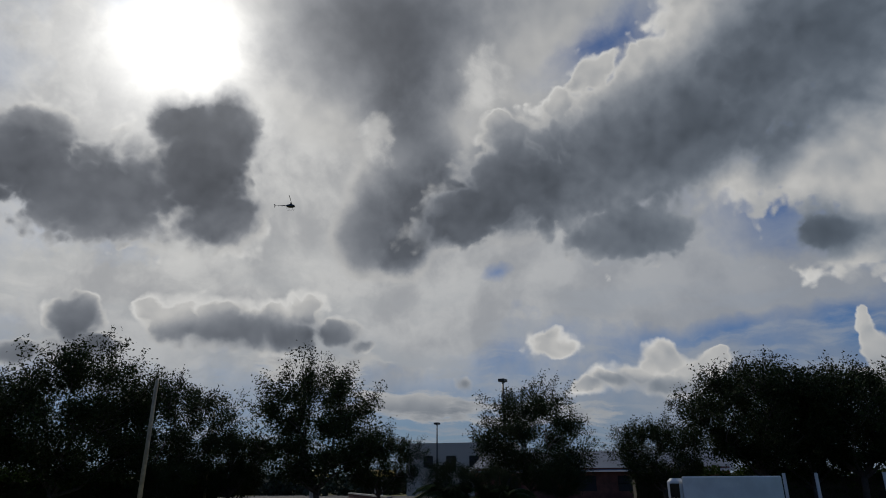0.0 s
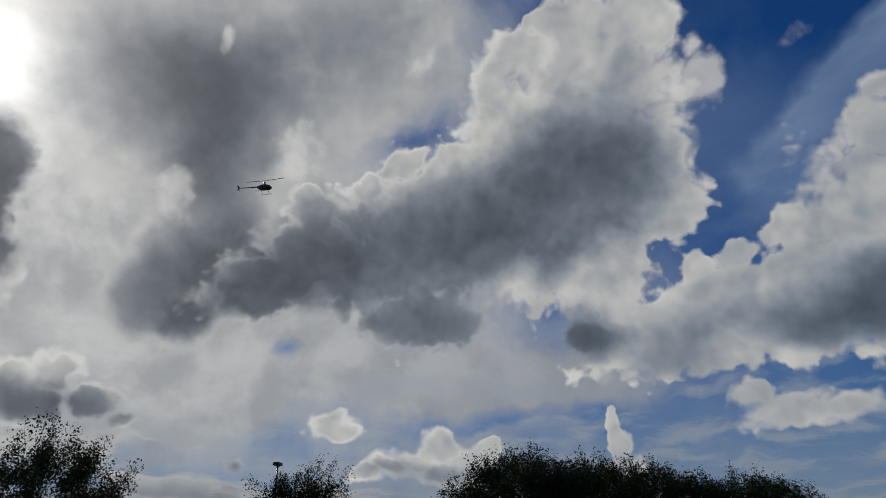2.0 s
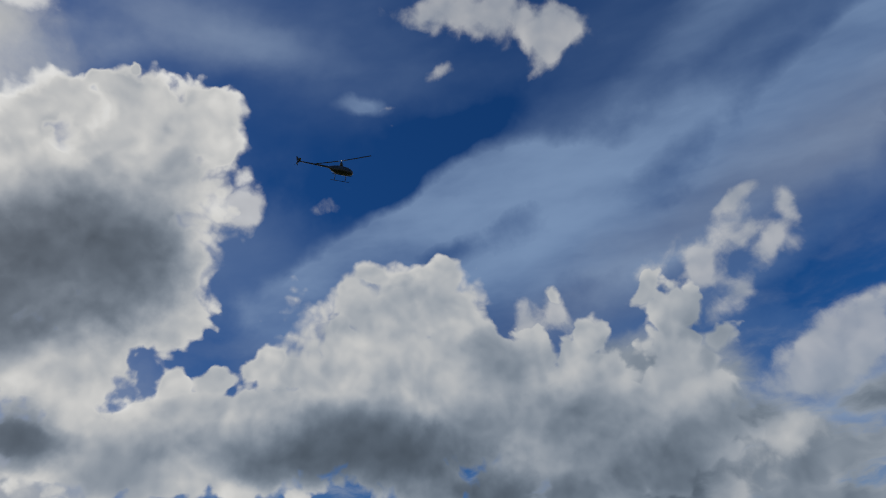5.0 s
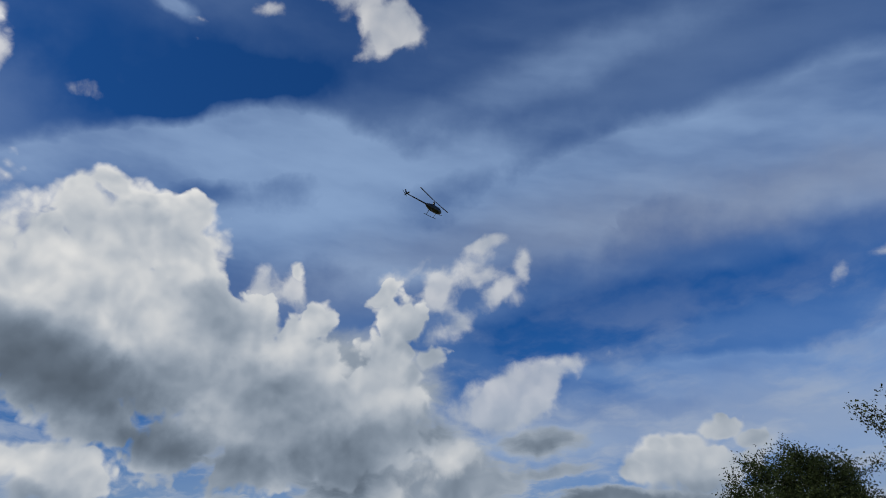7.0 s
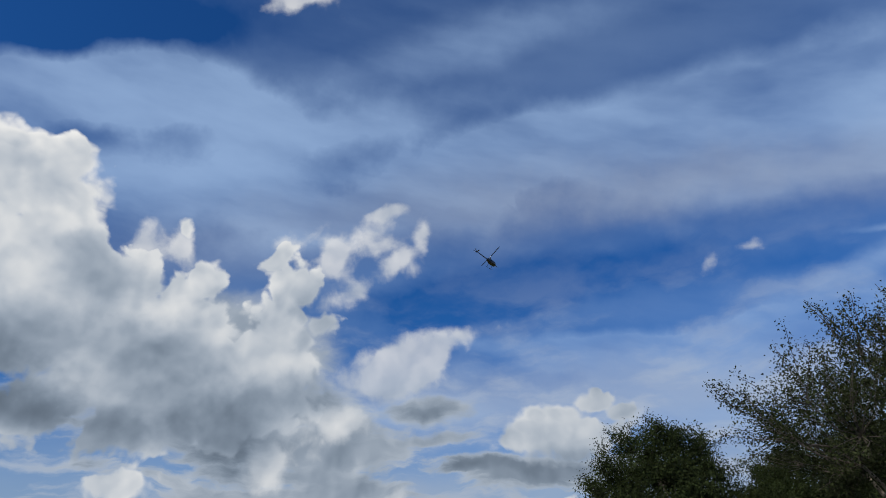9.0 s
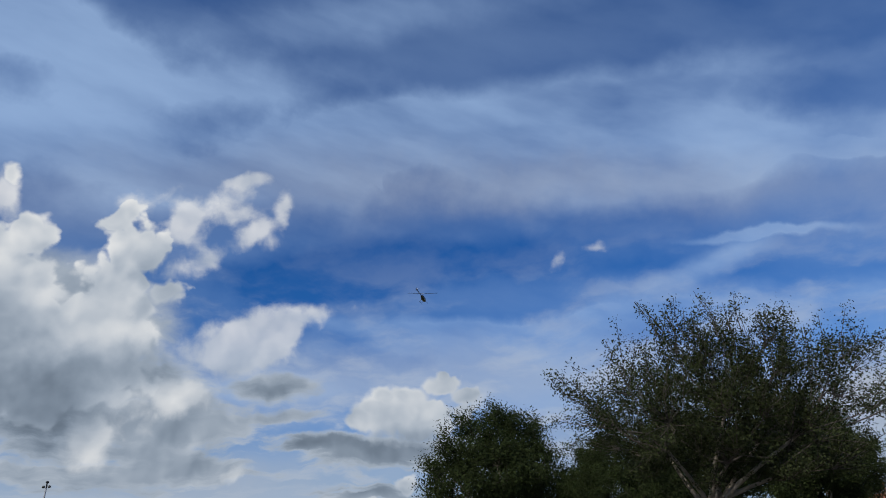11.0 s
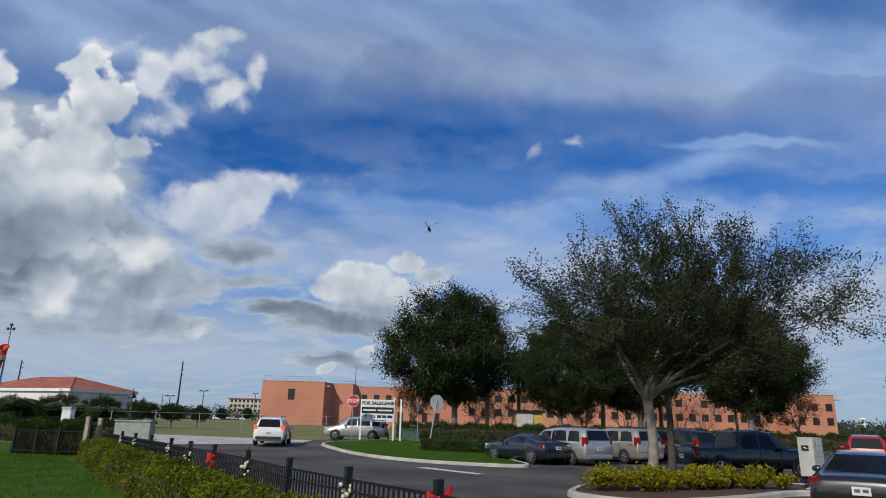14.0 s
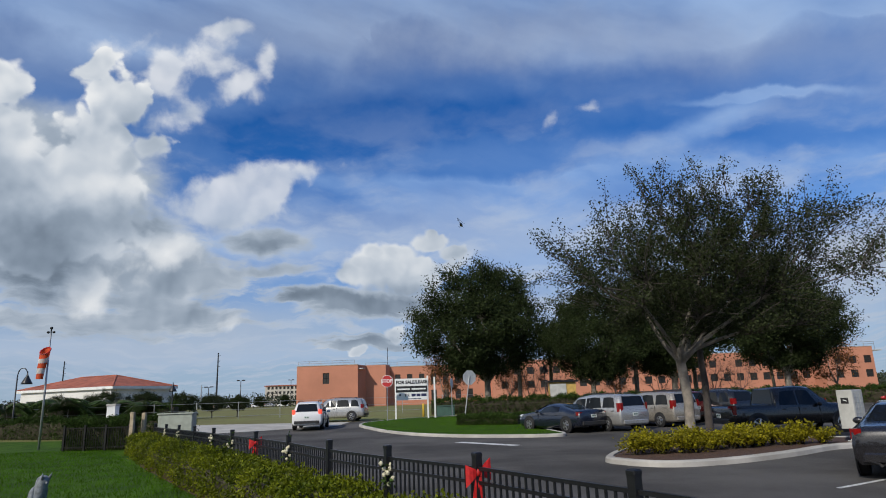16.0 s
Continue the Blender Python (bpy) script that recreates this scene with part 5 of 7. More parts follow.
# ---- cars ----
# stations from tail to nose: y, half width, sill, belt, top, half width of the top
CARS = {
    "suv": dict(st=[(-2.40, 0.84, 0.46, 0.86, 0.92, 0.74), (-2.34, 0.93, 0.32, 0.98, 1.08, 0.80), (-2.10, 0.95, 0.28, 1.05, 1.63, 0.68), (-1.60, 0.96, 0.26, 1.06, 1.74, 0.70), (0.0, 0.96, 0.25, 1.04, 1.76, 0.70), (0.60, 0.96, 0.25, 1.02, 1.69, 0.67), (1.42, 0.95, 0.26, 1.00, 1.08, 0.80), (2.05, 0.92, 0.28, 0.90, 0.97, 0.76), (2.34, 0.84, 0.32, 0.72, 0.80, 0.68), (2.44, 0.66, 0.42, 0.60, 0.64, 0.56)],
                rear=(1, 2), front=(6, 5), panes=[(-2.0, -1.35), (-1.25, -0.25), (-0.17, 0.75)], wheels=(-1.42, 1.46), r=0.36, rails=True, lamp=(1.12, 0.30)),
    "van": dict(st=[(-2.55, 0.86, 0.40, 0.84, 0.92, 0.80), (-2.50, 0.95, 0.28, 1.00, 1.12, 0.84), (-2.32, 0.98, 0.24, 1.06, 1.66, 0.76), (-1.9, 0.99, 0.22, 1.07, 1.75, 0.78), (-0.3, 0.99, 0.21, 1.05, 1.76, 0.77), (0.75, 0.98, 0.21, 1.02, 1.66, 0.72), (1.75, 0.96, 0.23, 0.99, 1.06, 0.80), (2.25, 0.92, 0.26, 0.86, 0.92, 0.74), (2.5, 0.82, 0.32, 0.68, 0.74, 0.64), (2.58, 0.64, 0.42, 0.58, 0.62, 0.52)],
                rear=(1, 2), front=(6, 5), panes=[(-2.15, -1.30), (-1.20, -0.05), (0.05, 1.05)], wheels=(-1.55, 1.52), r=0.33, rails=True, lamp=(1.12, 0.42)),
    "sedan": dict(st=[(-2.42, 0.80, 0.42, 0.78, 0.84, 0.70), (-2.36, 0.90, 0.30, 0.92, 1.00, 0.76), (-1.75, 0.93, 0.24, 0.98, 1.07, 0.76), (-0.75, 0.94, 0.22, 0.97, 1.43, 0.58), (0.0, 0.94, 0.21, 0.96, 1.49, 0.60), (0.45, 0.94, 0.21, 0.94, 1.44, 0.58), (1.35, 0.93, 0.22, 0.92, 0.99, 0.78), (2.0, 0.90, 0.25, 0.80, 0.87, 0.74), (2.32, 0.80, 0.30, 0.64, 0.70, 0.62), (2.42, 0.62, 0.38, 0.54, 0.58, 0.50)],
                  rear=(2, 3), front=(6, 5), panes=[(-1.15, -0.12), (-0.05, 0.85)], wheels=(-1.36, 1.42), r=0.34, rails=False, lamp=(0.90, 0.20)),
    "coupe": dict(st=[(-2.38, 0.84, 0.42, 0.80, 0.86, 0.74), (-2.32, 0.93, 0.30, 0.96, 1.03, 0.80), (-1.75, 0.96, 0.24, 1.00, 1.09, 0.76), (-0.70, 0.95, 0.21, 0.95, 1.33, 0.56), (-0.05, 0.95, 0.20, 0.94, 1.38, 0.58), (0.35, 0.95, 0.20, 0.93, 1.34, 0.57), (1.15, 0.95, 0.21, 0.93, 1.00, 0.80), (2.0, 0.93, 0.24, 0.84, 0.90, 0.78), (2.34, 0.86, 0.28, 0.68, 0.74, 0.70), (2.44, 0.70, 0.36, 0.56, 0.60, 0.58)],
                  rear=(2, 3), front=(6, 5), panes=[(-0.85, 0.65)], wheels=(-1.40, 1.42), r=0.36, rails=False, lamp=(0.90, 0.16)),
    "pickup": dict(st=[(-2.90, 0.90, 0.55, 0.98, 1.06, 0.86), (-2.84, 0.97, 0.44, 1.02, 1.12, 0.92), (-0.98, 0.98, 0.40, 1.04, 1.13, 0.92), (-0.90, 0.98, 0.38, 1.10, 1.80, 0.72), (0.1, 0.98, 0.38, 1.08, 1.88, 0.74), (0.70, 0.98, 0.38, 1.06, 1.82, 0.72), (1.35, 0.98, 0.38, 1.06, 1.18, 0.86), (2.3, 0.97, 0.40, 1.00, 1.12, 0.86), (2.72, 0.92, 0.42, 0.92, 1.00, 0.82), (2.82, 0.82, 0.48, 0.76, 0.82, 0.72)],
                   rear=(2, 3), front=(6, 5), panes=[(-0.78, -0.02), (0.06, 0.86)], wheels=(-1.75, 1.80), r=0.40, rails=False, lamp=(1.0, 0.36)),
}


def car(name, kind, paint, m, label, braking=False):
    spec = CARS[kind]
    st = spec["st"]
    thing = base(name, m, label, "car" if kind != "pickup" else "truck", "vehicles in the car park")

    def ring(y, w, lo, belt, top, wt):
        right = [(w * 0.88, lo), (w * 0.985, lo + 0.14), (w, lo * 0.45 + belt * 0.55), (w * 0.97, belt), (wt + (w * 0.97 - wt) * 0.08, top - 0.07 * min(1, (top - belt) * 3)), (wt * 0.82, top), (wt * 0.35, top + 0.012)]
        return [(x, y, z) for x, z in right] + [(-x, y, z) for x, z in reversed(right)]

    dense = []
    for a, b in zip(st, st[1:]):
        for t in (0, 0.5):
            dense.append(tuple(p + (q - p) * t for p, q in zip(a, b)))
    dense.append(st[-1])
    part("body", Shape().loft([ring(*s) for s in reversed(dense)]), PAINTS[paint], thing, smooth=True)

    def side(y, k):
        """A point of the side glass at y, k from belt to roof."""
        for a, b in zip(st, st[1:]):
            if a[0] <= y <= b[0]:
                t = (y - a[0]) / (b[0] - a[0])
                _, w, lo, belt, top, wt = (p + (q - p) * t for p, q in zip(a, b))
                x0, x1, z1 = w * 0.97, wt + (w * 0.97 - wt) * 0.08, top - 0.07 * min(1, (top - belt) * 3)
                return x0 + (x1 - x0) * k + 0.008, y, belt + (z1 - belt) * k

    for sx in (1, -1):
        for ya, yb in spec["panes"]:
            pts = [side(ya, 0.08), side((ya + yb) / 2, 0.08), side(yb, 0.08), side(yb - (0.0 if yb < 0.3 else 0.30), 0.86), side((ya + yb) / 2, 0.90), side(ya + (0.16 if ya < -0.7 else 0.0), 0.86)]
            w = Shape().add([(sx * x, y, z) for x, y, z in pts], [(0, 1, 4, 5), (1, 2, 3, 4)])
            part("side_window", w, GLASS_CAR, thing)
    for which, nm in (("rear", "rear_window"), ("front", "windscreen")):
        a, b = st[spec[which][0]], st[spec[which][1]]
        out = -1 if which == "rear" else 1
        p = lambda t, k: (k * (a[5] + (b[5] - a[5]) * t) * 0.86, a[0] + (b[0] - a[0]) * t + out * 0.012, a[4] + (b[4] - a[4]) * t + 0.020)
        part(nm, Shape().add([p(0.08, -1), p(0.08, 0), p(0.08, 1), p(0.92, 0.97), p(0.92, 0), p(0.92, -0.97)], [(0, 1, 4, 5), (1, 2, 3, 4)]), GLASS_CAR, thing)
    # wheels
    r = spec["r"]
    tyre = Shape().loft([[(x, rr * math.cos(a), rr * math.sin(a)) for a in (2 * math.pi * k / 22 for k in range(22))] for x, rr in ((-0.11, r * 0.66), (-0.11, r * 0.94), (-0.07, r), (0.07, r), (0.11, r * 0.94), (0.11, r * 0.66))], caps=False)
    rim = Shape()
    rim.loft([[(x, rr * math.cos(a), rr * math.sin(a)) for a in (2 * math.pi * k / 22 for k in range(22))] for x, rr in ((0.09, r * 0.68), (0.105, r * 0.60), (0.05, r * 0.58), (0.05, r * 0.1))], caps=False)
    for k in range(5):
        a = 2 * math.pi * k / 5
        rim.tube([(0.10, 0.05 * math.cos(a), 0.05 * math.sin(a)), (0.085, r * 0.62 * math.cos(a), r * 0.62 * math.sin(a))], [0.045, 0.035], 5)
    tyre_me, rim_me = tyre.mesh("tyre", True), rim.mesh("rim")
    arch_me = Shape().tube([(-0.02, 0, 0), (0.0, 0, 0)], r + 0.055, 20).mesh("wheel_arch")
    hw = max(s[1] for s in st)
    for sx in (1, -1):
        for y in spec["wheels"]:
            turn = 0 if sx > 0 else 180
            part("wheel_arch", arch_me, TRIM, thing, at=pose(sx * (hw + 0.004), y, r + 0.03, 0, 0, turn))
            wheel = part("wheel", Shape().tube([(-0.1, 0, 0), (0.095, 0, 0)], 0.06, 8), TRIM, thing, at=pose(sx * (hw - 0.08), y, r, 0, 0, turn))
            part("tyre", tyre_me, RUBBER, wheel)
            part("rim", rim_me, RIM, wheel)
    # lamps, plate, bumpers, mirrors, seams
    tail_y, lz, lh = st[1][0], *spec["lamp"]
    for sx in (1, -1):
        w = st[1][1]
        lamp = Shape().loft([[(sx * (w * x), tail_y + dy, z) for x, dy in ((0.78, -0.03), (0.92, -0.022), (1.012, 0.06), (1.012, 0.20))] for z in (lz - lh / 2, lz + lh / 2)], caps=True, closed=True)
        part("tail_lamp", lamp, BRAKE_LAMP if braking else TAIL_LAMP, thing)
        nose = st[-3]
        part("head_lamp", Shape().ball((sx * nose[1] * 0.82, nose[0] + 0.12, nose[3] - 0.06), (0.16, 0.24, 0.085), 6, 10), HEAD_LAMP, thing, smooth=True)
        ym = spec["panes"][-1][1] - 0.02
        part("mirror", Shape().ball((sx * (hw + 0.10), ym, side(ym, 0)[2] + 0.08), (0.13, 0.07, 0.085), 6, 8), PAINTS[paint] if kind != "pickup" else TRIM, thing, smooth=True)
        for ya, yb in spec["panes"]:
            if yb - ya > 0.7:
                x, y, z = side(ya + 0.16, 0.0)
                part("door_handle", Shape().box(min(sx * (x - 0.02), sx * (x + 0.025)), y - 0.09, z - 0.13, max(sx * (x - 0.02), sx * (x + 0.025)), y + 0.09, z - 0.10), TRIM, thing)
        seam = Shape()
        for ya, yb in spec["panes"]:
            x, y, z = side(yb + 0.04 if yb < 1 else yb, 0.0)
            seam.box(min(sx * (x - 0.05), sx * (x + 0.027)), y - 0.006, 0.42, max(sx * (x - 0.05), sx * (x + 0.027)), y + 0.006, z - 0.02)
        part("door_seam", seam, TRIM, thing)
    back = st[0]
    part("rear_bumper", Shape().box(-back[1] * 0.93, back[0] - 0.045, back[2] - 0.05, back[1] * 0.93, back[0] + 0.12, back[2] + 0.12, 0.03), TRIM if kind in ("suv", "coupe", "pickup") else PAINTS[paint], thing)
    plate = part("number_plate", Shape().box(-0.16, back[0] - 0.02, 0.70, 0.16, back[0] + 0.02, 0.86), PLATE, thing)
    part("plate_marks", Shape().box(-0.12, back[0] - 0.024, 0.755, -0.02, back[0] - 0.019, 0.815).box(0.02, back[0] - 0.024, 0.755, 0.12, back[0] - 0.019, 0.815), GREEN_BOX, plate)
    if spec["rails"]:
        for sx in (1, -1):
            part("roof_rail", Shape().tube([(sx * 0.62, -1.75, st[3][4] + 0.0), (sx * 0.63, -1.6, st[3][4] + 0.055), (sx * 0.63, 0.2, st[4][4] + 0.05), (sx * 0.62, 0.4, st[4][4] - 0.02)], 0.022, 6), TRIM, thing)
    if kind == "pickup":
        bed = Shape().box(-0.80, -2.74, 0.7, 0.80, -1.04, 1.142)
        part("bed_cover", bed, TRIM, thing)
    if kind == "van":
        part("wiper", Shape().tube([(-0.05, -2.47, 1.17), (0.42, -2.44, 1.22)], 0.012, 5), TRIM, thing)
    for sx in (0.45, -0.45):
        if kind in ("suv", "coupe", "sedan"):
            part("exhaust", Shape().tube([(sx, back[0] - 0.01, 0.30), (sx, back[0] + 0.2, 0.30)], 0.03, 8), TRIM, thing)
    return thing


def facing(x, y, hx, hy, z=None):
    """The pose of a car at x, y whose nose points along hx, hy."""
    return pose(x, y, rise(y) + 0.008 if z is None else z, 0, 0, math.degrees(math.atan2(-hx, hy)))


car("sport_utility_car", "suv", "white", facing(-9.95, 43.4, -0.10, 1), "white sport utility car waiting with its brake lights lit", True)
moving_car = car("sport_utility_car", "suv", "silver", facing(-7.97, 51.5, -1, 0.06), "silver grey sport utility car driving along the road")
car("coupe", "coupe", "navy", facing(5.2, 33.9, -0.55, 0.84), "dark navy two-door coupe parked beside the island")
car("minivan", "van", "silver", facing(7.3, 34.3, -0.50, 0.87), "silver minivan parked tail outwards")
car("minivan", "van", "beige", facing(10.5, 36.0, -0.47, 0.88), "beige minivan parked tail outwards")
car("sport_utility_car", "suv", "black", facing(14.4, 37.4, -0.42, 0.90), "black sport utility car parked behind the planting bed")
car("hatchback", "suv", "maroon", facing(12.2, 38.6, -0.42, 0.90), "dark maroon car parked between two vans")
car("pickup_truck", "pickup", "black", facing(13.6, 27.6, 1, 0.10), "black crew-cab pickup truck parked side on")
car("saloon_car", "sedan", "charcoal", facing(10.05, 14.9, 0.60, 0.80), "dark grey saloon car parked in a marked bay")
car("sport_utility_car", "suv", "red", facing(22.8, 33.5, 0.55, 0.83), "bright red sport utility car parked behind the mailboxes")
car("saloon_car", "sedan", "silver", facing(26.5, 35.0, 0.55, 0.83), "silver saloon car parked in the far row")
car("saloon_car", "sedan", "charcoal", facing(19.8, 40.5, -0.42, 0.90), "charcoal saloon car parked in the far row")
car("saloon_car", "sedan", "navy", facing(17.2, 38.9, -0.42, 0.90), "navy saloon car parked in the far row")
for i in range(6):
    car("parked_car", ("sedan", "suv", "van")[i % 3], ("white", "silver", "white", "charcoal", "white", "beige")[i], facing(-80 - 6.2 * i, 292 + 1.0 * i, 1, 0.1), "pale car in the far car park beyond the field")
for i in range(7):
    car("parked_car", ("sedan", "suv", "sedan")[i % 3], ("silver", "white", "charcoal", "white", "silver", "beige", "white")[i], facing(-60 - 3.6 * i, -98 + 4.6 * i, 0.6, -0.8), "parked car under the dark trees")


# ---- trees and hedges ----
def tree_meshes(seed, trunk, crown, limbs=6, ends=420, per_end=26, leaf=0.13, spread=0.30, twig_up=0.0, hollow=0.35, shoots=0, flat=1.0):
    """A trunk with limbs, boughs and twigs that fill an uneven crown: wood and leaf meshes. trunk: height of the fork, foot and fork radius;
    crown: centre and three radii."""
    rng = np.random.default_rng(seed)
    fork = Vector((rng.normal(0, 0.15), rng.normal(0, 0.15), trunk[0]))
    c, r = np.array(crown[:3]), np.array(crown[3:6])
    d = rng.normal(0, 1, (ends, 3))
    d /= np.linalg.norm(d, axis=1, keepdims=True)
    lump = 1 + 0.16 * np.sin(3.1 * d[:, 0] + seed) + 0.13 * np.sin(4.3 * d[:, 1] + 2 * seed) + 0.10 * np.sin(5.7 * d[:, 2] - seed) + rng.normal(0, 0.06, ends)
    rad = (hollow + (1 - hollow) * rng.uniform(0, 1, ends) ** 0.5) * lump
    p = c + d * rad[:, None] * r
    low = c[2] - r[2] * 0.72 * flat
    p[:, 2] = np.where(p[:, 2] < low, low + (p[:, 2] - low) * 0.25, p[:, 2])

    def cluster(q, k):
        m = q[rng.choice(len(q), min(k, len(q)), replace=False)]
        for _ in range(6):
            own = np.argmin(((q[:, None] - m[None]) ** 2).sum(2), 1)
            m = np.array([q[own == i].mean(0) if (own == i).any() else m[i] for i in range(len(m))])
        return own, m

    wood, fine = Shape(), Shape()

    def bough(a, b, ra, rb, sides, bend=0.12, into=None):
        a, b = Vector(a), Vector(b)
        l = (b - a).length
        off = Vector(rng.normal(0, 1, 3)) * l * bend
        off.z = abs(off.z) * 0.4 - l * 0.05
        pts = [a, a.lerp(b, 0.35) + off, a.lerp(b, 0.7) + off * 0.6, b]
        (into or wood).tube(pts, [ra, ra + (rb - ra) * 0.4, ra + (rb - ra) * 0.75, rb], sides, caps=False)
        return pts

    foot, neck = trunk[1], trunk[2]
    mid = Vector((fork.x * 0.3 + rng.normal(0, 0.05), fork.y * 0.3, trunk[0] * 0.5))
    wood.tube([(0, 0, -0.25), (0, 0, 0.05), (0, 0, 0.35), mid, fork], [foot * 1.5, foot * 1.3, foot, (foot + neck) / 2, neck], 12, caps=False)
    own, m = cluster(p, limbs)
    tips = []
    for i in range(len(m)):
        q = p[own == i]
        if not len(q):
            continue
        end = Vector(fork).lerp(Vector(m[i]), 0.62)
        bough(fork - Vector((0, 0, rng.uniform(0, trunk[0] * 0.12))), end, neck * 0.62, neck * 0.30, 8, 0.10)
        own2, m2 = cluster(q, max(2, len(q) // 14))
        for j in range(len(m2)):
            q2 = q[own2 == j]
            if not len(q2):
                continue
            e2 = end.lerp(Vector(m2[j]), 0.8)
            bough(end, e2, neck * 0.26, neck * 0.10, 6, 0.12, fine)
            for t in q2:
                out = (t - c) / r
                tip = Vector(t) + Vector((out[0], out[1], 0.6 + twig_up)) * 0.35 * rng.uniform(0.4, 1.3)
                pts = bough(e2, tip, neck * 0.085, 0.007, 4, 0.10, fine)
                tips += [pts[1].lerp(pts[2], 0.5), pts[2], pts[2].lerp(pts[3], 0.5), pts[3]]
    high = p[np.argsort(-(p[:, 2] - 0.25 * np.abs(p[:, 0] - c[0])))][:shoots * 3]
    for k in range(shoots):
        a = Vector(high[(k * 3 + int(rng.integers(3))) % len(high)])
        b = a + Vector((rng.normal(0, 0.25) + 0.12 * (a.x - c[0]), rng.normal(0, 0.25), rng.uniform(0.6, 1.5)))
        pts = bough(a, b, 0.018, 0.006, 4, 0.08, fine)
        tips += [pts[1], pts[2], pts[2].lerp(pts[3], 0.5)]
    v, f = leaves(rng, [tuple(t) for t in tips], max(1, per_end // 4), spread, leaf)
    return wood.mesh("trunk", True), foliage("crown", v, f), fine.mesh("bough", True)


def tree(name, meshes, m, bark, leaf_mat, label, group=""):
    t = base(name, m, label, "tree", group)
    part("trunk", meshes[0], bark, t)
    part("crown", meshes[1], leaf_mat, t)
    # boughs always take the darker bark colour, whatever bark the trunk has
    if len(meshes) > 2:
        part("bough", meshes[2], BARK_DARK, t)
    return t


def plant(name, meshes, bark, leaf_mat, label, spots, group=""):
    """The same tree at several spots: x, y, size, turn."""
    first = None
    for x, y, s, a in spots:
        m = pose(x, y, rise(y) - 0.02, 0, 0, a)
        if first is None:
            first = tree(name, meshes, m, bark, leaf_mat, label, group)
            t = first
        else:
            t = copy_thing(first, m)
        t.scale = (s, s, s)


big = tree_meshes(11, (2.75, 0.165, 0.15), (1.1, 0.0, 5.45, 4.5, 4.4, 2.95), limbs=9, ends=1150, per_end=92, leaf=0.086, spread=0.12, twig_up=0.9, hollow=0.22, shoots=26)
tree("shade_tree", big, pose(7.4, 21.3, 0.14, 0, 0, 0), BARK, LEAF_ELM, "spreading shade tree with pale grey trunk and thin dark leaves")
oak = tree_meshes(23, (3.0, 0.34, 0.28), (0.0, 0.0, 8.3, 6.0, 6.0, 6.0), limbs=7, ends=760, per_end=150, leaf=0.22, spread=0.36, hollow=0.40)
plant("oak_tree", oak, BARK, LEAF_OAK, "dense dark evergreen oak with thick grey trunk", [(2.7, 62.5, 0.98, 20), (12.6, 60.5, 0.76, 130), (28.8, 57.0, 0.86, 200), (20.5, 62.0, 0.88, 300), (35.9, 42.6, 0.62, 80)], "oaks round the car park")
ragged = tree_meshes(37, (2.2, 0.22, 0.18), (0.0, 0.0, 5.6, 4.6, 4.6, 3.6), limbs=7, ends=420, per_end=92, leaf=0.17, spread=0.24, twig_up=0.9, hollow=0.35, shoots=8)
spired = tree_meshes(41, (1.7, 0.22, 0.18), (0.0, 0.0, 5.0, 4.5, 4.5, 4.0), limbs=8, ends=480, per_end=92, leaf=0.17, spread=0.24, twig_up=1.3, hollow=0.3, shoots=22)
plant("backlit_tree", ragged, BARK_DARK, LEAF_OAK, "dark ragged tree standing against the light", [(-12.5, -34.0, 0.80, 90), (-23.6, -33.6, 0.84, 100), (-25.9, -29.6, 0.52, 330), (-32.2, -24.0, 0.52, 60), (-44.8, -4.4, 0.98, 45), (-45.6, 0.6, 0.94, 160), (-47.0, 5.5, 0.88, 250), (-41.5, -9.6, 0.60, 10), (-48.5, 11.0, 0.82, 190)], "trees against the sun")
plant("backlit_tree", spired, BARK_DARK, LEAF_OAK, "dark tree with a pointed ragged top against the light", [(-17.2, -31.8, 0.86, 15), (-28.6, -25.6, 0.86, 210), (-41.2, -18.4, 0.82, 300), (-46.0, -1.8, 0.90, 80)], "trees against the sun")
plant("dark_bush", ragged, BARK_DARK, LEAF_OAK, "dark leafy bush in the shade", [(-34.5, -20.3, 0.34, 0), (-35.6, -18.2, 0.30, 80), (-37.2, -14.7, 0.36, 170), (-22.0, -30.0, 0.34, 30), (-28.0, -31.5, 0.36, 250)], "dark bushes")
plant("garden_bush", ragged, BARK_DARK, LEAF_OAK, "dark rounded bush before the white building", [(-43.5, 69.0, 0.34, 0), (-39.0, 70.0, 0.38, 70), (-34.8, 71.0, 0.36, 150), (-31.8, 74.0, 0.34, 220), (-29.6, 77.0, 0.31, 300), (-27.6, 80.0, 0.28, 20)], "bushes by the white building")
plant("far_tree", oak, BARK_DARK, LEAF_OAK, "far rounded dark tree beyond the field", [(-76.0, 172, 0.30, 0), (-69.0, 176, 0.27, 60), (-62.0, 180, 0.29, 130), (-56.5, 182, 0.25, 200), (-50.5, 186, 0.27, 280), (-45.0, 190, 0.24, 330)], "trees beyond the field")
rust = tree_meshes(51, (1.0, 0.09, 0.07), (0.0, 0.0, 2.9, 1.5, 1.5, 1.9), limbs=6, ends=130, per_end=24, leaf=0.14, spread=0.22, hollow=0.25)
plant("autumn_tree", rust, BARK, LEAF_RUST, "small tree with rust brown autumn leaves", [(16.0, 66, 1.1, 0), (38.0, 66, 1.45, 70), (35.5, 69, 1.2, 190), (-1.2, 68, 1.5, 240), (5.6, 70, 1.3, 300)], "autumn trees")
bare = tree_meshes(64, (0.5, 0.10, 0.08), (0.0, 0.0, 2.5, 1.9, 1.9, 1.7), limbs=7, ends=150, per_end=4, leaf=0.08, spread=0.12, twig_up=0.8, hollow=0.3)
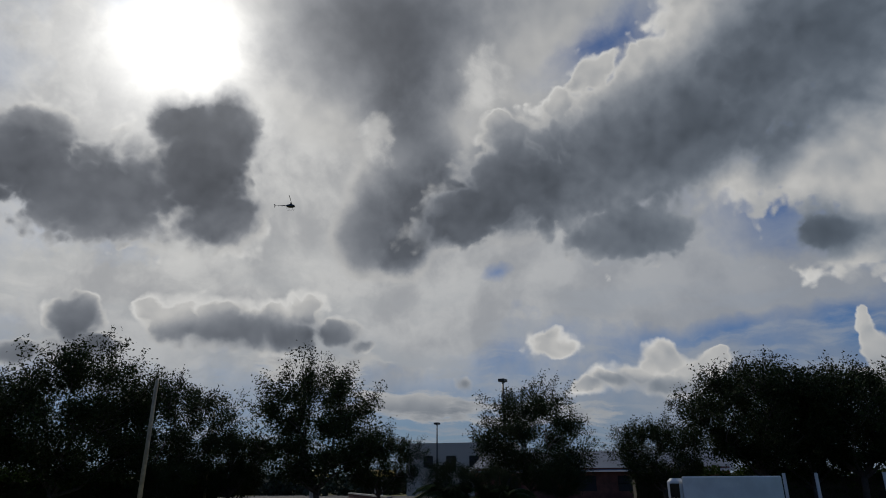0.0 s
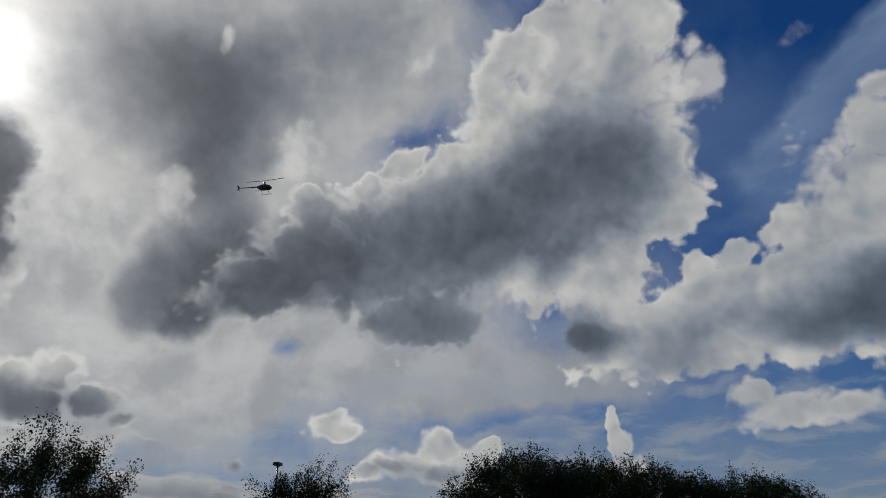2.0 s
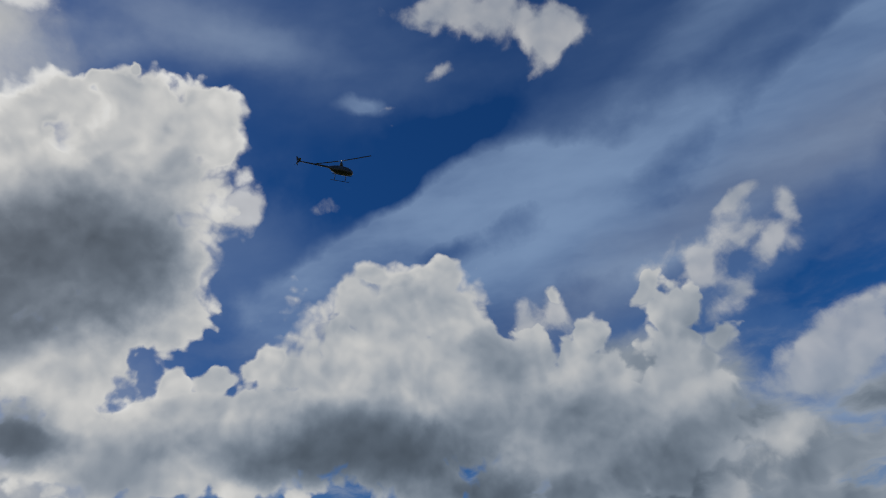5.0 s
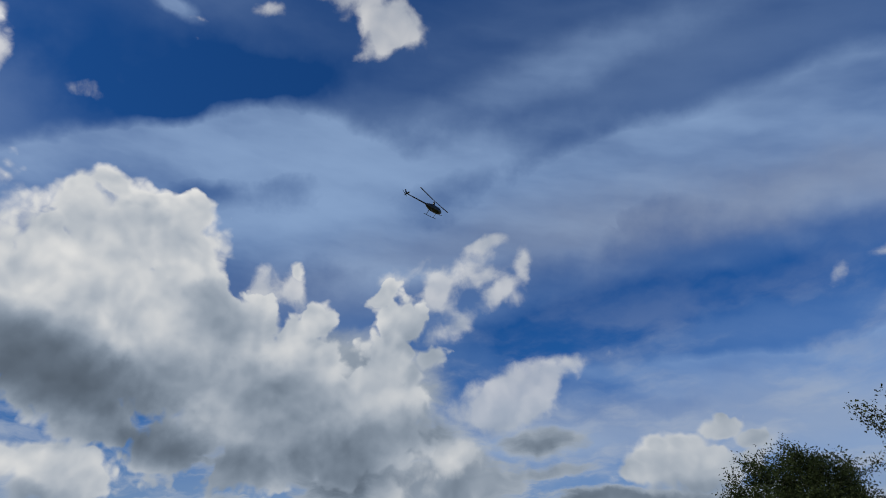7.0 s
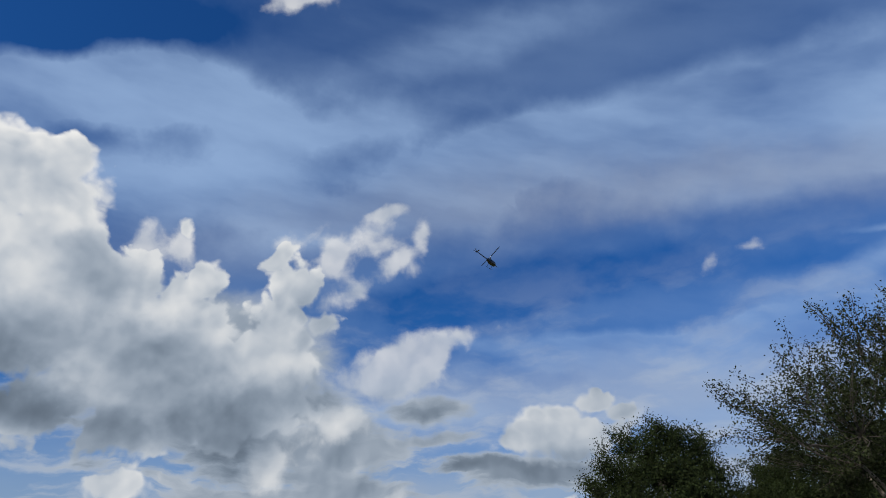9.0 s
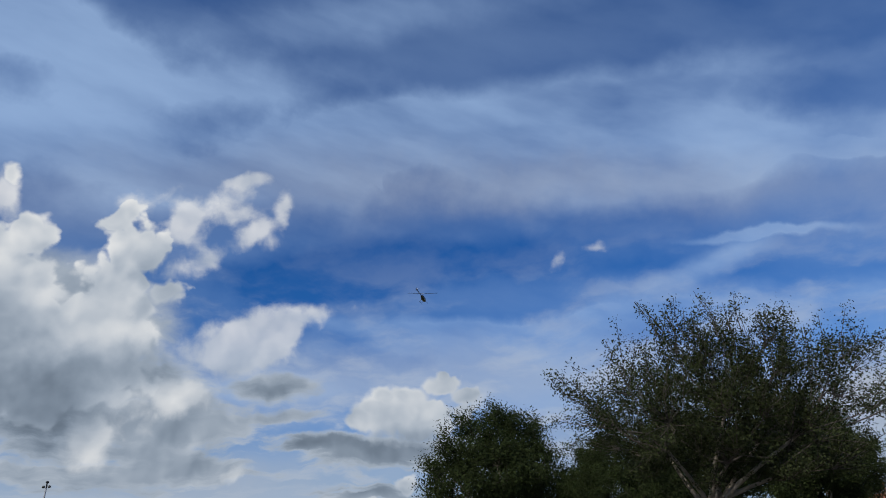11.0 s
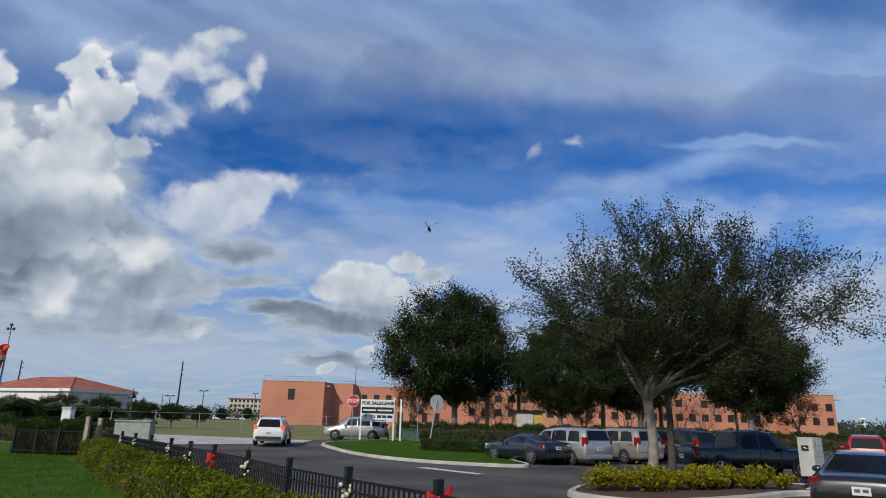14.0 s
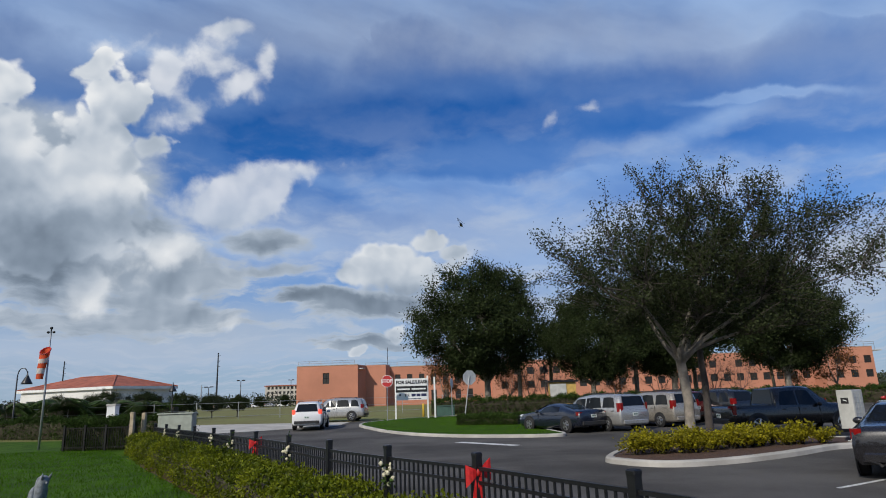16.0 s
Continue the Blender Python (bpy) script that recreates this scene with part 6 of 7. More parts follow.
plant("bare_tree", bare, material("reddish twigs", (0.16, 0.085, 0.07), 0.9, vary=0.3), LEAF_RUST, "small leafless tree with many reddish twigs", [(7.4, 68, 1.25, 0), (9.6, 69, 1.2, 90), (21.5, 70, 1.2, 30), (24.5, 71, 1.3, 200), (27.5, 70, 1.2, 300), (31.0, 72, 1.2, 60)], "bare trees")
slim = Shape().tube([(0, 0, -0.1), (0.05, 0.02, 2.0), (-0.08, 0.03, 4.6)], [0.14, 0.11, 0.08], 10, caps=False).mesh("trunk", True)
rng6 = np.random.default_rng(8)
slim_v, slim_f = leaves(rng6, rng6.normal(0, 1, (220, 3)) * (1.3, 1.3, 0.9) + (0, 0, 5.2), 16, 0.22, 0.12)
tree("slender_tree", (slim, foliage("crown", slim_v, slim_f)), pose(8.35, 22.2, 0.14), BARK_DARK, LEAF_ELM, "slender tree with a dark trunk in the planting bed")
for x, y, h in ((6.0, 64, 7.5), (9.4, 66, 6.5), (17.5, 64, 7.0), (24.0, 66, 6.8)):
    t = base("pine_tree", pose(x, y, rise(y)), "tall slim trunk under a high dark crown", "tree", "slim trunks")
    part("trunk", Shape().tube([(0, 0, -0.2), (0.05, 0, h * 0.6), (0.0, 0.1, h)], [0.24, 0.18, 0.10], 10, caps=False), BARK, t, smooth=True)
    v, f = leaves(rng6, rng6.normal(0, 1, (160, 3)) * (1.6, 1.6, 1.0) + (0, 0, h), 14, 0.35, 0.22)
    part("crown", foliage("crown", v, f), LEAF_OAK, t)


def palm_meshes(seed, trunk, n, length):
    rng = np.random.default_rng(seed)
    wood = Shape().tube([(0, 0, -0.1), (0.04, 0, trunk * 0.5), (0, 0.03, trunk)], [0.22, 0.18, 0.16], 9, caps=False)
    v, f = [], []
    for i in range(n):
        a, lift = rng.uniform(0, 6.283), rng.uniform(0.15, 1.2)
        out = Vector((math.cos(a), math.sin(a), 0))
        side = Vector((-out.y, out.x, 0))
        pts = [Vector((0, 0, trunk)) + out * (length * t * math.cos(lift * (1 - 0.3 * t))) + Vector((0, 0, length * (math.sin(lift) * t - 0.75 * t * t))) for t in np.linspace(0, 1, 12)]
        wood.tube(pts, [0.03 * (1 - k / 13) + 0.004 for k in range(12)], 4, caps=False)
        for k in range(1, 12):
            for s in (1, -1):
                for e in (0, 0.5):
                    p = pts[k].lerp(pts[max(k - 1, 0)], e)
                    l = length * 0.26 * math.sin(math.pi * (0.12 + 0.8 * k / 12))
                    tip = p + side * s * l + out * l * 0.55 - Vector((0, 0, l * rng.uniform(0.2, 0.6)))
                    w = out * 0.075
                    b = len(v)
                    v += [p - w, p + w, tip]
                    f.append((b, b + 1, b + 2))
    return wood.mesh("trunk", True), foliage("crown", np.array([tuple(q) for q in v]), np.array(f))


palm = palm_meshes(4, 1.1, 26, 2.6)
plant("palm", palm, BARK, LEAF_PALM, "low palm with arching green fronds", [(-44.6, 62.5, 1.3, 10), (-39.6, 63.5, 1.45, 75), (-35.8, 66.0, 1.3, 190), (-32.6, 67.0, 1.15, 260), (-46.5, 71.5, 1.35, 0), (-42.0, 72.5, 1.3, 50), (-37.2, 73, 1.25, 140), (-51.0, 71, 1.3, 220), (-39.8, 75.0, 1.1, 290), (-33.8, 76, 1.1, 20), (-34.3, -20.6, 0.95, 70), (-37.4, -19.1, 0.9, 160), (-36.0, -17.4, 0.8, 250)], "palms")


def hedge(name, line, width, high, leaf_mat, label, n, leaf, foot=0.02, seed=1):
    """A clipped hedge along a line of points: a dark twiggy core under a coat of leaves."""
    rng = np.random.default_rng(seed)
    th = base(name, pose(0, 0, 0), label, "hedge")
    core, pts = [], [Vector((x, y, 0)) for x, y in line]
    for i, p in enumerate(pts):
        d = (pts[min(i + 1, len(pts) - 1)] - pts[max(i - 1, 0)]).normalized()
        s = Vector((d.y, -d.x, 0)) * width * 0.40
        z = rise(p.y) + foot
        core.append([tuple(p - s * 0.8 + Vector((0, 0, z))), tuple(p + s * 0.8 + Vector((0, 0, z))), tuple(p + s + Vector((0, 0, z + high * 0.6))), tuple(p + s * 0.7 + Vector((0, 0, z + high * 0.88))), tuple(p - s * 0.7 + Vector((0, 0, z + high * 0.88))), tuple(p - s + Vector((0, 0, z + high * 0.6)))])
    part("hedge_core", Shape().loft(core), TWIG, th)
    lens = [(b - a).length for a, b in zip(pts, pts[1:])]
    cum = np.concatenate([[0], np.cumsum(lens)])
    q = rng.uniform(0, cum[-1], n)
    k = np.clip(np.searchsorted(cum, q) - 1, 0, len(lens) - 1)
    a = np.array([pts[i] for i in k]); b = np.array([pts[i + 1] for i in k])
    t = ((q - cum[k]) / np.array(lens)[k])[:, None]
    c = a + (b - a) * t
    d = (b - a) / np.linalg.norm(b - a, axis=1, keepdims=True)
    s = np.stack([d[:, 1], -d[:, 0], np.zeros(n)], 1)
    ang = rng.uniform(-0.15, math.pi + 0.15, n)
    bumps = 1 + 0.10 * np.sin(q * 2.3 + seed) + 0.07 * np.sin(q * 5.1) + rng.normal(0, 0.05, n)
    sx = np.sign(np.cos(ang)) * np.abs(np.cos(ang)) ** 0.45 * width / 2 * bumps
    sz = np.clip(np.sign(np.sin(ang)) * np.abs(np.sin(ang)) ** 0.35, 0, 1) * high * bumps
    low = rng.uniform(0, 1, n) < 0.45
    sz = np.where(low, sz * rng.uniform(0.12, 1.0, n), sz)
    over = rng.uniform(-0.95, 0.95, n)
    sx = np.where(low, sx, over * width / 2 * bumps)
    sz = np.where(low, sz, high * bumps * (1 - 0.22 * over ** 4))
    zz = np.array([rise(y) for y in c[:, 1]]) + foot
    c = c + s * sx[:, None]
    c[:, 2] = zz + sz
    v, f = leaves(rng, c, 3, leaf * 0.5, leaf, -0.35)
    tagged(part("leaves", foliage("leaves", v, f), leaf_mat, th), kind="stuff")
    return th


hedge("boundary_hedge", [(2.3, 2.4), (0.35, 5.6), (-1.9, 9.2), (-4.4, 13.3), (-7.2, 17.6), (-9.9, 21.8), (-12.4, 25.8), (-14.6, 29.6)], 1.15, 0.70, LEAF_HEDGE, "loose yellow green hedge along the inside of the fence", 34000, 0.062, seed=2)
hedge("island_hedge", [(0.0, 40.6), (1.8, 39.9), (3.6, 39.2)], 1.5, 0.62, LEAF_DARK, "clipped dark green hedge on the island", 9000, 0.075, seed=3)
hedge("island_hedge", [(0.3, 46.5), (2.6, 45.6), (5.4, 44.6)], 1.4, 0.4, LEAF_DARK, "clipped dark green hedge at the back of the island", 8000, 0.075, seed=4)
hedge("far_hedge", [(-2.5, 58), (12, 57.5), (26, 55), (45, 48)], 1.6, 1.15, LEAF_DARK, "long clipped green hedge behind the parked cars", 14000, 0.16, seed=5)
hedge("screen_hedge", [(-19.3, 31.9), (-17.5, 31.6), (-15.9, 31.4)], 0.9, 1.25, LEAF_DARK, "dark dense screen hedge behind the low fence", 7000, 0.09, seed=6)
hedge("screen_hedge", [(-40, 45), (-30, 43), (-22.5, 40.5), (-16, 38.5)], 1.0, 1.15, LEAF_DARK, "dark hedge along the far side of the lawn", 12000, 0.12, seed=7)
hedge("low_shrubs", [(-60, 66), (-45, 66), (-30, 68)], 2.6, 1.6, LEAF_DARK, "dark green shrubs below the palms", 6500, 0.20, seed=8)


hedge("undergrowth", [(-10, -34), (-20, -37), (-28, -33.5)], 2.4, 2.2, LEAF_DARK, "dark undergrowth below the trees", 5200, 0.2, seed=9)
hedge("undergrowth", [(-43.5, -12), (-47, -3), (-50, 8), (-50, 14)], 2.4, 2.3, LEAF_DARK, "dark undergrowth behind the truck", 5600, 0.2, seed=10)


def croton(seed):
    rng = np.random.default_rng(seed)
    stems = Shape()
    tips = []
    for i in range(15):
        a, r, h = rng.uniform(0, 6.283), rng.uniform(0.05, 0.42), rng.uniform(0.30, 0.62)
        tip = Vector((r * math.cos(a), r * math.sin(a), h))
        stems.tube([(0.2 * tip.x, 0.2 * tip.y, 0), tip * 0.6, tip], [0.012, 0.009, 0.006], 4, caps=False)
        tips += [tip, tip * 0.8, tip * 0.62]
    v, f = leaves(rng, [tuple(t) for t in tips], 28, 0.08, 0.092, -0.5)
    return stems.mesh("stem"), foliage("leaves", v, f)


bushes = [croton(s) for s in (1, 2, 3)]
rng7 = np.random.default_rng(12)
spots = [(4.95 + 0.62 * i + rng7.normal(0, 0.08), 18.75 + 0.20 * i + rng7.normal(0, 0.16)) for i in range(11)] + [(5.4 + 0.72 * i + rng7.normal(0, 0.1), 19.6 + 0.2 * i + rng7.normal(0, 0.12)) for i in range(8)]
for i, (x, y) in enumerate(spots):
    s, l = bushes[i % 3]
    b = base("croton_bush", pose(x, y, 0.13, 0, 0, 47 * i), "low bush of bright yellow and green leaves in the mulch", "shrub", "yellow bushes in the bed")
    tagged(part("stem", s, TWIG, b), kind="stuff")
    tagged(part("leaves", l, LEAF_GOLD, b), kind="stuff")
    b.scale = (1.0 + 0.12 * math.sin(i), 1.0 + 0.12 * math.cos(2 * i), 0.84 + 0.14 * math.sin(3 * i))


# ---- fence ----
FENCE = [(3.25, 2.75), (1.48, 5.79), (0.18, 8.01), (-1.1, 9.79), (-2.35, 11.67), (-3.71, 14.06), (-5.15, 16.36), (-6.31, 17.96), (-7.59, 19.96), (-9.15, 22.3), (-10.6, 24.4), (-12.0, 26.4), (-13.5, 28.6)]


def build_fence():
    fence = base("metal_fence", pose(0, 0, 0), "low black metal picket fence beside the drive", "fence")
    post = Shape().box(-0.045, -0.045, 0, 0.045, 0.045, 1.20)
    cap = Shape().box(-0.055, -0.055, 1.20, 0.055, 0.055, 1.245, 0.012)
    post_me, cap_me = post.mesh("post"), cap.mesh("post_cap")
    picket_me = Shape().box(-0.011, -0.011, 0.10, 0.011, 0.011, 1.06).mesh("picket")
    for i, (x, y) in enumerate(FENCE):
        p = part("post", post_me, BLACK_METAL, fence, at=pose(x, y, 0, 0, 0, 33))
        part("post_cap", cap_me, BLACK_METAL, p)
        if i + 1 < len(FENCE):
            q = FENCE[i + 1]
            d = Vector((q[0] - x, q[1] - y, 0))
            a = math.degrees(math.atan2(d.y, d.x))
            n = round(d.length / 0.125)
            for z in (0.16, 0.90, 1.06):
                part("rail", Shape().box(0.045, -0.017, z - 0.02, d.length - 0.045, 0.017, z + 0.02), BLACK_METAL, fence, at=pose(x, y, 0, 0, 0, a))
            for k in range(1, n):
                part("picket", picket_me, BLACK_METAL, fence, at=pose(x + d.x * k / n, y + d.y * k / n, 0, 0, 0, a))
    low = base("metal_fence", pose(0, 0, 0), "dark metal fence in front of the screen hedge", "fence")
    pts = [(-19.2, 31.3), (-18.1, 31.15), (-17.0, 31.0), (-15.8, 30.85)]
    for i, (x, y) in enumerate(pts):
        part("post", post_me, BLACK_METAL, low, at=pose(x, y, rise(y)))
        if i + 1 < len(pts):
            q = pts[i + 1]
            d = Vector((q[0] - x, q[1] - y, 0))
            a = math.degrees(math.atan2(d.y, d.x))
            for z in (0.16, 1.06):
                part("rail", Shape().box(0.045, -0.017, z - 0.02, d.length - 0.045, 0.017, z + 0.02), BLACK_METAL, low, at=pose(x, y, rise(y), 0, 0, a))
            for k in range(1, 9):
                part("picket", picket_me, BLACK_METAL, low, at=pose(x + d.x * k / 9, y + d.y * k / 9, rise(y), 0, 0, a))


build_fence()


def red_bow(x, y, z=1.0):
    """A tied ribbon: two loops, a knot and two tails."""
    bow = base("red_bow", pose(x, y, z, 0, 0, 12), "large red ribbon bow tied to a fence post", "ribbon", "bows on the fence")
    for s in (1, -1):
        loop = Shape().loft([[(s * (0.04 + 0.24 * t), -0.09 - 0.03 * math.sin(math.pi * t), 0.02 + (0.05 + 0.13 * t) * k + 0.05 * t * s) for k in (-1, -0.3, 0.3, 1)] for t in (0, 0.35, 0.7, 1.0)], caps=False, closed=False)
        loop.loft([[(s * (0.04 + 0.24 * t), -0.05 + 0.03 * math.sin(math.pi * t), 0.02 + (0.05 + 0.13 * t) * k + 0.05 * t * s) for k in (-1, -0.3, 0.3, 1)] for t in (0, 0.35, 0.7, 1.0)], caps=False, closed=False)
        part("loop", loop, RED_CLOTH, bow)
        part("tail", Shape().loft([[(s * 0.02 + s * 0.10 * t + k * 0.05, -0.07 - 0.02 * math.sin(5 * t), -0.02 - 0.52 * t) for k in (-1, 1)] for t in (0, 0.3, 0.6, 1.0)], caps=False, closed=False), RED_CLOTH, bow)
    bow.scale = (0.55, 0.6, 0.72)
    part("knot", Shape().ball((0, -0.075, 0.02), (0.055, 0.045, 0.065), 6, 8), RED_CLOTH, bow, smooth=True)


red_bow(*FENCE[2])
red_bow(*FENCE[6], 0.95)
rng8 = np.random.default_rng(21)
for i in (3, 5, 7, 8, 10, 11):
    x, y = FENCE[i]
    g = base("flower_posy", pose(x, y - 0.07, 0.86), "small posy of cream artificial flowers tied to a fence post", "flowers", "posies on the fence")
    fl = Shape()
    for k in range(9):
        fl.ball((rng8.normal(0, 0.05), rng8.normal(-0.03, 0.03), rng8.normal(0, 0.09)), 0.035, 4, 6)
    part("flowers", fl, CREAM_CLOTH, g)
    v, f = leaves(rng8, rng8.normal(0, 1, (14, 3)) * (0.06, 0.03, 0.13), 3, 0.02, 0.08)
    tagged(part("greenery", foliage("greenery", v, f), LEAF_PALM, g), kind="stuff")


# ---- signs, posts and boxes ----
def octagon(r, y0, y1):
    pts = [(r * math.cos(math.pi / 8 + math.pi / 4 * k), r * math.sin(math.pi / 8 + math.pi / 4 * k)) for k in range(8)]
    return Shape().loft([[(x, y0, z) for x, z in pts], [(x, y1, z) for x, z in pts]])


stop = base("stop_sign", pose(-5.3, 47.4, 0.38), "red octagonal stop sign on a steel post", "sign")
part("post", Shape().tube([(0, 0.03, -0.1), (0, 0.03, 2.75)], 0.035, 6), GREY_METAL, stop)
face = part("sign_plate", octagon(0.46, -0.005, 0.008), WHITE_PAINT, stop, at=pose(0, 0, 2.85))
part("red_field", octagon(0.43, -0.009, -0.004), RED_PAINT, face)
part("lettering", lettering("STOP", 0.34), WHITE_PAINT, face, at=pose(0, -0.014, 0.0))

sale = base("sale_sign", pose(-3.62, 49.1, 0.42, 0, 0, 6), "white for sale board on two white posts", "sign")
for x in (-1.22, 1.22):
    part("post", Shape().box(x - 0.06, -0.02, -0.1, x + 0.06, 0.10, 3.18 if x > 0 else 3.0, 0.012), WHITE_PAINT, sale)
panel = part("board", Shape().box(-1.20, -0.06, 1.40, 1.20, -0.02, 3.0), WHITE_PAINT, sale)
part("black_band", Shape().box(-1.19, -0.064, 1.98, 1.19, -0.0605, 2.44), BLACK_PAINT, panel)
part("lettering", lettering("FOR SALE/LEASE", 0.33, bold=0.04), BLACK_PAINT, panel, at=pose(0, -0.066, 2.72))
part("lettering", lettering("Tel.", 0.27, bold=0.035), BLACK_PAINT, panel, at=pose(-0.34, -0.066, 1.76))
bars = Shape()
for x0, x1 in ((-1.08, -0.12), (0.0, 1.08)):
    bars.box(x0, -0.068, 2.16, x1, -0.065, 2.27)
part("white_bars", bars, WHITE_PAINT, panel)
bars = Shape()
for x0, x1 in ((-0.02, 0.30), (0.36, 0.66), (0.72, 1.12)):
    bars.box(x0, -0.064, 1.66, x1, -0.061, 1.86)
bars.box(-0.3, -0.064, 1.46, 0.7, -0.061, 1.52)
part("dark_bars", bars, NAVY_PAINT, panel)
part("emblem", Shape().ball((-0.88, -0.062, 1.80), (0.09, 0.006, 0.07), 5, 8).box(-0.90, -0.066, 1.66, -0.86, -0.061, 1.78), NAVY_PAINT, panel)

lean = base("sign_back", pose(0.22, 40.9, 0.24, 0, 9, 0), "pale back of an octagonal sign on a leaning post", "sign")
part("post", Shape().tube([(0, -0.03, -0.1), (0, -0.03, 3.0)], 0.035, 6), GREY_METAL, lean)
part("sign_plate", octagon(0.48, -0.004, 0.004), material("bare aluminium sheet", (0.55, 0.56, 0.56), 0.5, 0.3), lean, at=pose(0, 0, 2.9, 0, -5, 25))
narrow = base("road_sign", pose(-0.6, 52.5, 0.45, 0, 0, 75), "white sign seen almost edge on, on a thin post", "sign")
part("post", Shape().tube([(0, 0.03, -0.1), (0, 0.03, 2.5)], 0.03, 6), GREY_METAL, narrow)
part("sign_plate", octagon(0.42, -0.004, 0.004), WHITE_PAINT, narrow, at=pose(0, 0, 2.6))
tagged(part("marker_post", Shape().box(-1.95, 49.4, 0.3, -1.82, 49.52, 3.5, 0.015), WHITE_PAINT), "tall plain white timber post beside the sign", "post")
tagged(part("bollard", Shape().tube([(-3.0, 53.4, 0.35), (-3.0, 53.4, 1.42), (-3.0, 53.4, 1.5)], [0.09, 0.09, 0.05], 10), YELLOW_PAINT, smooth=True), "yellow painted steel bollard", "bollard")
box = base("transformer_box", pose(-1.2, 55, rise(55)), "low dark green utility cabinet on the grass", "utility box")
part("cabinet", Shape().box(-0.75, -0.5, 0, 0.75, 0.5, 0.75, 0.03), GREEN_BOX, box)
part("lid", Shape().box(-0.80, -0.55, 0.752, 0.80, 0.55, 0.83, 0.02), GREEN_BOX, box)

kiosk = base("gate_kiosk", pose(9.6, 60.5, rise(60)), "small yellow kiosk with a grey notice panel", "kiosk")
part("hut", Shape().box(-1.15, -0.8, 0, 1.15, 0.9, 2.45), material("yellow render", (0.55, 0.36, 0.10), 0.8, vary=0.15), kiosk)
part("panel", Shape().box(-1.25, -0.9, 0.5, 0.25, -0.81, 2.3), GREY_PAINT, kiosk)
part("roof", Shape().box(-1.4, -1.05, 2.45, 1.4, 1.1, 2.62, 0.03), BLACK_METAL, kiosk)

# cluster mailbox
mail = base("cluster_mailbox", pose(12.45, 21.0, 0.13, 0, 0, 38), "grey metal cluster mailbox with small doors on a pedestal", "mailbox")
part("pedestal", Shape().box(-0.14, -0.12, 0, 0.14, 0.12, 0.42, 0.01), GREY_PAINT, mail)
part("base_plate", Shape().box(-0.2, -0.2, 0, 0.2, 0.2, 0.03), GREY_PAINT, mail)
cab = part("cabinet", Shape().box(-0.39, -0.23, 0.40, 0.39, 0.23, 1.58, 0.015), GREY_PAINT, mail)
door_me = Shape().box(-0.105, -0.012, -0.07, 0.105, 0.0, 0.07, 0.003).mesh("mail_door")
lock_me = Shape().tube([(0.0, -0.014, 0), (0.0, -0.022, 0)], 0.012, 8).mesh("lock")
for col in range(3):
    for rowi in range(6):
        dr = part("mail_door", door_me, GREY_PAINT, cab, at=pose(-0.24 + 0.24 * col, -0.232, 0.60 + 0.165 * rowi))
        part("lock", lock_me, GREY_METAL, dr, at=pose(0.07, 0, 0))
# emblem on the end panel
part("emblem", Shape().box(-0.395, -0.10, 1.16, -0.391, 0.12, 1.34).box(-0.398, -0.06, 1.22, -0.394, 0.08, 1.29), BLACK_PAINT, cab)
part("emblem_stripe", Shape().add([(-0.400, -0.05, 1.23), (-0.400, 0.07, 1.27), (-0.400, 0.03, 1.285), (-0.400, -0.06, 1.25)], [(0, 1, 2, 3)]), WHITE_PAINT, cab)

# windsock
sock = base("windsock", pose(-21.5, 33.0, rise(33) - 0.14), "limp orange and white windsock on a leaning pole", "windsock")
part("pole", Shape().tube([(0, 0, -0.1), (0.0, 0, 3.0), (0.0, 0, 6.05)], [0.06, 0.05, 0.035], 8), GREY_METAL, sock, smooth=True)
vane = part("anemometer", Shape().tube([(0, 0, 6.0), (0, 0, 6.36)], 0.035, 6), BLACK_METAL, sock)
for s in (-1, 0, 1):
    part("cup", Shape().ball((s * 0.15, 0, 6.12 + (0.22 if s == 0 else 0)), (0.085, 0.07, 0.07), 5, 8), BLACK_METAL, vane, smooth=True)
ringm = [[(-0.04 + dx + r * math.cos(a), -0.30 + 0.85 * r * math.sin(a), z + tilt * math.sin(a)) for a in (2 * math.pi * k / 14 for k in range(14))] for dx, r, z, tilt in ((0.04, 0.25, 5.12, 0.20), (0.0, 0.24, 4.78, 0.09), (-0.04, 0.21, 4.50, 0.03), (-0.08, 0.20, 4.22, 0.0), (-0.11, 0.18, 3.95, 0.0), (-0.13, 0.17, 3.68, 0.0))]
for k in range(5):
    part("sleeve", Shape().loft(ringm[k:k + 2], caps=False), ORANGE_CLOTH if k % 2 == 0 else WHITE_CLOTH, sock, smooth=True)
hoop = Shape().tube([*ringm[0], ringm[0][0]], 0.03, 6, caps=False)
part("hoop", hoop, RED_PAINT, sock)
part("bracket", Shape().tube([(0, 0, 5.2), (-0.2, -0.1, 5.14)], 0.02, 5), GREY_METAL, sock)

# timber bollards and cabinet at the end of the hedge
for dx, dy, h in ((-15.25, 30.0, 1.75), (-14.95, 29.4, 1.05), (-15.0, 30.6, 1.7)):
    tagged(part("timber_post", Shape().box(dx - 0.09, dy - 0.09, -0.05, dx + 0.09, dy + 0.09, h, 0.02), WOOD_POST), "weathered square timber post at the end of the hedge", "post", "timber posts")
cabn = base("utility_cabinet", pose(-16.2, 37.0, rise(37) , 0, 0, 5), "sage green metal utility cabinet behind the lawn", "utility box")
part("cabinet", Shape().box(-0.95, -0.4, 0, 0.95, 0.4, 1.45, 0.03), SAGE_BOX, cabn)
part("roof", Shape().box(-1.0, -0.46, 1.452, 1.0, 0.46, 1.52, 0.02), SAGE_BOX, cabn)
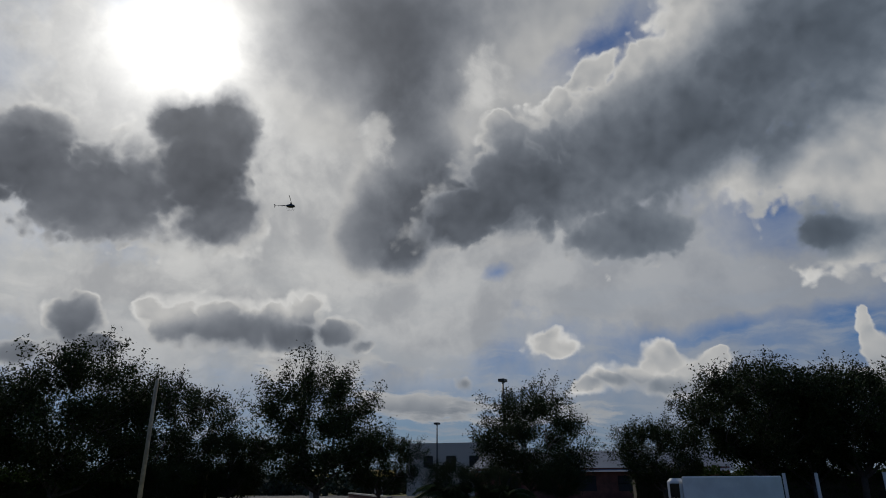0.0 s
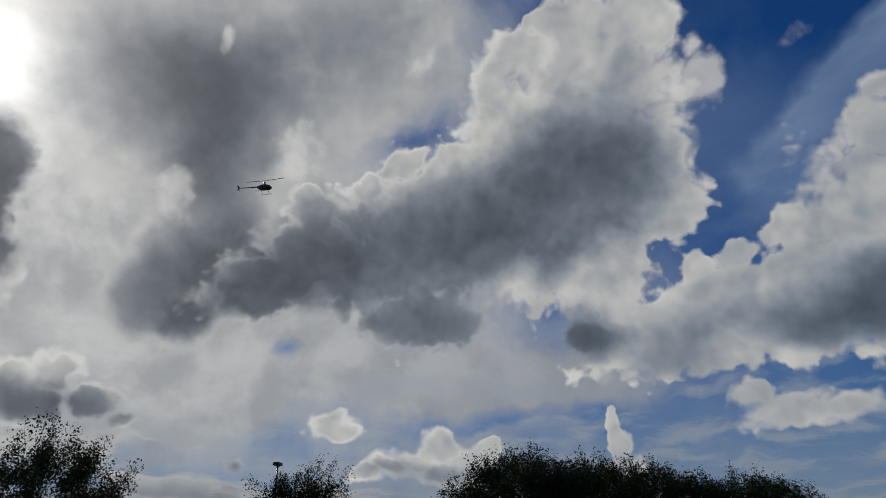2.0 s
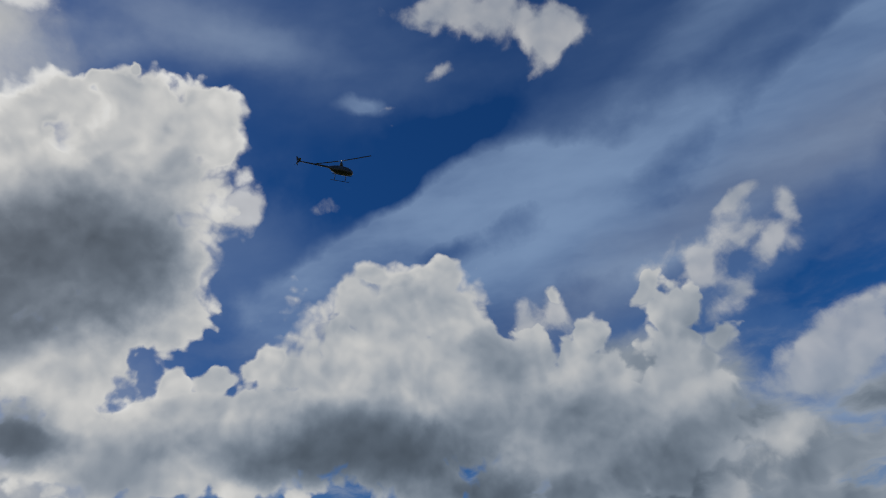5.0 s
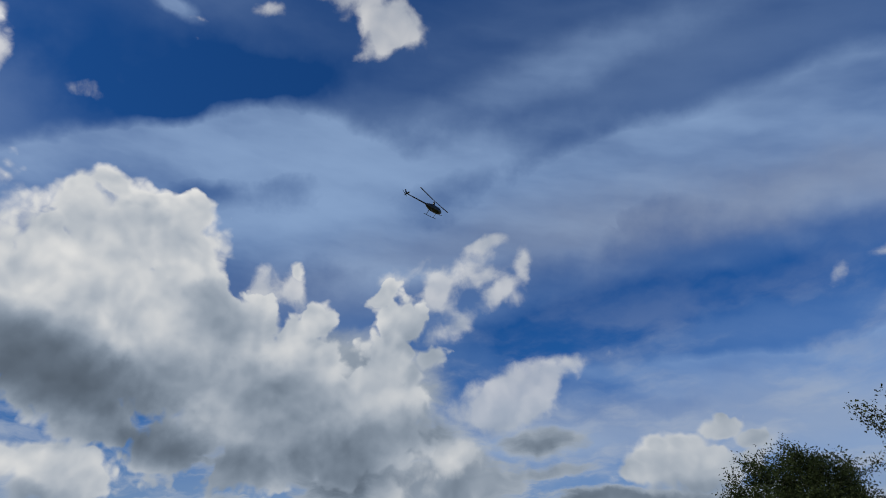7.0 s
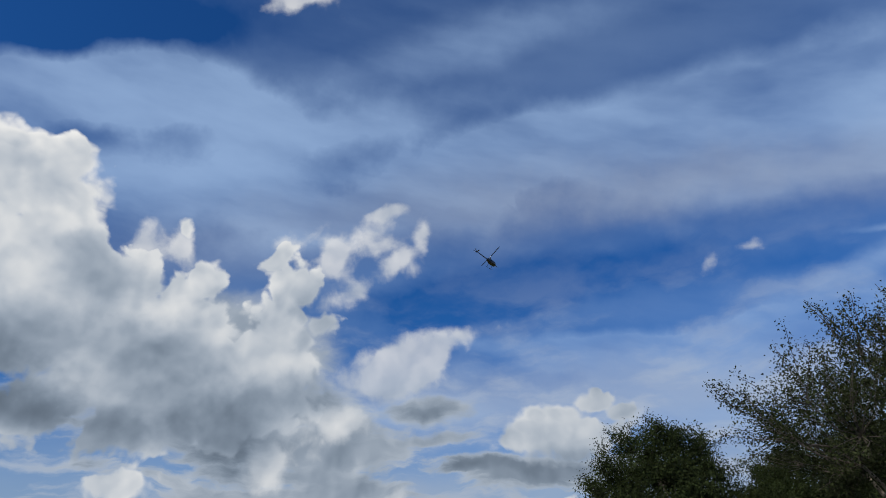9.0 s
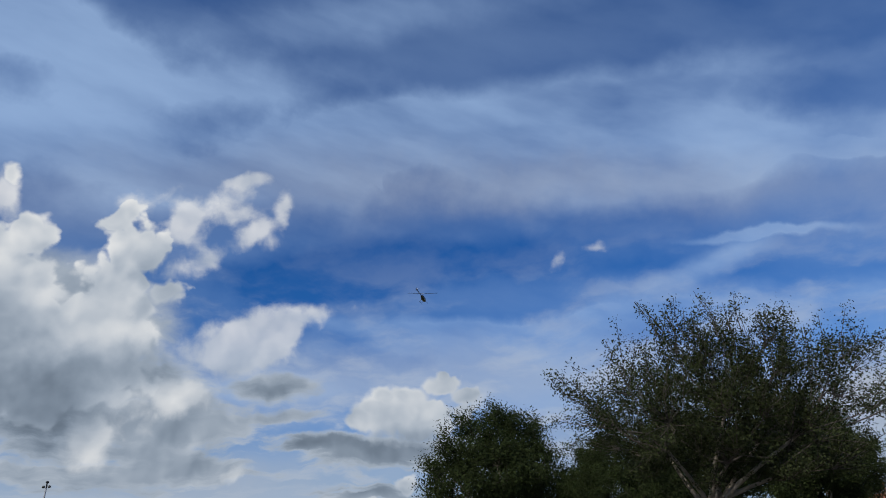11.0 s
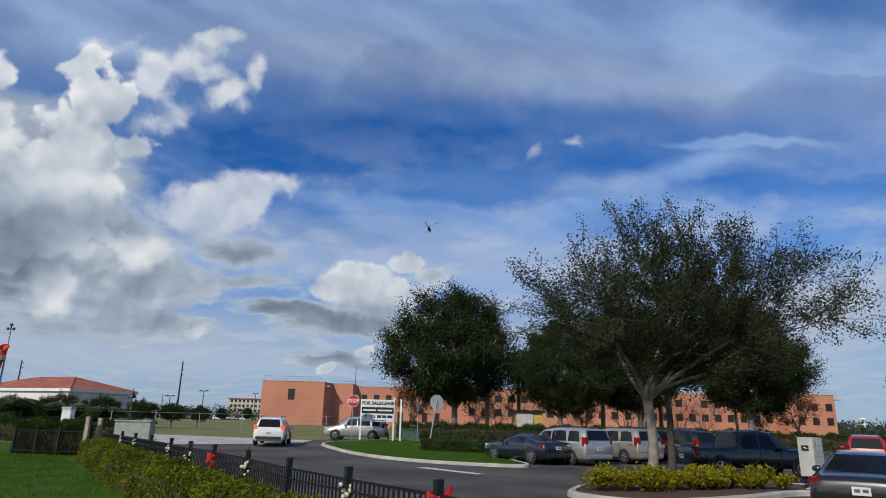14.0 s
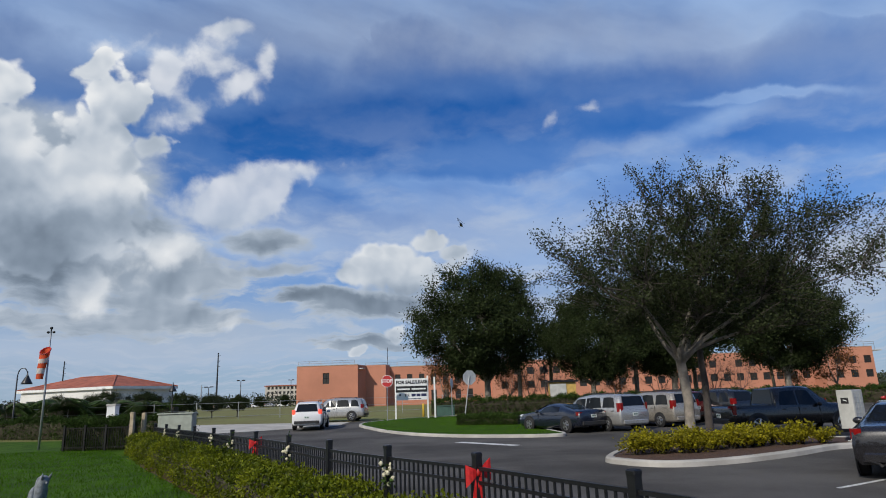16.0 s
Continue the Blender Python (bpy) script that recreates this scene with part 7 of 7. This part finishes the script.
pier = base("gate_pier", pose(-23.5, 43.5, rise(43)), "white painted masonry pier", "pier")
part("shaft", Shape().box(-0.28, -0.28, -0.1, 0.28, 0.28, 1.95), WHITE_PAINT, pier)
part("cap", Shape().box(-0.33, -0.33, 1.95, 0.33, 0.33, 2.08, 0.02), CONCRETE, pier)


def lantern_post(x, y, high, label, arm=True):
    lamp = base("street_lantern", pose(x, y, rise(y)), label, "street lamp", "lantern posts")
    part("pole", Shape().tube([(0, 0, -0.1), (0, 0, 0.6), (0, 0, high - 0.35)], [0.10, 0.06, 0.045], 8), BLACK_METAL, lamp, smooth=True)
    if arm:
        hook = [(0.38 - 0.38 * math.cos(math.pi * k / 8), 0, high - 0.35 + 0.55 * math.sin(math.pi * k / 8)) for k in range(9)]
        part("arm", Shape().tube(hook, 0.035, 6), BLACK_METAL, lamp)
        x0, z0 = 0.76, high - 0.40
    else:
        x0, z0 = 0.0, high - 0.1
    part("shade", Shape().loft([[(x0 + r * math.cos(a), r * math.sin(a), z0 + z) for a in (2 * math.pi * k / 14 for k in range(14))] for r, z in ((0.40, -0.62), (0.36, -0.5), (0.24, -0.28), (0.10, -0.02), (0.05, 0.1), (0.02, 0.35))]), BLACK_METAL, lamp, smooth=True)


lantern_post(-33.5, 48, 4.7, "black gooseneck street lantern behind the lawn")
lantern_post(-29.8, 66.5, 3.7, "black street lantern with a bell shade", False)
lantern_post(8.4, 63, 4.2, "black street lantern between the tree trunks", False)


def pole_lamp(name, x, y, high, label, heads=1, r=0.09, mat=None, lean=0.0):
    p = base(name, pose(x, y, rise(y), 0, lean, 0), label, "street lamp", "tall lamp posts")
    part("pole", Shape().tube([(0, 0, -0.2), (0, 0, high)], [r, r * 0.65], 8), mat or BLACK_METAL, p, smooth=True)
    part("bracket", Shape().box(-0.35, -0.05, high - 0.08, 0.35, 0.05, high), BLACK_METAL, p)
    for s in ((0,) if heads == 1 else (-1, 1)):
        part("lamp_head", Shape().box(s * 0.75 - 0.42, -0.3, high - 0.02, s * 0.75 + 0.42, 0.3, high + 0.24, 0.04), BLACK_METAL, p)


pole_lamp("lamp_post", -54.0, -26.2, 10.6, "tall dark car park lamp post with a box head", 1, 0.13)
pole_lamp("lamp_post", -76.5, -47.4, 9.2, "tall dark car park lamp post further off", 1, 0.12)
tagged(part("bare_pole", Shape().tube([(-14.2, -20.6, -0.2), (-14.2, -20.6, 5.35)], [0.09, 0.06], 8), WOOD_POST, smooth=True), "bare grey pole standing near the trees", "pole", "bare poles")
tagged(part("bare_pole", Shape().tube([(-26.6, -32.5, -0.2), (-26.6, -32.5, 6.0)], [0.09, 0.06], 8), WOOD_POST, smooth=True), "thin grey pole among the trees", "pole", "bare poles")
for px, d, top in ((404, 180, 8.0), (348, 170, 6.2), (492, 260, 10.5)):
    pole_lamp("lamp_post", d * (px - 784) / 1114, d, top, "far double-headed lamp post beyond the field", 2, 0.14)
for px, d, top in ((362, 240, 21.0), (88, 260, 21.5), (335, 300, 11.0)):
    x = d * (px - 784) / 1114
    u = base("transmission_pole", pose(x, d, 0.4), "tall thin steel transmission pole on the horizon", "utility pole", "utility poles")
    part("pole", Shape().tube([(0, 0, -0.3), (0, 0, top)], [0.38, 0.2], 8), GREY_METAL if top < 15 else BLACK_METAL, u)
    for k in range(3):
        part("insulator", Shape().tube([(0, 0, top - 1.2 - 2.0 * k), (0.9, 0, top - 1.0 - 2.0 * k)], 0.09, 5), BLACK_METAL, u)
wood_pole = base("utility_pole", pose(30.0, 62.0, rise(62), 0, -3, 0), "bare grey timber utility pole among the trees", "utility pole")
part("pole", Shape().tube([(0, 0, -0.2), (0, 0, 7.2)], [0.15, 0.11], 8), WOOD_POST, wood_pole)
# chain-link fence posts along the field
link = base("field_fence", pose(0, 0, 0), "thin steel posts and wires of a field fence", "fence")
for i in range(13):
    x, y = -48 + 4.2 * i, 64 + 0.4 * i
    part("post", Shape().tube([(x, y, rise(y) - 0.1), (x, y, rise(y) + 1.75)], 0.035, 5), GREY_METAL, link)
for z in (0.3, 0.95, 1.65):
    part("wire", Shape().tube([(-48, 64, rise(64) + z), (2.4, 68.8, rise(68.8) + z)], 0.014, 4), GREY_METAL, link)

# owl ornament: one plain shape
owl = Shape()
prof = [(0.13, 0.0), (0.15, 0.10), (0.11, 0.17), (0.10, 0.22), (0.13, 0.30), (0.15, 0.42), (0.14, 0.54), (0.11, 0.62), (0.115, 0.68), (0.11, 0.75), (0.06, 0.80), (0.01, 0.81)]
owl.loft([[(r * math.cos(a) + 0.16 * (z - 0.2) * (z > 0.2), r * 0.9 * math.sin(a), z) for a in (2 * math.pi * k / 14 for k in range(14))] for r, z in prof])
for s in (1, -1):
    owl.tube([(0.12 + 0.03, s * 0.06, 0.76), (0.16, s * 0.085, 0.87)], [0.03, 0.006], 6)
    owl.ball((0.03, s * 0.12, 0.42), (0.07, 0.04, 0.18), 6, 8)
owl.ball((0.20, 0, 0.70), (0.03, 0.02, 0.03), 5, 6)
tagged(part("owl_ornament", owl, OWL, smooth=True, at=pose(-7.85, 12.05, 0.0, 0, 12, -25)), "grey painted owl ornament standing on the lawn", "ornament")
bpy.data.objects["owl_ornament"].scale = (1.0, 1.0, 1.0)

# ---- west side, against the light ----
truck = base("box_truck", pose(-29.7, -4.5, 0.0, 0, 0, 8), "white box truck body beyond the car park", "truck")
part("cargo_box", Shape().box(-1.05, -1.55, 0.45, 1.05, 2.1, 2.02, 0.04), WHITE_PAINT, truck)
part("cab", Shape().box(-1.0, -2.15, 0.35, 1.0, -1.57, 1.95, 0.12), WHITE_PAINT, truck)
part("windscreen", Shape().box(1.0, -2.05, 1.2, 1.012, -1.68, 1.75), GLASS_CAR, truck)
wheel_me = Shape().tube([(-0.12, 0, 0), (0.12, 0, 0)], 0.38, 16).mesh("wheel")
for x in (-0.95, 0.95):
    for y in (-1.5, 1.3):
        part("wheel", wheel_me, RUBBER, truck, at=pose(x, y, 0.38))
shed = base("store_building", pose(0, 0, 0), "low dark brick building with a blue grey sheet roof", "building")
facade(shed, (-66.0, -36.0), (-71.0, -10.0), 3.1, [(4 + 4.2 * i, 2.0, 0.8, 1.5) for i in range(5)], BRICK_RED)
facade(shed, (-71.0, -10.0), (-82.0, -12.0), 3.1, [], BRICK_RED)
facade(shed, (-77.0, -38.0), (-66.0, -36.0), 3.1, [], BRICK_RED)
part("roof", Shape().add([(-65.4, -36.6, 2.7), (-70.4, -9.4, 2.7), (-76.0, -10.6, 5.0), (-71.2, -37.4, 5.0), (-82, -12, 3.0), (-77.5, -38.4, 3.0)], [(0, 1, 2, 3), (3, 2, 4, 5)]), ROOF_SHEET, shed)
hall = base("pale_hall", pose(0, 0, 0), "far pale flat-roofed hall behind the trees", "building")
facade(hall, (-76.0, -52.0), (-81.0, -38.0), 6.8, [(3 + 3.2 * i, 1.4, 3.6, 1.5) for i in range(4)], FAR_WALL)
facade(hall, (-81.0, -38.0), (-92.0, -42.0), 6.8, [], FAR_WALL)
part("roof", Shape().add([(-76, -52, 6.7), (-81, -38, 6.7), (-92, -42, 6.7), (-87, -56, 6.7)], [(0, 1, 2, 3)]), CONCRETE, hall)
for x, y, w, a in ((-36.9, -33.6, 3.6, 45), (-40.2, -30.0, 2.6, 50)):
    sh = base("shade_canopy", pose(x, y, 0, 0, 0, a), "curved yellow shade canopy on steel posts", "canopy", "yellow canopies")
    part("canopy", Shape().loft([[(-w / 2 + w * k / 8, s, 2.25 + 0.42 * math.sin(math.pi * k / 8)) for k in range(9)] + [(-w / 2 + w * k / 8, s, 2.19 + 0.42 * math.sin(math.pi * k / 8)) for k in range(8, -1, -1)] for s in (-1.1, 1.1)]), YELLOW_PAINT, sh)
    for k in (-1, 1):
        part("post", Shape().tube([(k * w * 0.42, 0, -0.1), (k * w * 0.42, 0, 2.38)], 0.06, 8), GREY_METAL, sh)
wallw = base("low_wall", pose(-37.5, -29.0, 0, 0, 0, 48), "low dark red brick wall near the canopies", "wall")
part("wall", Shape().box(-7.5, -0.12, -0.1, 7.5, 0.12, 0.95), BRICK_RED, wallw)
part("coping", Shape().box(-7.55, -0.17, 0.95, 7.55, 0.17, 1.04), CONCRETE, wallw)
for x, y in ((-39.9, -3.0), (-40.0, -1.5), (-40.5, 1.5)):
    tagged(part("white_post", Shape().tube([(x, y, -0.1), (x, y, 2.2)], 0.09, 8), WHITE_PAINT), "pale round post beside the truck", "post", "pale posts")


def motions():
    walk(helicopter, [
        (0, pose(-159.68, -165.52, 100.74) @ pose(0, 0, 0, 0, 0, 18) @ pose(0, 0, 0, -4, -4, 0)),
        (0.5, pose(-149.23, -139.41, 96.74) @ pose(0, 0, 0, 0, 0, 13) @ pose(0, 0, 0, -4, 0, 0)),
        (1, pose(-138.26, -113.79, 92.24) @ pose(0, 0, 0, 0, 0, 9) @ pose(0, 0, 0, -4, 2, 0)),
        (1.5, pose(-127.17, -89.27, 87.73) @ pose(0, 0, 0, 0, 0, 4) @ pose(0, 0, 0, -4, 3, 0)),
        (2, pose(-114.79, -65.77, 82.73) @ pose(0, 0, 0, 0, 0, -1) @ pose(0, 0, 0, -4, 4, 0)),
        (2.5, pose(-105.15, -45.34, 79.23) @ pose(0, 0, 0, 0, 0, -3) @ pose(0, 0, 0, -4, 3, 0)),
        (3, pose(-96.34, -27.00, 76.23) @ pose(0, 0, 0, 0, 0, -4) @ pose(0, 0, 0, -4, 2, 0)),
        (3.5, pose(-87.91, -9.66, 73.23) @ pose(0, 0, 0, 0, 0, -6) @ pose(0, 0, 0, -4, 2, 0)),
        (4, pose(-80.02, 6.01, 71.03) @ pose(0, 0, 0, 0, 0, -9) @ pose(0, 0, 0, -4, 3, 0)),
        (4.5, pose(-73.23, 21.03, 69.73) @ pose(0, 0, 0, 0, 0, -13) @ pose(0, 0, 0, -4, 8, 0)),
        (5, pose(-67.19, 35.54, 69.23) @ pose(0, 0, 0, 0, 0, -17) @ pose(0, 0, 0, -4, 12, 0)),
        (5.2, pose(-64.90, 41.26, 69.23) @ pose(0, 0, 0, 0, 0, -18.5) @ pose(0, 0, 0, -4, 12, 0)),
        (7.3, pose(-44.47, 101.54, 74.21) @ pose(0, 0, 0, 0, 0, -28) @ pose(0, 0, 0, -4, 5, 0)),
        (7.5, pose(-42.72, 107.70, 75.01) @ pose(0, 0, 0, 0, 0, -28.5) @ pose(0, 0, 0, -4, 2, 0)),
        (8, pose(-37.63, 122.80, 76.50) @ pose(0, 0, 0, 0, 0, -28) @ pose(0, 0, 0, -4, -2, 0)),
        (8.5, pose(-32.35, 137.18, 77.70) @ pose(0, 0, 0, 0, 0, -25) @ pose(0, 0, 0, -4, -4, 0)),
        (9, pose(-28.12, 150.99, 78.70) @ pose(0, 0, 0, 0, 0, -22.5) @ pose(0, 0, 0, -4, -5, 0)),
        (9.5, pose(-23.26, 165.17, 79.20) @ pose(0, 0, 0, 0, 0, -19.5) @ pose(0, 0, 0, -4, -5, 0)),
        (10, pose(-19.06, 176.37, 79.50) @ pose(0, 0, 0, 0, 0, -17) @ pose(0, 0, 0, -4, -4, 0)),
        (12.5, pose(-5.72, 229.32, 80.70) @ pose(0, 0, 0, 0, 0, -13.5) @ pose(0, 0, 0, -4, 0, 0)),
        (13, pose(-3.86, 239.40, 81.20) @ pose(0, 0, 0, 0, 0, -13.5) @ pose(0, 0, 0, -4, 0, 0)),
        (13.5, pose(-2.42, 252.70, 81.71) @ pose(0, 0, 0, 0, 0, -14) @ pose(0, 0, 0, -4, 0, 0)),
        (14, pose(-0.94, 263.67, 82.21) @ pose(0, 0, 0, 0, 0, -14) @ pose(0, 0, 0, -4, 0, 0)),
        (14.5, pose(0.65, 271.63, 82.71) @ pose(0, 0, 0, 0, 0, -13.5) @ pose(0, 0, 0, -4, 0, 0)),
        (15, pose(1.84, 280.87, 83.21) @ pose(0, 0, 0, 0, 0, -13.5) @ pose(0, 0, 0, -4, 0, 0)),
        (15.5, pose(3.51, 291.46, 84.21) @ pose(0, 0, 0, 0, 0, -13.5) @ pose(0, 0, 0, -4, 0, 0)),
        (16, pose(4.16, 306.93, 85.71) @ pose(0, 0, 0, 0, 0, -14) @ pose(0, 0, 0, -4, 0, 0)),
    ])
    turns = [
        (0, 108), (0.5, 464), (1, 791), (1.5, 1116), (2, 1437), (2.5, 1755),
        (3, 2081), (3.5, 2411), (4, 2739), (4.5, 3068), (5, 3386), (5.2, 3518),
        (7.3, 4897), (7.5, 5022), (8, 5346), (8.5, 5674), (9, 6005), (9.5, 6338),
        (10, 6664), (12.5, 8286), (13, 8541), (13.5, 8918), (14, 9244), (14.5, 9541),
        (15, 9814), (15.5, 10069), (16, 10433),
    ]
    spin = [(0, turns[0][1])]
    for (t0, a0), (t1, a1) in zip(turns, turns[1:]):
        n = round((t1 - t0) * 10)
        spin += [(t0 + (t1 - t0) * i / n, a0 + (a1 - a0) * i / n) for i in range(1, n + 1)]
    walk(main_rotor, [(t, pose(0, 0, 2.72, 0, 0, a)) for t, a in spin])
    walk(tail_rotor, [(t, pose(-0.28, -6.85, 1.35, 83 * i, 0, 0)) for i, (t, a) in enumerate(spin)])
    walk(moving_car, [(t, facing(x, 51.5, -1, 0.06)) for t, x in ((0, 27), (7, 15), (10.2, 6.4), (12.3, 0.2), (13, -2.4), (13.5, -4.0), (14, -5.4), (14.5, -6.6), (15, -8.0), (15.5, -9.0), (16, -9.8))])


motions()
